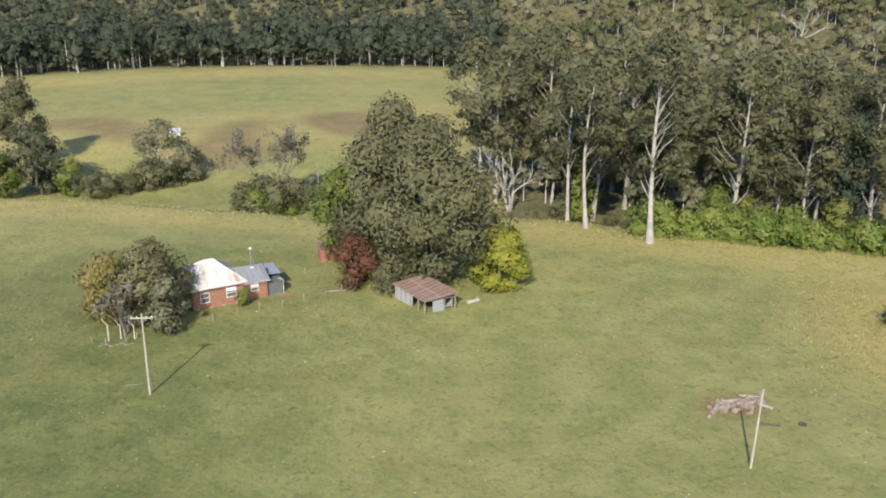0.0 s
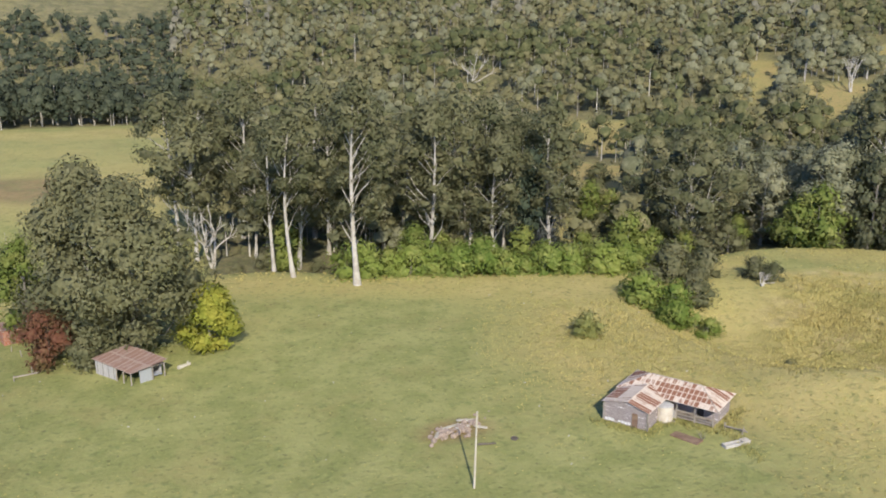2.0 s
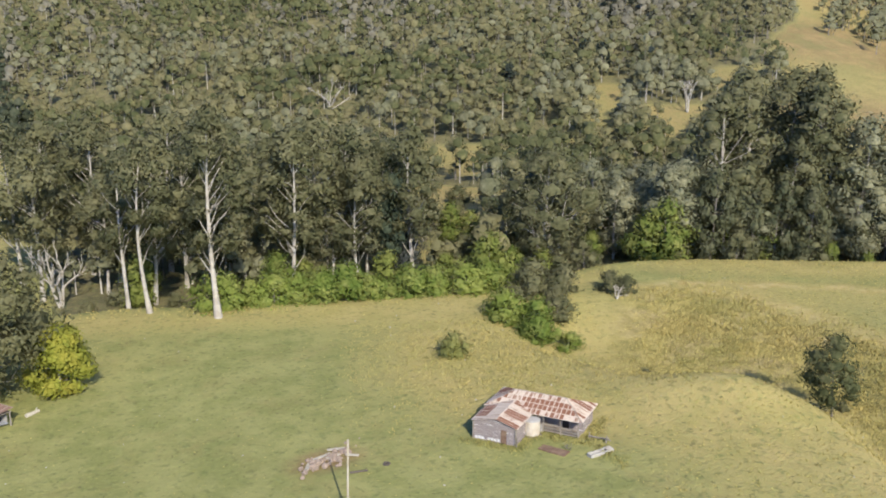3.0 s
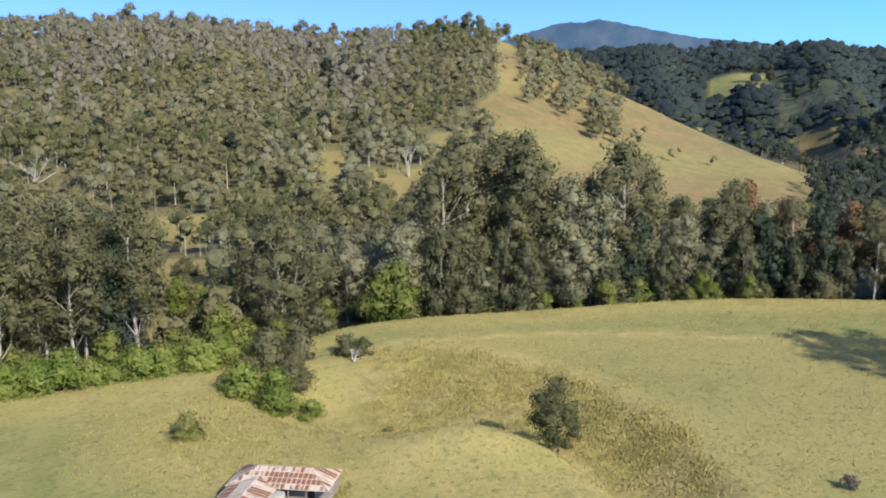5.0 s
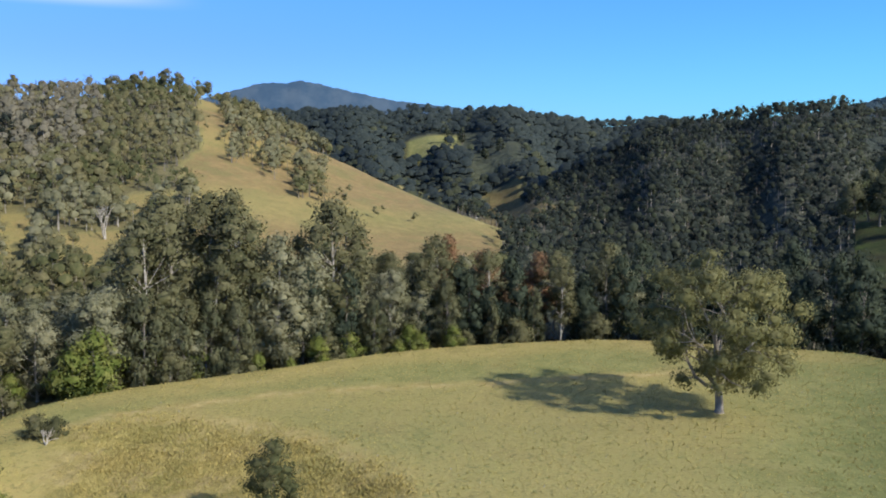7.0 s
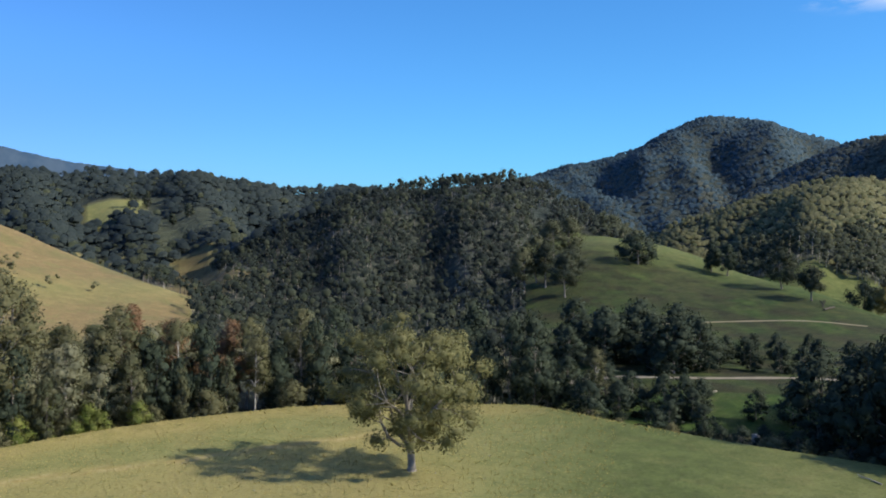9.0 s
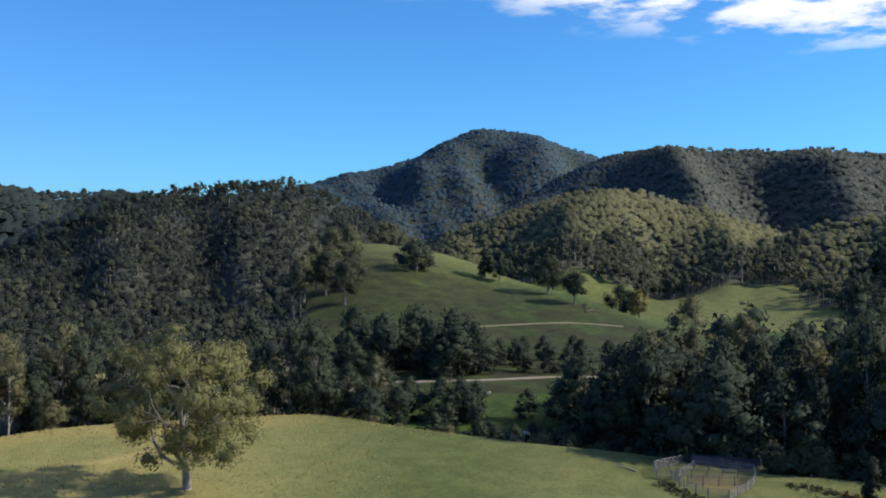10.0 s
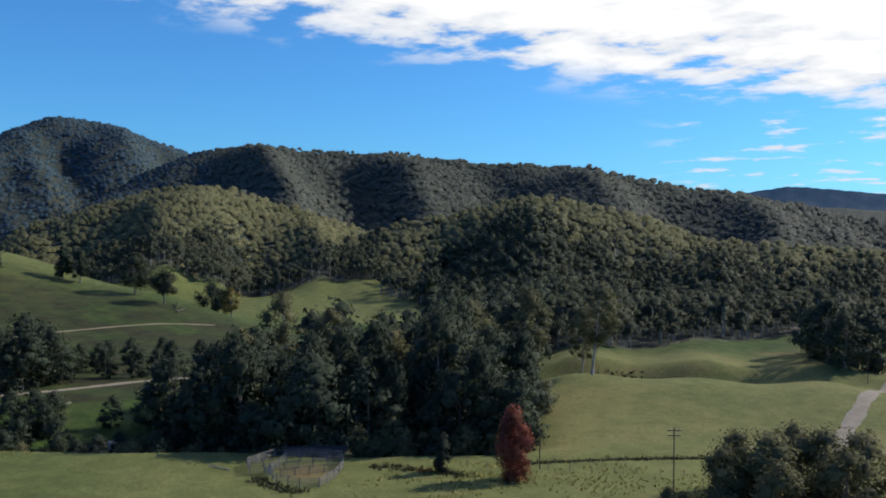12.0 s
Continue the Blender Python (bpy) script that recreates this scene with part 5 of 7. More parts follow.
some = np.random.default_rng(64).random(len(dark_spots)) < 0.16 + 0.15 * np.sin(dark_spots[:, 0] * 0.02) * np.sin(dark_spots[:, 1] * 0.024)
woodland("far_wood", "dense forest on a rounded hill, shade in its leaf colour", dark_spots[~some], 6, 30, 0.80, 2, LEAF_DARK, BARK_GREY, 0.42, 0.82, 0.0, 0.22, 1.4)
woodland("far_wood", "paler olive trees among the dark hill forest", dark_spots[some], 26, 30, 0.80, 2, LEAF_SHADED, BARK_PALE, 0.45, 0.90, 0.0, 0.22, 1.4)
foothill = scatter(5, 95, 160, 325, 1070, 5.6, lambda az, d, x, y: np.where(az < 121, on_front("knoll", az, d, 10) & (d > 655), on_front("knoll_two", az, d, 10) & (d > WOOD_FOOT(az))))
f_az, f_d = polar(foothill[:, 0], foothill[:, 1])
# lower woods get the shaded leaf colour, upper ones the sunlit
low_down = f_d < np.where(f_az < 121, 740, 640) + 30 * np.sin(f_az * 0.8) + 25 * np.random.default_rng(63).normal(size=len(f_d))
woodland("far_wood", "forest on the foothills under the mountain, sunlight in its leaf colour", foothill[~low_down], 7, 11, 0.62, 1, LEAF_KNOLL, None, 0.34, 0.88, 2.5, 0.22, 2.3, True)
woodland("far_wood", "tall forest at the foot of the hills, shade in its leaf colour", foothill[low_down], 19, 30, 0.75, 2, LEAF_SHADED, BARK_PALE, 0.5, 1.05, 0.0, 0.25, 1.0)
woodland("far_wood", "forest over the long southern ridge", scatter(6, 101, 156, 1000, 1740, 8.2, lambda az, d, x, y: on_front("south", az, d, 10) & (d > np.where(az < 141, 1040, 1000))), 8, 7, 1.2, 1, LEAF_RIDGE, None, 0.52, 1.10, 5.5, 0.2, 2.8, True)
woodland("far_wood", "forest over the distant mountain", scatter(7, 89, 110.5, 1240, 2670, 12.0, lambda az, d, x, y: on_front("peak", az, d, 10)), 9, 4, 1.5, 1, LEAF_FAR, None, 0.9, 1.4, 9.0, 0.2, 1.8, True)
woodland("far_wood", "mixed wood behind the valley trees, shade in its leaf colour", scatter(9, 114.5, 133, 268, 700, 9.0,
         lambda az, d, x, y: ~is_open(az, d) & ~inside(x, y, [(395, -268, 26), (372, -228, 20)]) & (az < 131.5 + 4 * smooth(d, 380, 420)) & ((d < 320) | (az > 124))), 15, 70, 0.8, 4, LEAF_VALLEY, BARK_GREY, 0.62, 1.35, 0.0, 0.25, 0.8)
woodland("far_wood", "scattered shrubs along the grassy spur", scatter(8, 50, 69, 360, 640, 21, lambda az, d, x, y: is_spur(az, d) & (np.sin(x * 0.05) + np.sin(y * 0.06) > 0.5)), 10, 60, 0.6, 3, LEAF_EUC, None, 0.25, 0.5)

for model in MODELS:
    for o in (*model.children_recursive, model):
        bpy.data.objects.remove(o)


# ------------------------------------------------------------------ distant range
def build_backdrop():
    m, n, l, b = material("hazed_range", 1.0)
    # haze is put into this blue; an added glow flattens the sun's shading
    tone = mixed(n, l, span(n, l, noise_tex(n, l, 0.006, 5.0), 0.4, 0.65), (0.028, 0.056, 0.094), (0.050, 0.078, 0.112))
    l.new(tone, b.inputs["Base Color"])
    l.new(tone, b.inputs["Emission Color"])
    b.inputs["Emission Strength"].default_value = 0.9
    crest = course([(30, 2.6), (50, 3.9), (52.2, 4.55), (54.0, 5.05), (55.0, 4.92), (56.1, 5.2), (57.5, 4.9), (59.5, 4.45), (61.9, 3.95), (66, 3.5), (75, 2), (130, 1.4), (142, 2.4), (146.5, 3.05), (149, 2.8), (152, 2.45), (170, 1.7)], 0.35)
    a = np.arange(28, 172, 0.2)
    t = np.linspace(0, 1, 9)
    A, T = np.meshgrid(a, t)
    rough = 1 + 0.010 * np.sin(A * 3.1) * np.sin(A * 7.7)
    D = 4250 + 500 * T
    z = -20 + (46 + 4750 * np.tan(np.radians(crest(A) * rough)) + 20) * (0.6 * T + 0.4 * T * T)
    x, y = D * np.sin(np.radians(A)), D * np.cos(np.radians(A))
    nr, nc = A.shape
    i = np.arange(nr * nc).reshape(nr, nc)
    q = np.stack([i[:-1, :-1], i[1:, :-1], i[1:, 1:], i[:-1, 1:]], -1).reshape(-1, 4)
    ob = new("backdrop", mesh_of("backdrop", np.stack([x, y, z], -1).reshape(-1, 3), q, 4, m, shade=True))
    tagged(ob, "mountain range on the horizon, blue haze in its colour", "mountain", kind="structure")


build_backdrop()


# ------------------------------------------------------------------ solids
class Solid:
    """Collects faces of a part in its thing's own coordinates."""

    def __init__(self):
        self.v, self.f = [], []

    def add(self, verts, faces):
        k = len(self.v)
        self.v += [tuple(p) for p in verts]
        self.f += [tuple(k + i for i in f) for f in faces]
        return self

    def box(self, x0, x1, y0, y1, z0, z1, m=None):
        p = [Vector((x, y, z)) for z in (z0, z1) for x, y in ((x0, y0), (x1, y0), (x1, y1), (x0, y1))]
        if m:
            p = [m @ q for q in p]
        return self.add(p, [(3, 2, 1, 0), (4, 5, 6, 7), (0, 1, 5, 4), (1, 2, 6, 5), (2, 3, 7, 6), (3, 0, 4, 7)])

    def slab(self, pts, depth):
        """A plate: an outline and the vector through its thickness."""
        n, d = len(pts), Vector(depth)
        top, low = [Vector(p) for p in pts], [Vector(p) - d for p in pts]
        return self.add(top + low, [tuple(range(n)), tuple(range(2 * n - 1, n - 1, -1))] + [(i, n + i, n + (i + 1) % n, (i + 1) % n) for i in range(n)])

    def rod(self, a, b, r0, r1=None, sides=8):
        a, b = Vector(a), Vector(b)
        r1 = r0 if r1 is None else r1
        w = (b - a).normalized()
        u = w.cross(Vector((0, 0, 1)) if abs(w.z) < 0.9 else Vector((1, 0, 0))).normalized()
        t = w.cross(u)
        ring = [[p + (u * math.cos(k * 2 * math.pi / sides) + t * math.sin(k * 2 * math.pi / sides)) * r for k in range(sides)] for p, r in ((a, r0), (b, r1))]
        f = [(k, (k + 1) % sides, sides + (k + 1) % sides, sides + k) for k in range(sides)]
        return self.add(ring[0] + ring[1], f + [tuple(range(sides - 1, -1, -1)), tuple(range(sides, 2 * sides))])

    def lathe(self, profile, sides=20, at=(0, 0, 0)):
        x, y, z = at
        v = [(x + r * math.cos(k * 2 * math.pi / sides), y + r * math.sin(k * 2 * math.pi / sides), z + h) for r, h in profile for k in range(sides)]
        f = [(i * sides + k, i * sides + (k + 1) % sides, (i + 1) * sides + (k + 1) % sides, (i + 1) * sides + k) for i in range(len(profile) - 1) for k in range(sides)]
        n = (len(profile) - 1) * sides
        return self.add(v, f + [tuple(range(sides - 1, -1, -1)), tuple(range(n, n + sides))])

    def make(self, name, mat, parent=None, label="", attrs=None):
        me = bpy.data.meshes.new(name)
        me.from_pydata(self.v, [], self.f)
        for key, values in (attrs or {}).items():
            me.attributes.new(key, "FLOAT", "POINT").data.foreach_set("value", np.asarray(values, np.float32))
        me.materials.append(mat)
        me.update()
        return part(name, me, parent, label) if parent else new(name, me)


def plain_material(name, a, b, rough=0.8, scale=3.0, metal=0.0, bump=0.2, lo=0.4, hi=0.65):
    m, n, l, p = material(name, rough)
    p.inputs["Metallic"].default_value = metal
    g = n.new("ShaderNodeTexCoord").outputs["Object"]
    col = mixed(n, l, span(n, l, noise_tex(n, l, scale, 5.0, 0.65, g), lo, hi), a, b)
    l.new(mixed(n, l, maths(n, l, "MULTIPLY", noise_tex(n, l, scale * 7, 3.0, 0.6, g), 0.5), col, tuple(c * 0.55 for c in a)), p.inputs["Base Color"])
    bumped(n, l, p, noise_tex(n, l, scale * 5, 4.0, 0.6, g), bump, 0.03)
    return m


def sheet_material(name, tin, rust, rough, metal=0.0):
    """Roofing iron: streaks run down the slope; each sheet has its own share of rust."""
    m, n, l, p = material(name, rough)
    p.inputs["Metallic"].default_value = metal
    v = n.new("ShaderNodeCombineXYZ")
    l.new(maths(n, l, "MULTIPLY", attribute(n, "across"), 2.2), v.inputs[0])
    l.new(maths(n, l, "MULTIPLY", attribute(n, "down"), 0.55), v.inputs[1])
    l.new(maths(n, l, "MULTIPLY", n.new("ShaderNodeObjectInfo").outputs["Random"], 40.0), v.inputs[2])
    streak = noise_tex(n, l, 1.0, 5.0, 0.7, v.outputs[0])
    inside_sheet = maths(n, l, "MULTIPLY", span(n, l, maths(n, l, "ABSOLUTE", maths(n, l, "SUBTRACT", attribute(n, "part_x"), 0.5), 0.0), 0.48, 0.30),
                         span(n, l, maths(n, l, "ABSOLUTE", maths(n, l, "SUBTRACT", attribute(n, "part_y"), 0.5), 0.0), 0.49, 0.38))
    amount = maths(n, l, "ADD", streak, maths(n, l, "MULTIPLY", attribute(n, "rust"), maths(n, l, "ADD", maths(n, l, "MULTIPLY", inside_sheet, 0.75), 0.25)))
    amount = maths(n, l, "ADD", amount, 0.17)
    col = mixed(n, l, span(n, l, amount, 0.80, 1.05), tin, rust)
    col = mixed(n, l, maths(n, l, "MULTIPLY", noise_tex(n, l, 6.0), 0.45), col, tuple(c * 0.6 for c in rust))
    l.new(col, p.inputs["Base Color"])
    w = n.new("ShaderNodeMath")
    w.operation = "SINE"
    l.new(maths(n, l, "MULTIPLY", attribute(n, "across"), 41.0), w.inputs[0])
    bumped(n, l, p, w.outputs[0], 0.5, 0.018)
    return m


def board_material(name, a, b, flake, pitch, upright=False):
    """Weathered boards with dark joints and flakes of old paint."""
    m, n, l, p = material(name, 0.9)
    g = n.new("ShaderNodeTexCoord").outputs["Object"]
    x = n.new("ShaderNodeSeparateXYZ")
    l.new(g, x.inputs[0])
    along = maths(n, l, "ADD", x.outputs[0], x.outputs[1]) if upright else x.outputs[2]
    cell = maths(n, l, "FRACT", maths(n, l, "DIVIDE", along, pitch), 0.0)
    joint = maths(n, l, "LESS_THAN", cell, 0.10)
    st = n.new("ShaderNodeMapping")
    st.inputs["Scale"].default_value = (6, 6, 0.6) if upright else (0.6, 0.6, 6)
    l.new(g, st.inputs["Vector"])
    col = mixed(n, l, span(n, l, noise_tex(n, l, 2.0, 5.0, 0.7, st.outputs[0]), 0.4, 0.62), a, b)
    col = mixed(n, l, span(n, l, noise_tex(n, l, 0.9, 5.0, 0.7, st.outputs[0]), 0.58, 0.66), col, flake)
    col = mixed(n, l, joint, col, tuple(c * 0.35 for c in a))
    l.new(col, p.inputs["Base Color"])
    bumped(n, l, p, maths(n, l, "SUBTRACT", 1.0, joint), 0.5, 0.02)
    return m


def brick_material():
    m, n, l, p = material("red_brick", 0.9)
    g = n.new("ShaderNodeTexCoord").outputs["Object"]
    x = n.new("ShaderNodeSeparateXYZ")
    l.new(g, x.inputs[0])
    v = n.new("ShaderNodeCombineXYZ")
    l.new(maths(n, l, "ADD", x.outputs[0], x.outputs[1]), v.inputs[0])
    l.new(x.outputs[2], v.inputs[1])
    t = n.new("ShaderNodeTexBrick")
    for key, value in (("Scale", 1.0), ("Brick Width", 0.24), ("Row Height", 0.086), ("Mortar Size", 0.010)):
        t.inputs[key].default_value = value
    t.inputs["Color1"].default_value, t.inputs["Color2"].default_value, t.inputs["Mortar"].default_value = (0.36, 0.125, 0.065, 1), (0.29, 0.095, 0.05, 1), (0.40, 0.33, 0.27, 1)
    l.new(v.outputs[0], t.inputs["Vector"])
    l.new(mixed(n, l, maths(n, l, "MULTIPLY", span(n, l, noise_tex(n, l, 0.8, 4.0, 0.6, g), 0.45, 0.7), 0.5), t.outputs["Color"], (0.24, 0.10, 0.065)), p.inputs["Base Color"])
    bumped(n, l, p, t.outputs["Fac"], 0.3, -0.01)
    return m


BRICK = brick_material()
# galvanised iron with the sun's reflection put into its white colour
TIN_GLARE = sheet_material("sun_glare_iron", (0.84, 0.80, 0.71), (0.52, 0.36, 0.27), 0.45)
TIN_GREY = sheet_material("grey_galvanised_iron", (0.42, 0.44, 0.46), (0.34, 0.31, 0.29), 0.4, 0.25)
TIN_RUST = sheet_material("rusted_pale_iron", (0.72, 0.62, 0.50), (0.26, 0.120, 0.072), 0.8)
TIN_BROWN = sheet_material("brown_rusted_iron", (0.37, 0.285, 0.235), (0.27, 0.165, 0.125), 0.85)
WALL_IRON = board_material("grey_wall_iron", (0.42, 0.40, 0.37), (0.34, 0.32, 0.30), (0.50, 0.48, 0.45), 0.22, True)
BOARDS = board_material("grey_weatherboard", (0.32, 0.275, 0.26), (0.25, 0.21, 0.20), (0.72, 0.68, 0.64), 0.21)
TIMBER = plain_material("weathered_timber", (0.34, 0.30, 0.25), (0.24, 0.20, 0.16), 0.9, 2.0)
POLE_WOOD = plain_material("pale_pole_wood", (0.55, 0.50, 0.40), (0.42, 0.37, 0.29), 0.85, 1.5)
DARK_WOOD = plain_material("dark_pole_wood", (0.13, 0.11, 0.09), (0.09, 0.075, 0.06), 0.85, 1.5)
PAINT = plain_material("white_trim_paint", (0.80, 0.79, 0.76), (0.70, 0.68, 0.64), 0.5, 2.0, bump=0.05)
CREAM = plain_material("cream_tank_iron", (0.62, 0.56, 0.46), (0.50, 0.42, 0.32), 0.6, 1.6)
CONCRETE = plain_material("pale_concrete", (0.48, 0.46, 0.42), (0.36, 0.34, 0.31), 0.9, 1.8)
STEEL = plain_material("galvanised_rail", (0.28, 0.275, 0.26), (0.20, 0.195, 0.18), 0.55, 3.0, metal=0.2)
RUST = plain_material("flat_rust", (0.20, 0.125, 0.085), (0.29, 0.20, 0.13), 0.9, 1.4)
SLATE = plain_material("dark_green_grey_iron", (0.14, 0.155, 0.15), (0.18, 0.19, 0.185), 0.6, 1.2)
STONE = plain_material("rubble_stone", (0.36, 0.28, 0.22), (0.24, 0.19, 0.15), 0.95, 1.6, bump=0.5)
GRAVEL = plain_material("gravel_road", (0.38, 0.33, 0.26), (0.29, 0.25, 0.19), 0.95, 0.5)
WHEEL_TRACK = plain_material("worn_track_soil", (0.36, 0.31, 0.20), (0.30, 0.27, 0.15), 0.95, 0.4)
# near-black, with the shade of interiors put into its colour
BLACK = plain_material("interior_shade_black", (0.06, 0.05, 0.045), (0.045, 0.04, 0.035), 0.9, 1.0)
SHADE_CLOTH = plain_material("blue_grey_rail_paint", (0.13, 0.155, 0.19), (0.10, 0.12, 0.15), 0.6, 1.0)
DARK_CLOTH = plain_material("dark_blue_cloth", (0.045, 0.055, 0.075), (0.035, 0.042, 0.058), 0.8, 1.0)
GLASS = bpy.data.materials.new("window_glass")
GLASS.use_nodes = True
_gb = GLASS.node_tree.nodes["Principled BSDF"]
_gb.inputs["Base Color"].default_value, _gb.inputs["Roughness"].default_value, _gb.inputs["Transmission Weight"].default_value = (0.75, 0.8, 0.8, 1), 0.05, 0.85


def clip(poly, axis, limit, sign):
    """The part of an outline with sign * p[axis] <= sign * limit."""
    out = []
    for p, q in zip(poly, poly[1:] + poly[:1]):
        a, b = sign * (limit - p[axis]), sign * (limit - q[axis])
        if a >= 0:
            out.append(p)
        if (a > 0 > b) or (a < 0 < b):
            k = a / (a - b)
            out.append((p[0] + (q[0] - p[0]) * k, p[1] + (q[1] - p[1]) * k))
    return out


def roof_plane(parent, eave_a, eave_b, ridge_a, ridge_b, mat, wide=0.8, rows=1, rust=None, seed=0):
    """One slope, covered with separate lapped sheets."""
    r = random.Random(seed)
    A, B, C, D = (Vector(p) for p in (eave_a, eave_b, ridge_b, ridge_a))
    along = (B - A).normalized()
    up = (D - A) - along * (D - A).dot(along)
    rise = up.length
    up.normalize()
    normal = along.cross(up).normalized()
    flat = [((p - A).dot(along), (p - A).dot(up)) for p in (A, B, C, D)]
    flat = [p for i, p in enumerate(flat) if i == 0 or (p[0] - flat[i - 1][0]) ** 2 + (p[1] - flat[i - 1][1]) ** 2 > 1e-4]
    length = max(p[0] for p in flat) - min(p[0] for p in flat)
    s0, n = min(p[0] for p in flat), max(1, round(length / wide))
    for i in range(n):
        for j in range(rows):
            q = clip(clip(flat, 0, s0 + length * (i + 1) / n - 0.012, 1), 0, s0 + length * i / n, -1)
            q = clip(clip(q, 1, rise * (j + 1) / rows, 1), 1, rise * j / rows - (0.05 if j == 0 else 0.0), -1) if len(q) > 2 else q
            if len(q) < 3:
                continue
            lift = 0.012 * (i % 2) + 0.014 * j + 0.006 * r.random()
            pts = [A + along * p[0] + up * p[1] + normal * lift for p in q]
            level = rust(i / n, j, r) if rust else 0.2 + 0.25 * r.random()
            so = Solid().slab(pts, normal * 0.02)
            so.make("roof_sheet", mat, parent, attrs={"across": [p[0] for p in q] * 2, "down": [p[1] for p in q] * 2, "rust": [level] * (2 * len(q)),
                                                     "part_x": [(p[0] - s0) * n / length - i for p in q] * 2, "part_y": [p[1] * rows / rise - j for p in q] * 2})


def window(parent, x, z0, z1, wide, y, hood=True):
    """A sash window set through the wall's face, with frame, bars, pane and sill; y is the wall's outer face."""
    f = Solid()
    for x0, x1, a, b in ((x - wide / 2 - 0.09, x - wide / 2, z0, z1), (x + wide / 2, x + wide / 2 + 0.09, z0, z1), (x - wide / 2 - 0.09, x + wide / 2 + 0.09, z1, z1 + 0.09), (x - wide / 2, x + wide / 2, (z0 + z1) / 2 - 0.03, (z0 + z1) / 2 + 0.03)):
        f.box(x0, x1, y - 0.05, y + 0.08, a, b)
    w = f.make("window_frame", PAINT, parent, "white painted sash window frame")
    Solid().box(x - wide / 2, x + wide / 2, y + 0.02, y + 0.03, z0, (z0 + z1) / 2 - 0.03).make("pane", GLASS, w)
    Solid().box(x - wide / 2, x + wide / 2, y + 0.04, y + 0.05, (z0 + z1) / 2 + 0.03, z1).make("pane", GLASS, w)
    Solid().box(x - wide / 2 - 0.14, x + wide / 2 + 0.14, y - 0.14, y + 0.06, z0 - 0.09, z0).make("window_sill", PAINT, w)
    if hood:
        h = z1 - z0
        Solid().slab([(x - wide / 2 - 0.12, y - 0.02, z1 + 0.12), (x + wide / 2 + 0.12, y - 0.02, z1 + 0.12), (x + wide / 2 + 0.12, y - 0.30, z1 - 0.22 * h), (x - wide / 2 - 0.12, y - 0.30, z1 - 0.22 * h)], (0, 0, -0.03)).make("awning", PAINT, w, "white window hood")


def wall_with_holes(x0, x1, z0, z1, y0, y1, holes):
    """A wall along x between two faces, open at the holes (xa, xb, za, zb)."""
    so = Solid()
    x = x0
    for xa, xb, za, zb in sorted(holes):
        so.box(x, xa, y0, y1, z0, z1)
        so.box(xa, xb, y0, y1, z0, za)
        so.box(xa, xb, y0, y1, zb, z1)
        x = xb
    return so.box(x, x1, y0, y1, z0, z1)


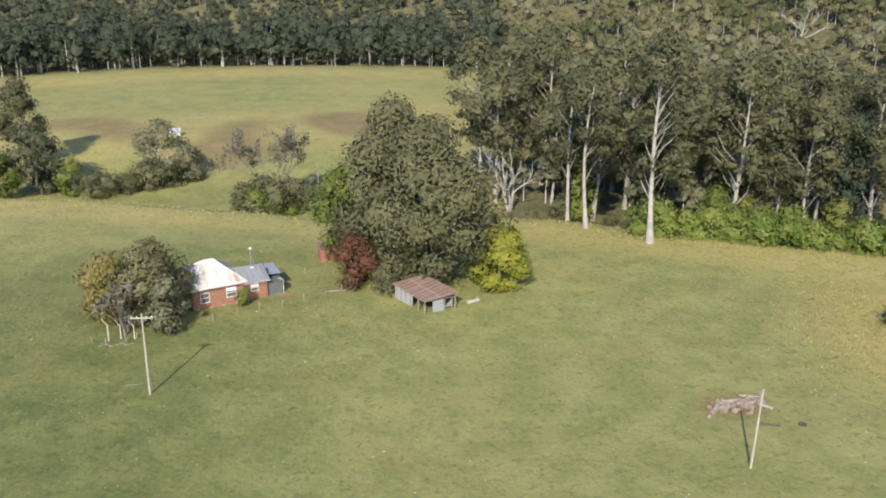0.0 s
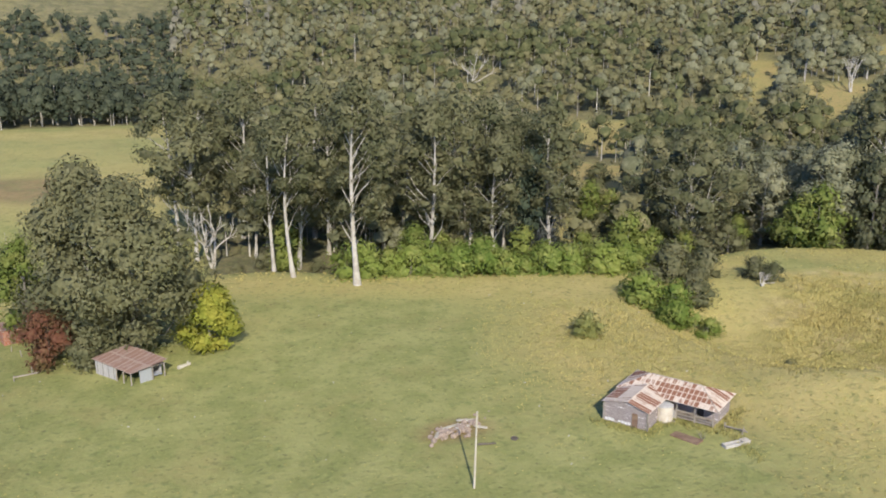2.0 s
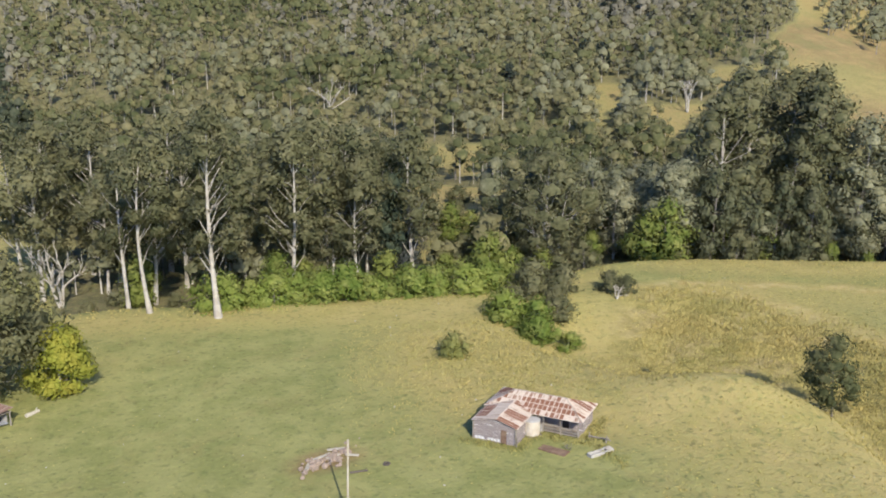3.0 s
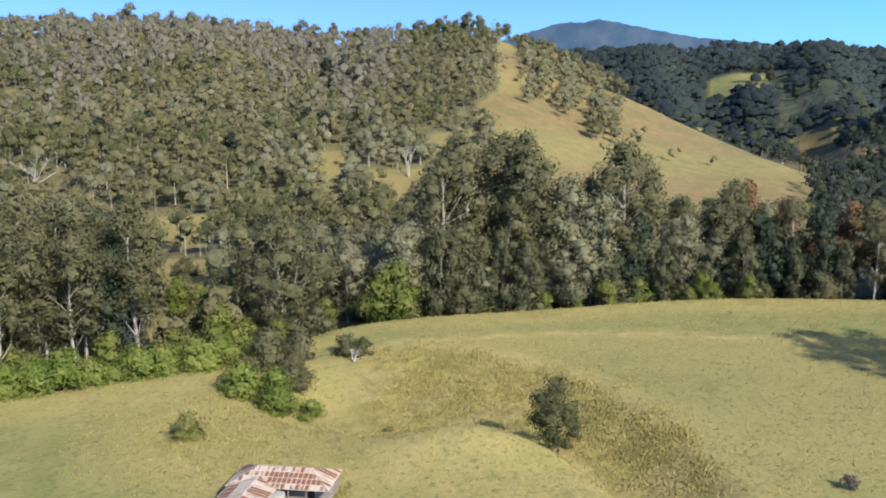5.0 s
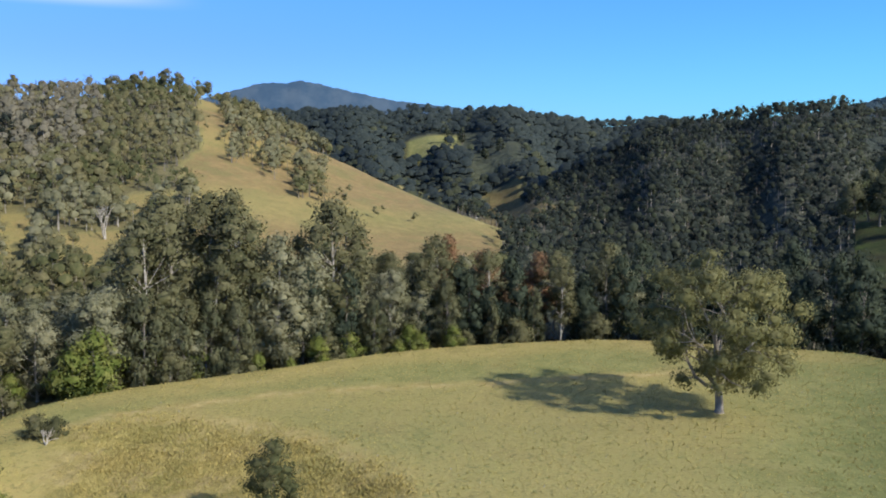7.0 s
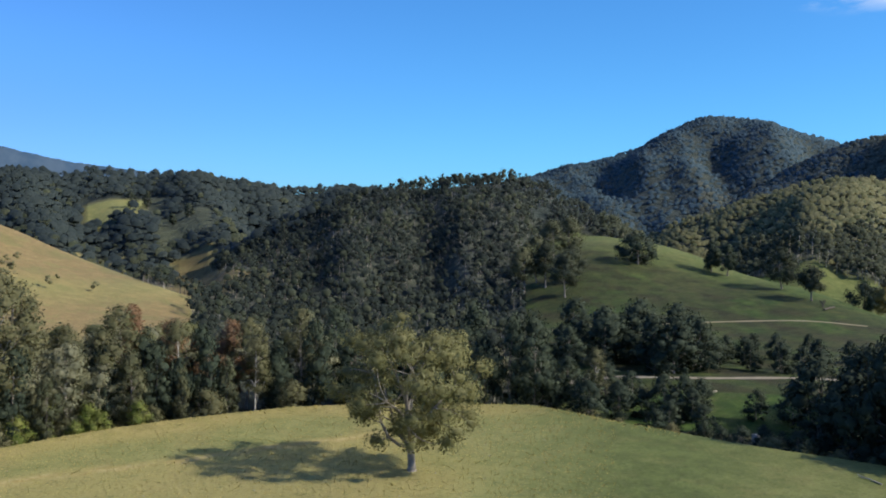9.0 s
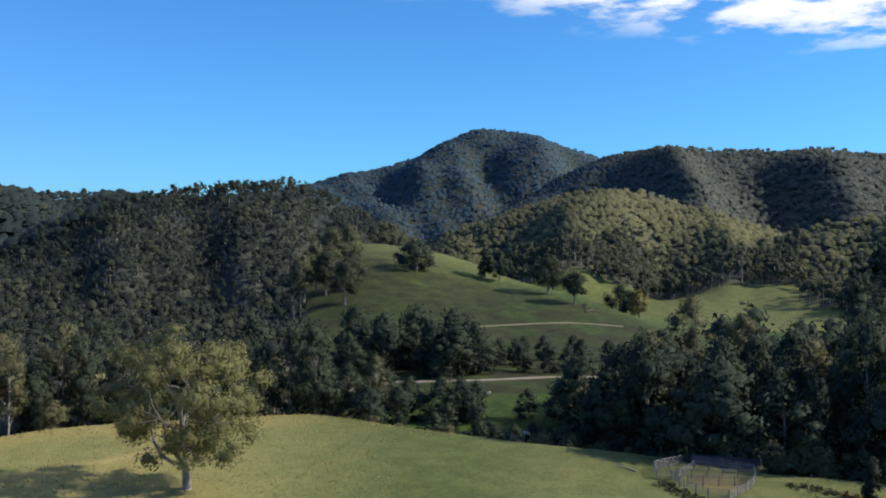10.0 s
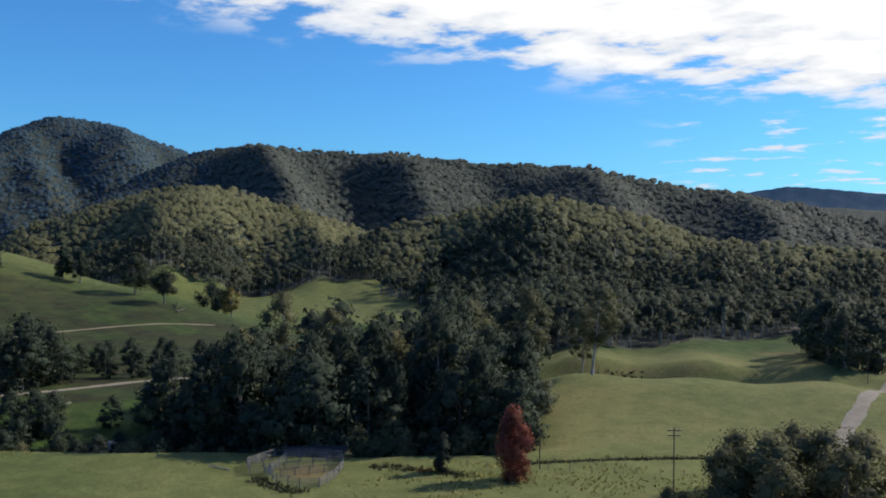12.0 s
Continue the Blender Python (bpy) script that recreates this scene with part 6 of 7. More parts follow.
# ------------------------------------------------------------------ the brick house
def build_house():
    h = thing("house", "red brick farmhouse with a bright hipped iron roof", "house", x=-33.7, y=110.7, turn=31.0)
    holes = [(1.15, 2.25, 0.95, 2.2), (4.75, 5.95, 1.15, 2.3)]
    so = wall_with_holes(0, 7.2, -0.4, 3.0, 0, 0.25, holes)
    so.box(0, 0.25, 0.25, 8.0, -0.4, 3.0).box(6.95, 7.2, 0.25, 8.0, -0.4, 3.0).box(0.25, 6.95, 7.75, 8.0, -0.4, 3.0)
    so.make("wall", BRICK, h)
    so = wall_with_holes(7.2, 10.7, -0.4, 2.6, 0.35, 0.6, [(8.35, 9.25, 1.2, 2.0)])
    so.box(10.45, 10.7, 0.6, 6.0, -0.4, 2.6).box(7.2, 10.45, 5.75, 6.0, -0.4, 2.6)
    so.make("wall", BRICK, h)
    # added near-black sheets stand in for the shade inside the rooms
    Solid().box(0.3, 6.9, 2.4, 2.5, 0, 2.9).make("partition", BLACK, h, "near-black sheet in place of the dim room's shade")
    Solid().box(7.3, 10.4, 2.4, 2.5, 0, 2.5).make("partition", BLACK, h, "near-black sheet in place of the dim wing room's shade")
    so = Solid()
    for k in range(6):
        so.box(0.5 + k * 1.75, 0.9 + k * 1.75, -0.06 if k < 4 else 0.28, 0.05 if k < 4 else 0.4, -0.4, 0.12)
    so.make("base_course", CONCRETE, h, "pale concrete footing blocks")
    window(h, 1.7, 0.95, 2.2, 1.1, 0.0, False)
    window(h, 5.35, 1.15, 2.3, 1.2, 0.0)
    window(h, 8.8, 1.2, 2.0, 0.9, 0.35)
    roof = Solid().box(-0.35, 7.45, -0.35, 8.35, 2.94, 3.0).make("roof", PAINT, h, "hipped iron roof, sun glare put into its white")
    e, z = [(-0.45, -0.45), (7.6, -0.45), (7.6, 8.45), (-0.45, 8.45)], 3.05
    a, b = (2.9, 4.1, 5.55), (4.3, 4.1, 5.55)
    c = [(*p, z) for p in e]
    lightly = lambda i, j, r: 0.05 + 0.2 * r.random() + (0.28 if i > 0.72 else 0.0)
    # slopes in glare take the white, the duller right slope the grey
    roof_plane(roof, c[0], c[1], a, b, TIN_GLARE, 0.8, 1, lightly, 1)
    roof_plane(roof, c[2], c[3], b, a, TIN_GLARE, 0.8, 1, lightly, 2)
    roof_plane(roof, c[3], c[0], a, a, TIN_GLARE, 0.8, 1, lambda i, j, r: 0.05 + 0.1 * r.random(), 3)
    roof_plane(roof, c[1], c[2], b, b, TIN_GREY, 0.8, 1, lightly, 4)
    Solid().rod(a, b, 0.10).rod(c[0], a, 0.07).rod(c[1], b, 0.07).rod(c[2], b, 0.07).rod(c[3], a, 0.07).make("ridge_cap", PAINT, roof)
    ext = Solid().box(7.62, 10.7, 0.2, 6.1, 2.56, 2.6).make("roof", TIN_GREY, h, "grey iron roof over the rear wing", {"across": [0] * 8, "down": [0] * 8, "rust": [0] * 8})
    roof_plane(ext, (7.0, -0.15, 2.62), (11.0, -0.15, 2.62), (6.2, 3.1, 4.1), (11.0, 3.1, 3.75), TIN_GREY, 0.8, 1, lightly, 5)
    roof_plane(ext, (11.0, 6.4, 2.62), (7.0, 6.4, 2.62), (11.0, 3.1, 3.75), (6.2, 3.1, 4.1), TIN_GREY, 0.8, 1, lightly, 6)
    Solid().rod((-0.5, -0.52, 2.98), (7.6, -0.52, 2.98), 0.06, sides=6).rod((7.2, -0.25, 2.56), (11.0, -0.25, 2.56), 0.05, sides=6).make("gutter", PAINT, h)
    Solid().rod((0.08, -0.10, -0.2), (0.08, -0.10, 2.95), 0.045, sides=6).make("downpipe", TIMBER, h)
    flue = Solid().rod((9.3, 2.7, 3.4), (9.3, 2.7, 6.5), 0.14, 0.13).make("flue", STEEL, h, "tall galvanised stove flue")
    Solid().lathe([(0.05, 0), (0.24, 0.05), (0.27, 0.18), (0.14, 0.32), (0.02, 0.36)], 12, (9.3, 2.7, 6.5)).make("cowl", PAINT, flue, "white flue cowl")
    Solid().box(9.02, 9.58, 2.42, 2.98, 3.2, 3.95).make("chimney_base", PAINT, h)
    # open wash-house against the end wall
    leanto = Solid().box(10.95, 13.2, 5.4, 5.5, -0.2, 2.5).box(13.1, 13.2, 2.6, 5.4, -0.2, 2.5).make("lean_to", TIMBER, h, "open timber lean-to at the end wall")
    roof_plane(leanto, (10.8, 2.2, 2.45), (13.5, 2.2, 2.45), (10.8, 5.7, 2.95), (13.5, 5.7, 2.95), TIN_GREY, 0.8, 1, lightly, 7)
    Solid().box(10.9, 13.0, 0.7, 0.8, -0.2, 2.05).box(12.9, 13.0, 0.8, 2.3, -0.2, 2.05).box(10.8, 13.1, 0.6, 2.35, 2.05, 2.12).make("screen", SLATE, h, "dark grey-green iron screen")
    Solid().rod((13.1, 0.5, -0.2), (13.1, 0.5, 2.0), 0.05, sides=6).rod((13.1, 0.5, 2.0), (12.5, 0.7, 2.3), 0.05, sides=6).make("pipe", PAINT, h, "white vent pipe")
    make_tree("bush", "straggling yellow-green bush against the brick wall", 201, BARK_GREY, LEAF_GREEN, "bush", at=(-27.2, 113.2), height=2.6, spread=1.2, crown_from=0.05,
              clumps=9, n_leaf=420, leaf=0.17, girth=0.05, size=0.3, stems=3)


build_house()


def build_outhouse():
    h = thing("outhouse", "small red-brown outhouse beside the garden bush", "shed", x=-19.2, y=131.2, turn=20.0)
    Solid().box(0, 0.12, 0, 2.2, -0.2, 2.3).box(2.3, 2.42, 0, 2.2, -0.2, 2.3).box(0.12, 2.3, 2.08, 2.2, -0.2, 2.3).box(0.12, 0.8, 0, 0.12, -0.2, 2.3).box(0.8, 1.6, 0, 0.12, 1.95, 2.3).box(1.6, 2.3, 0, 0.12, -0.2, 2.3).make("wall", BRICK, h)
    roof_plane(h, (-0.2, -0.25, 2.3), (2.62, -0.25, 2.3), (-0.2, 2.4, 2.75), (2.62, 2.4, 2.75), TIN_BROWN, 0.8, 1, None, 8)
    Solid().box(0.82, 1.58, 0.03, 0.08, -0.1, 1.93).make("door", RUST, h)


build_outhouse()


# ------------------------------------------------------------------ the open shed
def build_shed():
    h = thing("open_shed", "low open-fronted shed with a rusty brown iron roof", "shed", x=-2.4, y=110.5)
    ua, ub = Vector((math.sin(radians(-37)), math.cos(radians(-37)), 0)), Vector((math.sin(radians(66)), math.cos(radians(66)), 0))
    at = lambda a, b, z: ua * a + ub * b + Vector((0, 0, z))
    L, W = 7.2, 4.5
    Solid().slab([at(2.9, 0, -0.2), at(L, 0, -0.2), at(L, 0, 2.05), at(2.9, 0, 1.95)], -ub * 0.05).make("wall", WALL_IRON, h, "pale grey corrugated side wall")
    Solid().slab([at(L, 0, -0.2), at(L, W, -0.2), at(L, W, 2.5), at(L, 0, 2.05)], ua * 0.05).make("wall", WALL_IRON, h)
    Solid().slab([at(0.6, W, -0.2), at(L, W, -0.2), at(L, W, 2.45), at(0.6, W, 1.95)], ub * 0.05).make("wall", WALL_IRON, h)
    Solid().slab([at(0, 1.15, -0.1), at(0, 2.75, -0.1), at(0.05, 2.75, 1.75), at(0.05, 1.15, 1.7)], ua * 0.04).make("front_sheet", TIN_GREY, h, "pale grey iron sheet across the front", {"across": [0, 1.6, 1.6, 0] * 2, "down": [0, 0, 1.8, 1.8] * 2, "rust": [0.1] * 8})
    for a, b, z in ((0, 0, 1.72), (1.5, 0, 1.8), (2.9, 0, 1.9), (0, W, 1.9), (0, 2.9, 1.8), (3.4, 2.2, 2.2)):
        Solid().rod(at(a, b, -0.3), at(a, b, z), 0.10, 0.085, 7).make("post", TIMBER, h)
    Solid().rod(at(-0.1, -0.1, 1.72), at(-0.1, W + 0.1, 1.9), 0.08, sides=6).rod(at(-0.1, 0, 1.72), at(L, 0, 2.05), 0.08, sides=6).make("beam", TIMBER, h)
    for k in range(3):
        so = Solid().rod(at(0.4, 3.0 + 0.5 * k, 0.25 + 0.1 * k), at(2.2, 2.9 + 0.4 * k, 0.35), 0.10, sides=6)
        so.make("stored_timber", TIMBER, h, "pale timber stacked inside")
    Solid().slab([at(0.1, 3.0, 0.5), at(0.1, 4.3, 0.45), at(0.9, 4.3, 0.6), at(0.9, 3.0, 0.65)], (0, 0, 0.05)).make("stored_sheet", TIN_GREY, h, "loose grey iron sheet", {"across": [0, 1, 1, 0] * 2, "down": [0, 0, 1, 1] * 2, "rust": [0.1] * 8})
    roof_plane(h, at(L + 0.3, -0.3, 2.10), at(-0.4, -0.3, 1.75), at(L + 0.3, W + 0.3, 2.75), at(-0.4, W + 0.3, 2.05), TIN_BROWN, 0.8, 2, lambda i, j, r: 0.25 + 0.4 * r.random(), 9)
    # added near-black sheet that darkens the roof's underside
    Solid().slab([at(L + 0.1, 0.1, 2.02), at(-0.2, 0.1, 1.70), at(-0.2, W - 0.1, 1.98), at(L + 0.1, W - 0.1, 2.66)], (0, 0, 0.02)).make("roof_lining", BLACK, h)


build_shed()


# ------------------------------------------------------------------ the old hut
def build_hut():
    h = thing("old_hut", "abandoned weatherboard hut with a patchy rusted iron roof", "hut", x=52.9, y=85.2, turn=-55.0)
    h.matrix_world = h.matrix_world @ Matrix.Diagonal((0.935, 0.935, 0.97, 1))
    # x runs along the long side, y away from the front
    so = wall_with_holes(6.0, 12.3, -0.3, 2.3, 1.7, 1.8, [(9.6, 10.5, -0.05, 1.9)])
    so.box(0, 0.1, 0, 6.0, -0.3, 2.3).box(12.2, 12.3, 1.8, 6.0, -0.3, 2.3).box(0.1, 12.2, 5.9, 6.0, -0.3, 2.3)
    so.make("wall", BOARDS, h, "grey weatherboard walls with flaking paint")
    Solid().box(6.0, 12.3, 0.1, 1.7, 0.2, 0.32).make("verandah_floor", TIMBER, h)
    Solid().box(9.62, 10.48, 1.82, 1.86, -0.05, 1.9).make("door", BLACK, h)
    for x in (7.6, 9.9, 12.2):
        Solid().box(x - 0.07, x + 0.07, 0.03, 0.17, -0.3, 2.3).make("verandah_post", TIMBER, h)
    for x0, x1, z in ((7.6, 9.9, 0.62), (7.6, 9.9, 1.1), (9.9, 12.2, 0.55), (9.9, 12.2, 0.98)):
        Solid().box(x0 + 0.07, x1 - 0.07, 0.06, 0.14, z, z + 0.13).make("verandah_rail", TIMBER, h)
    Solid().box(6.1, 7.6, 0.05, 0.12, -0.2, 1.05).make("screen", WALL_IRON, h)
    # front wing with a gable
    wall = Solid()
    for x0, x1, a, b in ((0.3, 3.4, 2.35, 2.95), (3.4, 6.0, 2.95, 2.25)):
        wall.slab([(x0, -5.2, -0.3), (x1, -5.2, -0.3), (x1, -5.2, b), (x0, -5.2, a)], (0, -0.1, 0)) if x0 < 1 else None
    wall.slab([(3.4, -5.2, -0.3), (3.95, -5.2, -0.3), (3.95, -5.2, 2.80), (3.4, -5.2, 2.95)], (0, -0.1, 0))
    wall.slab([(3.95, -5.2, 1.75), (4.75, -5.2, 1.75), (4.75, -5.2, 2.58), (3.95, -5.2, 2.80)], (0, -0.1, 0))
    wall.slab([(4.75, -5.2, -0.3), (6.0, -5.2, -0.3), (6.0, -5.2, 2.25), (4.75, -5.2, 2.58)], (0, -0.1, 0))
    wall.box(0.3, 0.4, -5.1, 0, -0.3, 2.35).box(5.9, 6.0, -5.1, 0, -0.3, 2.25)
    wall.make("wing_wall", BOARDS, h, "grey weatherboard wing with white paint remains")
    Solid().box(3.99, 4.71, -5.14, -5.09, -0.2, 1.72).make("door", RUST, h, "weathered brown plank door")
    for x in (0.3, 6.0):
        Solid().box(x - 0.09, x + 0.09, -5.33, -5.21, -0.35, 2.2).make("corner_board", TIMBER, h)
    for k in range(8):
        x0 = 0.5 + k * 0.43
        if k != 3:
            Solid().box(x0, x0 + 0.36, -5.235, -5.202, 0.12 + 0.02 * (k % 3), 0.42 + 0.04 * (k % 2)).make("paint_flake_board", PAINT, h)
    Solid().rod((6.05, -5.25, -0.2), (6.35, -5.6, 1.3), 0.06, sides=6).make("prop", TIMBER, h, "leaning timber prop")
    z, e = 2.35, [(-0.4, -0.45), (12.9, -0.45), (12.9, 6.4), (-0.4, 6.4)]
    c = [(*p, z) for p in e]
    a, b = (2.9, 3.0, 3.75), (9.6, 3.0, 3.75)
    patch = lambda i, j, r: (0.50 + 0.15 * r.random()) if j in (1, 2) and 0.34 < i < 0.86 and r.random() < 0.92 else 0.12 + 0.32 * r.random()
    roof = Solid().box(0.2, 12.2, 0.2, 5.8, 2.28, 2.33).make("roof", TIMBER, h, "hipped roof of pale and rusted iron sheets")
    roof_plane(roof, c[0], c[1], a, b, TIN_RUST, 0.62, 4, patch, 11)
    roof_plane(roof, c[2], c[3], b, a, TIN_RUST, 0.76, 2, None, 12)
    streaky = lambda i, j, r: 0.18 + 0.5 * (r.random() < 0.6)
    roof_plane(roof, c[3], c[0], a, a, TIN_RUST, 0.42, 1, streaky, 13)
    roof_plane(roof, c[1], c[2], b, b, TIN_RUST, 0.6, 1, streaky, 14)
    Solid().rod(a, b, 0.09, sides=6).rod(c[1], b, 0.06, sides=6).make("ridge_cap", TIMBER, roof)
    wing = Solid().box(0.5, 5.8, -5.0, -0.2, 2.15, 2.2).make("roof", TIMBER, h, "low gabled wing roof of pale iron")
    third = lambda i, j, r: 0.5 + 0.1 * r.random() if j == 0 and 0.25 < i < 0.8 else 0.05 + 0.2 * r.random()
    roof_plane(wing, (0.0, 0.4, 2.40), (0.0, -5.5, 2.40), (3.4, 1.2, 3.10), (3.4, -5.5, 3.10), TIN_RUST, 0.6, 2, third, 15)
    roof_plane(wing, (6.3, -5.5, 2.30), (6.3, 0.3, 2.30), (3.4, -5.5, 3.10), (3.4, 1.2, 3.10), TIN_RUST, 0.55, 1, streaky, 16)
    # what stands and lies round it
    t = thing("water_tank", "cream ribbed rainwater tank beside the hut", "tank", x=55.55, y=79.7)
    Solid().box(-0.95, 0.95, -0.95, 0.95, -0.2, 0.12).make("stand", TIMBER, t)
    ribs = [(1.0, 0.12)] + [(1.0 + 0.03 * (k % 2), 0.2 + 0.13 * k) for k in range(13)] + [(1.0, 1.9)]
    Solid().lathe(ribs, 24).make("tank_wall", CREAM, t)
    Solid().lathe([(1.05, 1.9), (0.75, 2.02), (0.3, 2.1), (0.05, 2.12)], 24).make("lid", CONCRETE, t, "pale domed tank lid")
    r = thing("rusted_sheet", "flat rusted iron sheet lying in the grass", "iron sheet", x=55.3, y=74.8, turn=-62)
    Solid().slab([(-1.7, -0.6, 0.16), (1.6, -0.7, 0.12), (1.7, 0.6, 0.18), (-1.6, 0.7, 0.14)], (0, 0, 0.15)).make("sheet", RUST, r)
    g = thing("trough", "long grey concrete trough lying in the grass", "trough", x=59.4, y=71.6, turn=2)
    g.matrix_world = g.matrix_world @ Matrix.Diagonal((0.85, 0.85, 0.7, 1))
    Solid().box(-1.9, 1.9, -0.45, 0.45, -0.1, 0.12).box(-1.9, 1.9, -0.45, -0.35, 0.12, 0.5).box(-1.9, 1.9, 0.35, 0.45, 0.12, 0.5).box(-1.9, -1.8, -0.35, 0.35, 0.12, 0.5).box(1.8, 1.9, -0.35, 0.35, 0.12, 0.5).make("basin", CONCRETE, g)
    Solid().box(0.9, 1.95, -0.5, 0.5, 0.51, 0.57).make("cover", CREAM, g, "pale board across the end")
    q = thing("broken_fence", "collapsed timber rails beside the hut", "fence", x=61.3, y=74.3, turn=-50)
    for k, (p0, p1) in enumerate((((-1.2, 0, 0.45), (1.4, 0.1, 0.2)), ((-1.0, 0.3, 0.15), (1.2, -0.3, 0.6)), ((0.9, -0.4, -0.2), (1.0, -0.3, 0.9)), ((-1.1, 0.1, -0.2), (-1.15, 0.1, 0.8)))):
        Solid().rod(p0, p1, 0.07, sides=6).make("rail" if k < 2 else "post", TIMBER, q)
    bare_tree("dead_shrub", "small dead shrub near the hut", 211, (56.9, 74.1), 1.6, 0.04, BARK_GREY, 3, 4)


build_hut()


# ------------------------------------------------------------------ poles and posts
def power_pole(label, x, y, height, mat, arms, turn, girth=0.125, lean=(0.0, 0.0)):
    p = thing("power_pole", label, "pole", x=x, y=y, turn=turn)
    Solid().rod((0, 0, -0.6), (lean[0], lean[1], height), girth, girth * 0.7, 10).make("pole", mat, p)
    for k, z in enumerate(arms):
        arm = Solid().box(-1.15, 1.15, -0.16, -0.05, z - 0.07, z + 0.07).make("crossarm", mat, p)
        for x0 in (-1.05, -0.5, 0.5, 1.05):
            Solid().lathe([(0.03, 0), (0.055, 0.03), (0.06, 0.12), (0.03, 0.18)], 8, (x0, -0.1, z + 0.07)).make("insulator", PAINT, arm)
        Solid().rod((-0.55, -0.1, z), (0, -0.1, z - 0.6), 0.025, sides=5).rod((0.55, -0.1, z), (0, -0.1, z - 0.6), 0.025, sides=5).make("brace", STEEL, p)
    return p


power_pole("pale timber power pole with a crossarm in the paddock", -32.0, 86.8, 9.5, POLE_WOOD, (9.1,), 5.0)
power_pole("pale bare timber pole standing beside a rubble heap", 29.4, 73.3, 8.3, POLE_WOOD, (), 0.0, 0.125, (0.25, 0.0))
power_pole("dark slender pole beside the red tree", 130.7, -115.2, 7.2, DARK_WOOD, (), 0.0, 0.12)
power_pole("dark timber power pole with two crossarms", 104.8, -124.1, 11.9, DARK_WOOD, (11.4, 10.5), 50.0)
power_pole("dark power pole beside the gravel road", 141.7, -253.9, 10.9, DARK_WOOD, (10.4,), 40.0)


def fence_post(x, y, lean, height, model=[]):
    if not model:
        p = thing("fence_post", "short weathered timber fence post in the grass", "fence post", "garden fence posts", x, y)
        Solid().rod((0, 0, -0.3), (0.05, 0.02, 1.0), 0.075, 0.06, 7).make("post", TIMBER, p)
        model.append(p)
        return p
    return copy_thing(model[0], pose(x, y, float(lay(x, y)), lean, -lean * 0.6, lean * 40) @ Matrix.Diagonal((1, 1, height, 1)))


posts = [(-36.2, 104.2), (-33.5, 106.1), (-30.25, 107.6), (-27.6, 109.8), (-24.9, 111.5), (-22.1, 113.1), (-19.4, 115.0), (-16.6, 117.2), (-14.6, 119.0), (-43.5, 100.4), (-41.5, 99.6), (-39.3, 100.6), (-38.4, 101.8),
         (-26.0, 128.0), (-21.0, 126.5), (-29.5, 130.0), (-18.0, 128.5), (-16.5, 126.0)]
for k, (x, y) in enumerate(posts):
    fence_post(x, y, (k * 37 % 15) - 7, 0.75 + 0.05 * (k * 13 % 9))
for k in range(34):
    a = 44 + k * 1.45
    d = float(EDGE(a)) + 3.5
    fence_post(d * math.sin(radians(a)), d * math.cos(radians(a)), (k * 29 % 9) - 4, 1.1)
for k in range(22):
    f = k / 21
    fence_post(153 - 62 * f, -94.8 - 66 * f + 4 * math.sin(f * 3), (k * 23 % 7) - 3, 1.15)

ledge = thing("garden_edging", "pale stone edging round the house garden", "edging", x=-40.6, y=99.8, turn=12)
for k in range(7):
    t = 0.35 * math.sin(k * 2.1)
    Solid().box(-1.8 + k * 0.62, -1.30 + k * 0.62 + 0.08 * (k % 2), -0.15 + t, 0.12 + t, -0.2, 0.05 + 0.03 * (k % 3)).make("kerb_stone", STONE, ledge)
for x, y, hgt in ((-41.6, 100.9, 2.3), (-40.3, 101.6, 2.0), (-38.6, 101.6, 1.9)):
    g = thing("garden_post", "pale weathered garden trellis post", "post", "garden trellis posts", x, y)
    Solid().box(-0.06, 0.06, -0.06, 0.06, -0.3, hgt).make("post", CREAM, g)
    Solid().rod((0, 0, hgt - 0.2), (-0.9, 0.7, hgt + 0.3), 0.04, sides=6).make("stay", CREAM, g)


# ------------------------------------------------------------------ rubble, logs, small things
def stone_mesh(seed, size):
    r = random.Random(seed)
    so = Solid()
    rings = [(0.35, -0.3), (0.5, -0.1), (0.48, 0.15), (0.25, 0.36)]
    so.v = [((q * (0.8 + 0.4 * r.random())) * math.cos(k * 1.047) * size, (q * (0.8 + 0.4 * r.random())) * math.sin(k * 1.047) * size * 0.8, z * size * (0.8 + 0.3 * r.random())) for q, z in rings for k in range(6)]
    so.f = [(i * 6 + k, i * 6 + (k + 1) % 6, (i + 1) * 6 + (k + 1) % 6, (i + 1) * 6 + k) for i in range(3) for k in range(6)] + [(5, 4, 3, 2, 1, 0), (18, 19, 20, 21, 22, 23)]
    return so


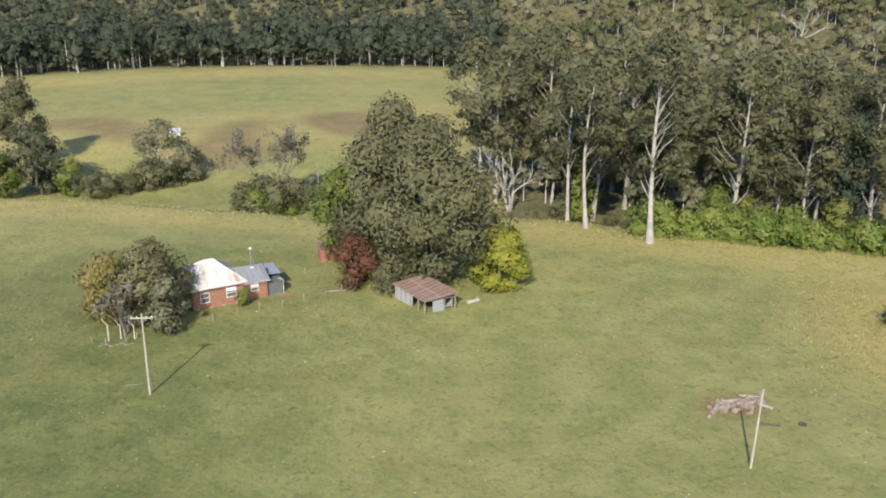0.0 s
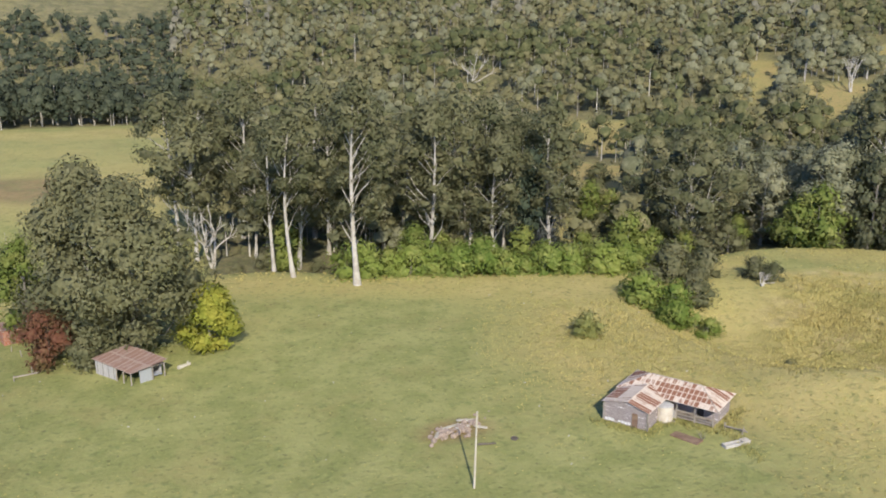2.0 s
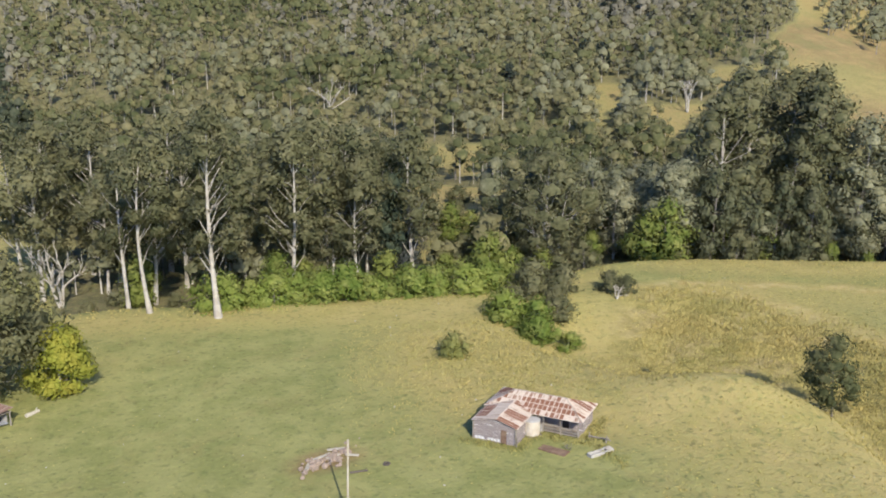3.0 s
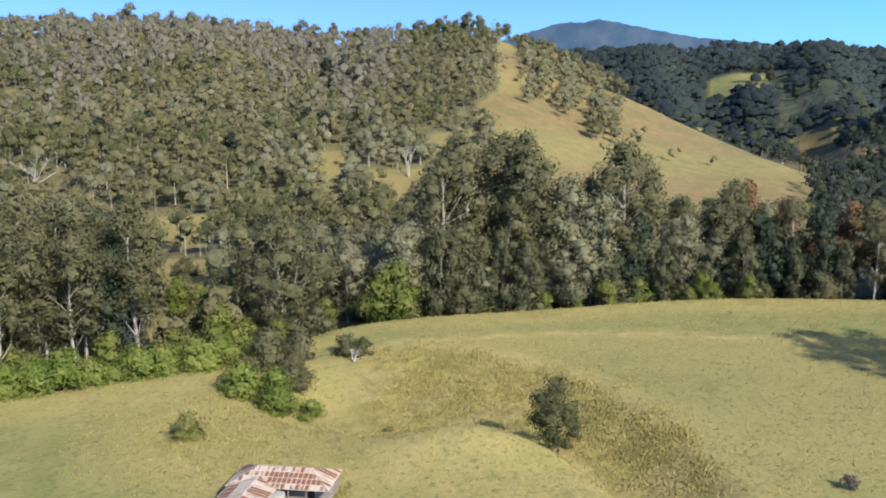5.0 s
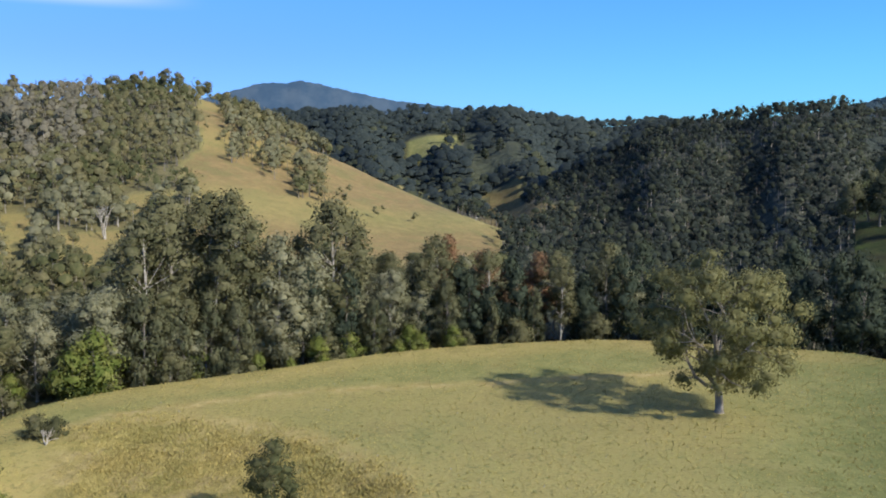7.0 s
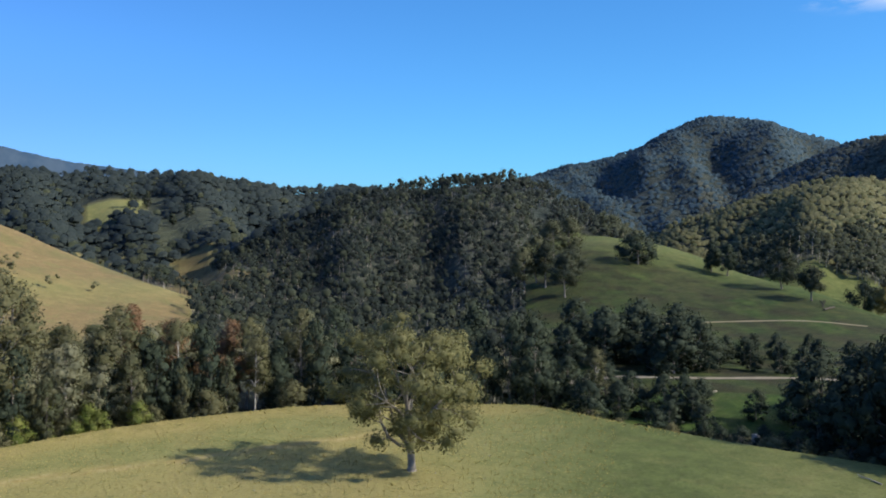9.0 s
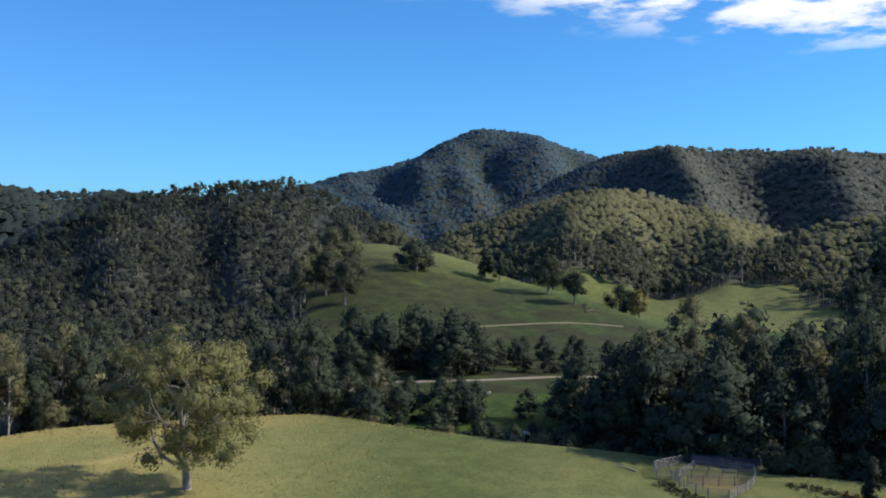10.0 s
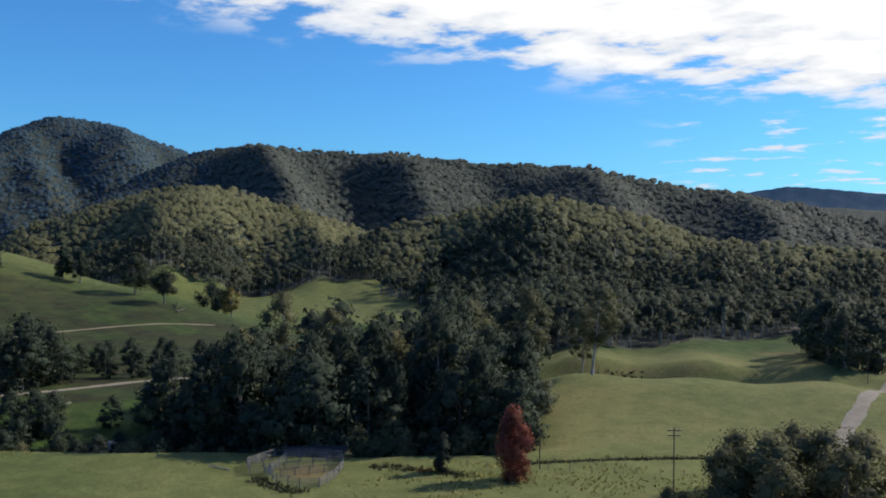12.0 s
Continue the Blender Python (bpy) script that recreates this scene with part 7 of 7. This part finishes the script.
def build_rubble():
    h = thing("rubble_heap", "low heap of pale broken stone and boards in the grass", "rubble", x=32.0, y=85.5)
    r = random.Random(4)
    kinds = [stone_mesh(k, 0.5 + 0.14 * k) for k in range(6)]
    meshes = []
    for so in kinds:
        ob = so.make("stone", STONE, h)
        meshes.append(ob.data)
        ob.matrix_local = pose(r.uniform(-3, 3), r.uniform(-1, 1), 0.1, 0, 0, r.uniform(0, 360))
    for k in range(64):
        ob = part("stone", meshes[r.randrange(6)], h)
        u = r.gauss(0, 1)
        ob.matrix_local = pose(u * 2.6, u * 1.3 + r.gauss(0, 0.8), 0.05 + 0.12 * r.random(), r.uniform(-25, 25), r.uniform(-25, 25), r.uniform(0, 360)) @ Matrix.Diagonal((*[r.uniform(0.4, 1.0)] * 3, 1))
    for x, y, ln, t in ((-0.5, 0.6, 3.0, 20), (0.8, 0.1, 1.8, 12), (1.8, 1.6, 2.2, -8), (-2.6, -0.9, 1.6, 60), (2.8, -0.6, 1.5, -30)):
        so = Solid().box(-ln / 2, ln / 2, -0.2, 0.2, 0.22, 0.30, pose(x, y, 0, 3, 4, t))
        so.make("board", POLE_WOOD, h, "pale loose board")


build_rubble()


def fallen_log(label, x, y, length, radius, turn, mat, tilt=3.0):
    h = thing("log", label, "log", x=x, y=y, turn=turn)
    Solid().rod((-length / 2, 0, radius * 0.7), (length / 2, 0.1, radius * 0.7 + length * math.tan(radians(tilt))), radius, radius * 0.7, 9).make("stem", mat, h)
    Solid().rod((length * 0.2, 0, radius), (length * 0.42, length * 0.16, radius * 2.2), radius * 0.4, radius * 0.2, 6).make("branch", mat, h)
    return h


fallen_log("pale fallen log near the open shed", 4.3, 114.4, 1.9, 0.28, 30, POLE_WOOD, 0)
fallen_log("bleached fallen log among the creek shrubs", 252, -51, 9.0, 0.35, -60, POLE_WOOD, 8)
fallen_log("bleached fallen log among the creek shrubs", 249, -47, 6.0, 0.3, -95, POLE_WOOD, 6)
fallen_log("dark fallen tree on the open hill", 420, -141, 12.0, 0.45, -40, DARK_WOOD, 2)
bare_tree("dead_branch", "dark dead branch sticking up from the fallen tree", 221, (423, -139), 5.0, 0.25, DARK_WOOD, 3, 3)
fallen_log("bleached fallen branch beside the stock yards", 167.5, -63.8, 5.5, 0.14, 24, POLE_WOOD, 3)
fallen_log("thin weathered stick on the paddock grass", -34.5, 89.1, 1.9, 0.04, 10, TIMBER, 0)
fallen_log("dark rotten log beside the rubble", 34.0, 81.1, 2.0, 0.14, -20, DARK_WOOD, 2)
fallen_log("grey timber lying under the eucalypts", -15.2, 118.6, 3.0, 0.12, 8, TIMBER, 1)
bare_tree("dead_shrub", "pinkish dead shrub in the rank grass", 222, (105.8, 33.7), 2.0, 0.10, BARK_PALE, 4, 8, 500)


def little_shed(label, x, y, wide, deep, high, turn):
    h = thing("pump_shed", label, "shed", x=x, y=y, turn=turn)
    Solid().box(-wide / 2, wide / 2, -deep / 2, deep / 2, -0.3, high).make("wall", PAINT, h)
    Solid().slab([(-wide / 2 - 0.15, -deep / 2 - 0.15, high), (wide / 2 + 0.15, -deep / 2 - 0.15, high), (wide / 2 + 0.15, deep / 2 + 0.15, high + 0.25), (-wide / 2 - 0.15, deep / 2 + 0.15, high + 0.25)], (0, 0, -0.05)).make("roof", PAINT, h)
    Solid().box(-0.35, 0.35, -deep / 2 - 0.03, -deep / 2, 0, high * 0.85).make("door", CREAM, h)


little_shed("small white pump shed on the far paddock", -71.0, 230.8, 2.8, 2.2, 1.45, 15)
little_shed("small white box shed beside the creek shrubs", 214.0, -55.3, 1.5, 1.2, 1.5, 60)


# ------------------------------------------------------------------ stock yards
def rail_panel(x0, y0, x1, y1, mat, label, rails=5, high=1.75):
    p = thing("yard_fence", label, "fence", "stock yard fences", x=x0, y=y0)
    d = Vector((x1 - x0, y1 - y0, float(lay(x1, y1) - lay(x0, y0))))
    for f in (0.01, 0.99):
        Solid().rod(d * f + Vector((0, 0, -0.3)), d * f + Vector((0, 0, high + 0.1)), 0.075, sides=7).make("post", mat, p)
    for k in range(rails):
        z = Vector((0, 0, high * (k + 0.9) / rails))
        Solid().rod(d * 0.01 + z, d * 0.99 + z, 0.055, sides=6).make("rail", mat, p)


def yard_run(points, mat, label, step=3.0):
    for (x0, y0), (x1, y1) in zip(points, points[1:]):
        n = max(1, round(math.hypot(x1 - x0, y1 - y0) / step))
        for k in range(n):
            rail_panel(x0 + (x1 - x0) * k / n, y0 + (y1 - y0) * k / n, x0 + (x1 - x0) * (k + 1) / n, y0 + (y1 - y0) * (k + 1) / n, mat, label)


pale, dusk = "galvanised steel rail fence of the stock yards", "blue-grey painted rail fence of the stock yards"
yard_run([(160, -70), (152, -69), (146.5, -71), (144.5, -74), (148, -79), (153.4, -83.8)], STEEL, pale)
yard_run([(153.4, -83.8), (160, -87), (166, -89)], SHADE_CLOTH, dusk)
yard_run([(166, -89), (171, -79), (166, -69), (160, -67), (158, -70.5), (162, -74), (166, -69)], STEEL, pale)
yard_run([(160, -87), (165, -77), (162, -74)], SHADE_CLOTH, dusk)
yard_run([(163, -88), (168, -78)], SHADE_CLOTH, dusk)
yard_run([(155, -71), (152, -82)], TIMBER, "weathered timber rail fence inside the yards")
yard_run([(160, -71), (156.5, -85)], STEEL, pale)


cloth = thing("shade_cloth", "dark blue shade cloth stretched along the yard's back rails", "shade cloth", x=169.5, y=-79.0)
Solid().slab([(0, 0, 0.15), (-6.3, -11.2, 0.15), (-6.3, -11.2, 1.95), (0, 0, 1.95)], (0.03, -0.02, 0)).make("sheet", DARK_CLOTH, cloth)
for f in (0.0, 0.33, 0.67, 1.0):
    Solid().rod((-6.3 * f + 0.08, -11.2 * f - 0.05, -0.3), (-6.3 * f + 0.08, -11.2 * f - 0.05, 2.05), 0.07, sides=7).make("post", STEEL, cloth)


def tyre(x, y):
    t = thing("tyre", "old black tyre lying flat in the grass", "tyre", x=x, y=y)
    Solid().lathe([(0.24, 0.03), (0.34, 0.0), (0.42, 0.04), (0.45, 0.11), (0.42, 0.18), (0.34, 0.22), (0.24, 0.19), (0.22, 0.11), (0.24, 0.03)], 18).make("tread", DARK_WOOD, t)


tyre(37.4, 81.3)


# ------------------------------------------------------------------ roads and tracks
def ribbon(name, label, category, points, wide, mat, lift=0.07):
    pts = np.array(points, float)
    run = np.concatenate([[0], np.cumsum(np.hypot(*np.diff(pts, axis=0).T))])
    t = np.arange(0, run[-1], 2.5)
    c = np.stack([np.interp(t, run, pts[:, k]) for k in range(2)], 1)
    k = np.ones(9) / 9
    c = np.stack([np.convolve(np.pad(c[:, i], 4, mode="edge"), k, mode="valid") for i in range(2)], 1)
    d = np.gradient(c, axis=0)
    d /= np.linalg.norm(d, axis=1, keepdims=True)
    side = np.stack([-d[:, 1], d[:, 0]], 1)
    cols = np.linspace(-0.5, 0.5, 6)
    edge = 1 + 0.12 * np.sin(t * 0.31) + 0.08 * np.sin(t * 0.83)
    x = c[:, None, 0] + side[:, None, 0] * cols * wide * edge[:, None]
    y = c[:, None, 1] + side[:, None, 1] * cols * wide * edge[:, None]
    z = lay(x, y) + lift
    z[:, 0] -= 0.25
    z[:, -1] -= 0.25
    n, m = x.shape
    i = np.arange(n * m).reshape(n, m)
    q = np.stack([i[:-1, :-1], i[:-1, 1:], i[1:, 1:], i[1:, :-1]], -1).reshape(-1, 4)
    tagged(new(name, mesh_of(name, np.stack([x, y, z], -1).reshape(-1, 3), q, 4, mat, shade=True)), label, category, kind="structure")


ribbon("road", "pale gravel valley road beyond the creek", "road", [(262, 30), (271, 1), (279, -22), (276, -54), (280, -87), (272, -118), (256, -150)], 5.0, GRAVEL)
ribbon("road", "sunlit gravel road climbing past the bushes", "road", [(98, -165), (112, -190), (121, -214), (136, -252), (141, -285), (166, -322), (212, -341), (250, -378)], 5.5, GRAVEL)
ribbon("road", "worn farm track across the open hill", "track", [(377, 4), (380, -20), (388, -50), (394, -77), (398, -105), (398, -127), (385, -150)], 2.5, WHEEL_TRACK)
ribbon("road", "bare dirt lane beside the stock yards", "track", [(196, -84), (182, -90), (170, -93), (160, -96)], 6.0, GRAVEL)


# ------------------------------------------------------------------ grass
def grass_material():
    m, n, l, b = material("grass_blades", 0.8)
    g = n.new("ShaderNodeNewGeometry").outputs["Random Per Island"]
    straw = mixed(n, l, g, (0.60, 0.485, 0.175), (0.47, 0.385, 0.125))
    green = mixed(n, l, g, (0.40, 0.39, 0.130), (0.31, 0.305, 0.095))
    col = mixed(n, l, attribute(n, "tint"), green, straw)
    l.new(col, b.inputs["Base Color"])
    t = n.new("ShaderNodeBsdfTranslucent")
    l.new(col, t.inputs["Color"])
    mx = n.new("ShaderNodeMixShader")
    mx.inputs[0].default_value = 0.15
    l.new(b.outputs[0], mx.inputs[1])
    l.new(t.outputs[0], mx.inputs[2])
    l.new(mx.outputs[0], n["Material Output"].inputs["Surface"])
    return m


GRASS = grass_material()


def tufts(name, label, xy, low, high, blades, tint, seed, wide=0.10, mat=GRASS, loose=0.0):
    r = np.random.default_rng(seed)
    n = len(xy)
    x, y = np.repeat(xy[:, 0], blades), np.repeat(xy[:, 1], blades)
    h = np.repeat(low + (high - low) * r.random(n), blades) * (0.6 + 0.6 * r.random(n * blades))
    x, y = x + r.normal(size=len(x)) * (0.22 * h + loose), y + r.normal(size=len(x)) * (0.22 * h + loose)
    z = lay(x, y) - 0.04
    a = r.random(len(x)) * 6.28
    lean = r.normal(size=(len(x), 2)) * 0.35 * h[:, None]
    w = (wide + 0.10 * h)
    p = np.stack([x, y, z], 1)
    u = np.stack([np.cos(a) * w, np.sin(a) * w, 0 * a], 1)
    v = np.stack([p - u, p + u, p + np.concatenate([lean, h[:, None]], 1)], 1).reshape(-1, 3)
    # each blade's face is turned to the sunny side
    v = v.reshape(-1, 3, 3)
    turned = (np.cross(v[:, 1] - v[:, 0], v[:, 2] - v[:, 0]) * np.array(sun_dir)).sum(axis=1) < 0
    v[turned] = v[turned][:, [1, 0, 2]]
    v = v.reshape(-1, 3)
    up = r.normal(size=(len(x), 3)) * 0.28 + np.array([0, 0, 1.0])
    up /= np.linalg.norm(up, axis=1, keepdims=True)
    ob = new(name, mesh_of(name, v, np.arange(len(v)), 3, mat, normals=np.repeat(up, 3, axis=0), attrs={"tint": np.repeat(np.repeat(np.clip(tint + 0.2 * r.normal(size=n) + 0.3 * np.sin(xy[:, 0] * 0.21 + np.sin(xy[:, 1] * 0.17)) * np.sin(xy[:, 1] * 0.19), 0, 1), blades), 3)}))
    tagged(ob, label, "grass", kind="stuff")


def keep_rank(az, d, x, y):
    g, r = GULLY(az), RIM(az)
    w = d + 5 * np.sin(x * 0.19 + 1.5 * np.sin(y * 0.13)) + 3 * np.sin(x * 0.47 + y * 0.39)
    inner = smooth(w, g - 16, g + 4) * (1 - smooth(w, r - 16, r + 6)) * smooth(az, 34, 42) * (1 - smooth(az, 60, 70))
    lump = 0.5 + 0.5 * np.sin(x * 0.31 + 2 * np.sin(y * 0.23)) * np.sin(y * 0.37 + 2 * np.sin(x * 0.17))
    drift = smooth(np.sin(x * 0.13 + 1.7 * np.sin(y * 0.09)) + np.sin(y * 0.16 + 1.3 * np.sin(x * 0.11)), -1.1, 0.9)
    return np.random.default_rng(77).random(len(x)) < inner * (0.12 + 0.88 * lump) * (0.12 + 0.88 * drift)


def fade(seed, chance):
    return lambda az, d, x, y: np.random.default_rng(seed).random(len(x)) < chance(az, d, x, y)


hut_side = lambda az, d, x, y: np.exp(-(((x - 66) / 15) ** 2 + ((y - 104) / 18) ** 2)) * (d < EDGE(az) - 3) * (np.abs(x - 56) + np.abs(y - 81) > 11)
brink = lambda az, d, x, y: np.exp(-((d - EDGE(az) + 3) / 3.5) ** 2) * (0.5 + 0.5 * np.sin(az * 2.1) * np.sin(az * 5.3))
weeds = lambda az, d, x, y: (np.hypot(x - 157, y + 78) > 15) * (0.35 + 0.4 * np.sin(x * 0.2) * np.sin(y * 0.17)) * smooth(az, 117, 121)
near_grass = lambda az, d, x, y: (d < EDGE(az) + 2) & (np.hypot(x + 28, y - 114) > 9)
tufts("rank_grass", "tall dry rank grass filling the gully", scatter(21, 34, 70, 80, 178, 0.50, keep_rank), 0.15, 0.42, 10, 0.60, 31, 0.05, GRASS, 0.6)
def cane(az, d, x, y):
    r = RIM(az)
    w = d + 4 * np.sin(x * 0.17 + np.sin(y * 0.2)) + 2 * np.sin(x * 0.41 - y * 0.3)
    return smooth(w, r - 34, r - 22) * (1 - smooth(w, r - 8, r + 1)) * smooth(az, 40, 46) * (1 - smooth(az, 60, 67)) * (0.35 + 0.65 * smooth(np.sin(x * 0.5 + 2 * np.sin(y * 0.3)) + np.sin(y * 0.43), -0.6, 0.9))


def by_hut(az, d, x, y):
    u, v = 0.5736 * (x - 52.8) - 0.8192 * (y - 85.3), 0.8192 * (x - 52.8) + 0.5736 * (y - 85.3)
    near = np.minimum.reduce([np.hypot(*off_line(u, v, *q)) for q in ((0, -5.7, 6.3, -5.7), (6.4, -5.5, 6.4, -0.6), (6.4, -0.7, 12.8, -0.7), (12.8, -0.5, 12.8, 6.3), (13.2, 0.0, 18.0, -4.0))])
    return np.exp(-(near / 0.55) ** 2)


tufts("rank_grass", "golden cane-like grass on the gully's upper slope", scatter(29, 38, 69, 84, 172, 0.62, fade(45, cane)), 0.26, 0.56, 10, 0.80, 38, 0.05, GRASS, 0.5)
tufts("rank_grass", "uncut grass along the hut's walls", scatter(30, 22, 50, 66, 110, 0.22, fade(46, by_hut)), 0.15, 0.50, 3, 0.25, 39, 0.04, GRASS, 0.2)
tufts("rank_grass", "dry tussocks on the slope above the old hut", scatter(22, 22, 44, 84, 140, 0.45, fade(41, hut_side)), 0.12, 0.42, 4, 0.68, 32, 0.05, GRASS, 0.5)
tufts("paddock_tussocks", "short tussocks over the near paddocks", scatter(23, -30, 92, 62, 225, 2.0, near_grass), 0.05, 0.16, 3, 0.40, 33, 0.12)
tufts("paddock_tussocks", "yellowish tussocks over the upper paddock", scatter(28, 44, 96, 64, 228, 1.0, near_grass), 0.07, 0.26, 4, 0.62, 37, 0.10)
tufts("brink_grass", "dry straw-coloured grass along the paddock's brink", scatter(24, -30, 100, 125, 240, 0.7, fade(42, brink)), 0.12, 0.40, 4, 0.85, 34)
def strip(az, d, x, y):
    return np.exp(-(np.hypot(*off_line(x, y, 136.5, -117.0, 119.0, -150.0)) / 1.3) ** 2)


def hollow(az, d, x, y):
    return np.exp(-((d - 287 - 3 * np.sin(az * 0.7)) / 2.6) ** 2) * smooth(az, 130, 132) * (1 - smooth(az, 141, 145)) * (0.4 + 0.6 * smooth(np.sin(az * 2.3), -0.5, 0.5))


# rough growth whose dark colour also stands in for the hollow's shade
tufts("rough_grass", "rough growth in the washed hollow, darkened for its shade", scatter(32, 129, 146, 276, 298, 0.8, fade(47, hollow)), 0.4, 1.1, 4, 0.4, 40, 0.15, LEAF_SHADED)
tufts("rough_grass", "dark rough growth along a paddock fence line", scatter(27, 129, 143, 172, 196, 0.35, fade(44, strip)), 0.25, 0.7, 4, 0.3, 36, 0.08, LEAF_SHADED)
def by_spots(spots, wide):
    return lambda az, d, x, y: np.clip(sum(np.exp(-((x - p) ** 2 + (y - q) ** 2) / wide ** 2) for p, q in spots), 0, 1)


tufts("weeds", "dark weeds growing along the yard's rails", scatter(33, 112, 130, 150, 182, 0.4, fade(48, by_spots(((155, -67), (151, -67.2), (147, -67.6), (144, -69), (150, -90), (147.5, -92.5), (145, -93.5), (136.5, -100), (139, -98.5)), 1.5))), 0.3, 0.8, 4, 0.4, 41, 0.08, LEAF_SHADED)
tufts("weeds", "rusty dry weeds beside the stock yards", scatter(34, 121, 126, 164, 180, 0.35, fade(49, by_spots(((143.4, -95), (141.6, -96)), 1.3))), 0.2, 0.6, 4, 0.4, 42, 0.07, LEAF_RUSSET)
tufts("rough_grass", "rough grass and weeds beside the stock yards", scatter(25, 116, 146, 120, 180, 0.7, fade(43, weeds)), 0.12, 0.45, 4, 0.30, 35)


def pale_stones():
    r = np.random.default_rng(9)
    xy = scatter(26, -28, 92, 64, 200, 11, lambda az, d, x, y: d < EDGE(az) - 4)
    so = Solid()
    for x, y in xy:
        s, z = 0.06 + 0.10 * r.random(), float(lay(x, y))
        so.add([(x + s, y, z), (x, y + s, z), (x - s, y, z), (x, y - s, z), (x, y, z + s), (x, y, z - s)], [(0, 1, 4), (1, 2, 4), (2, 3, 4), (3, 0, 4), (1, 0, 5), (2, 1, 5), (3, 2, 5), (0, 3, 5)])
    tagged(so.make("field_stones", CONCRETE), "pale stones scattered over the paddock", "stone", kind="stuff")


pale_stones()
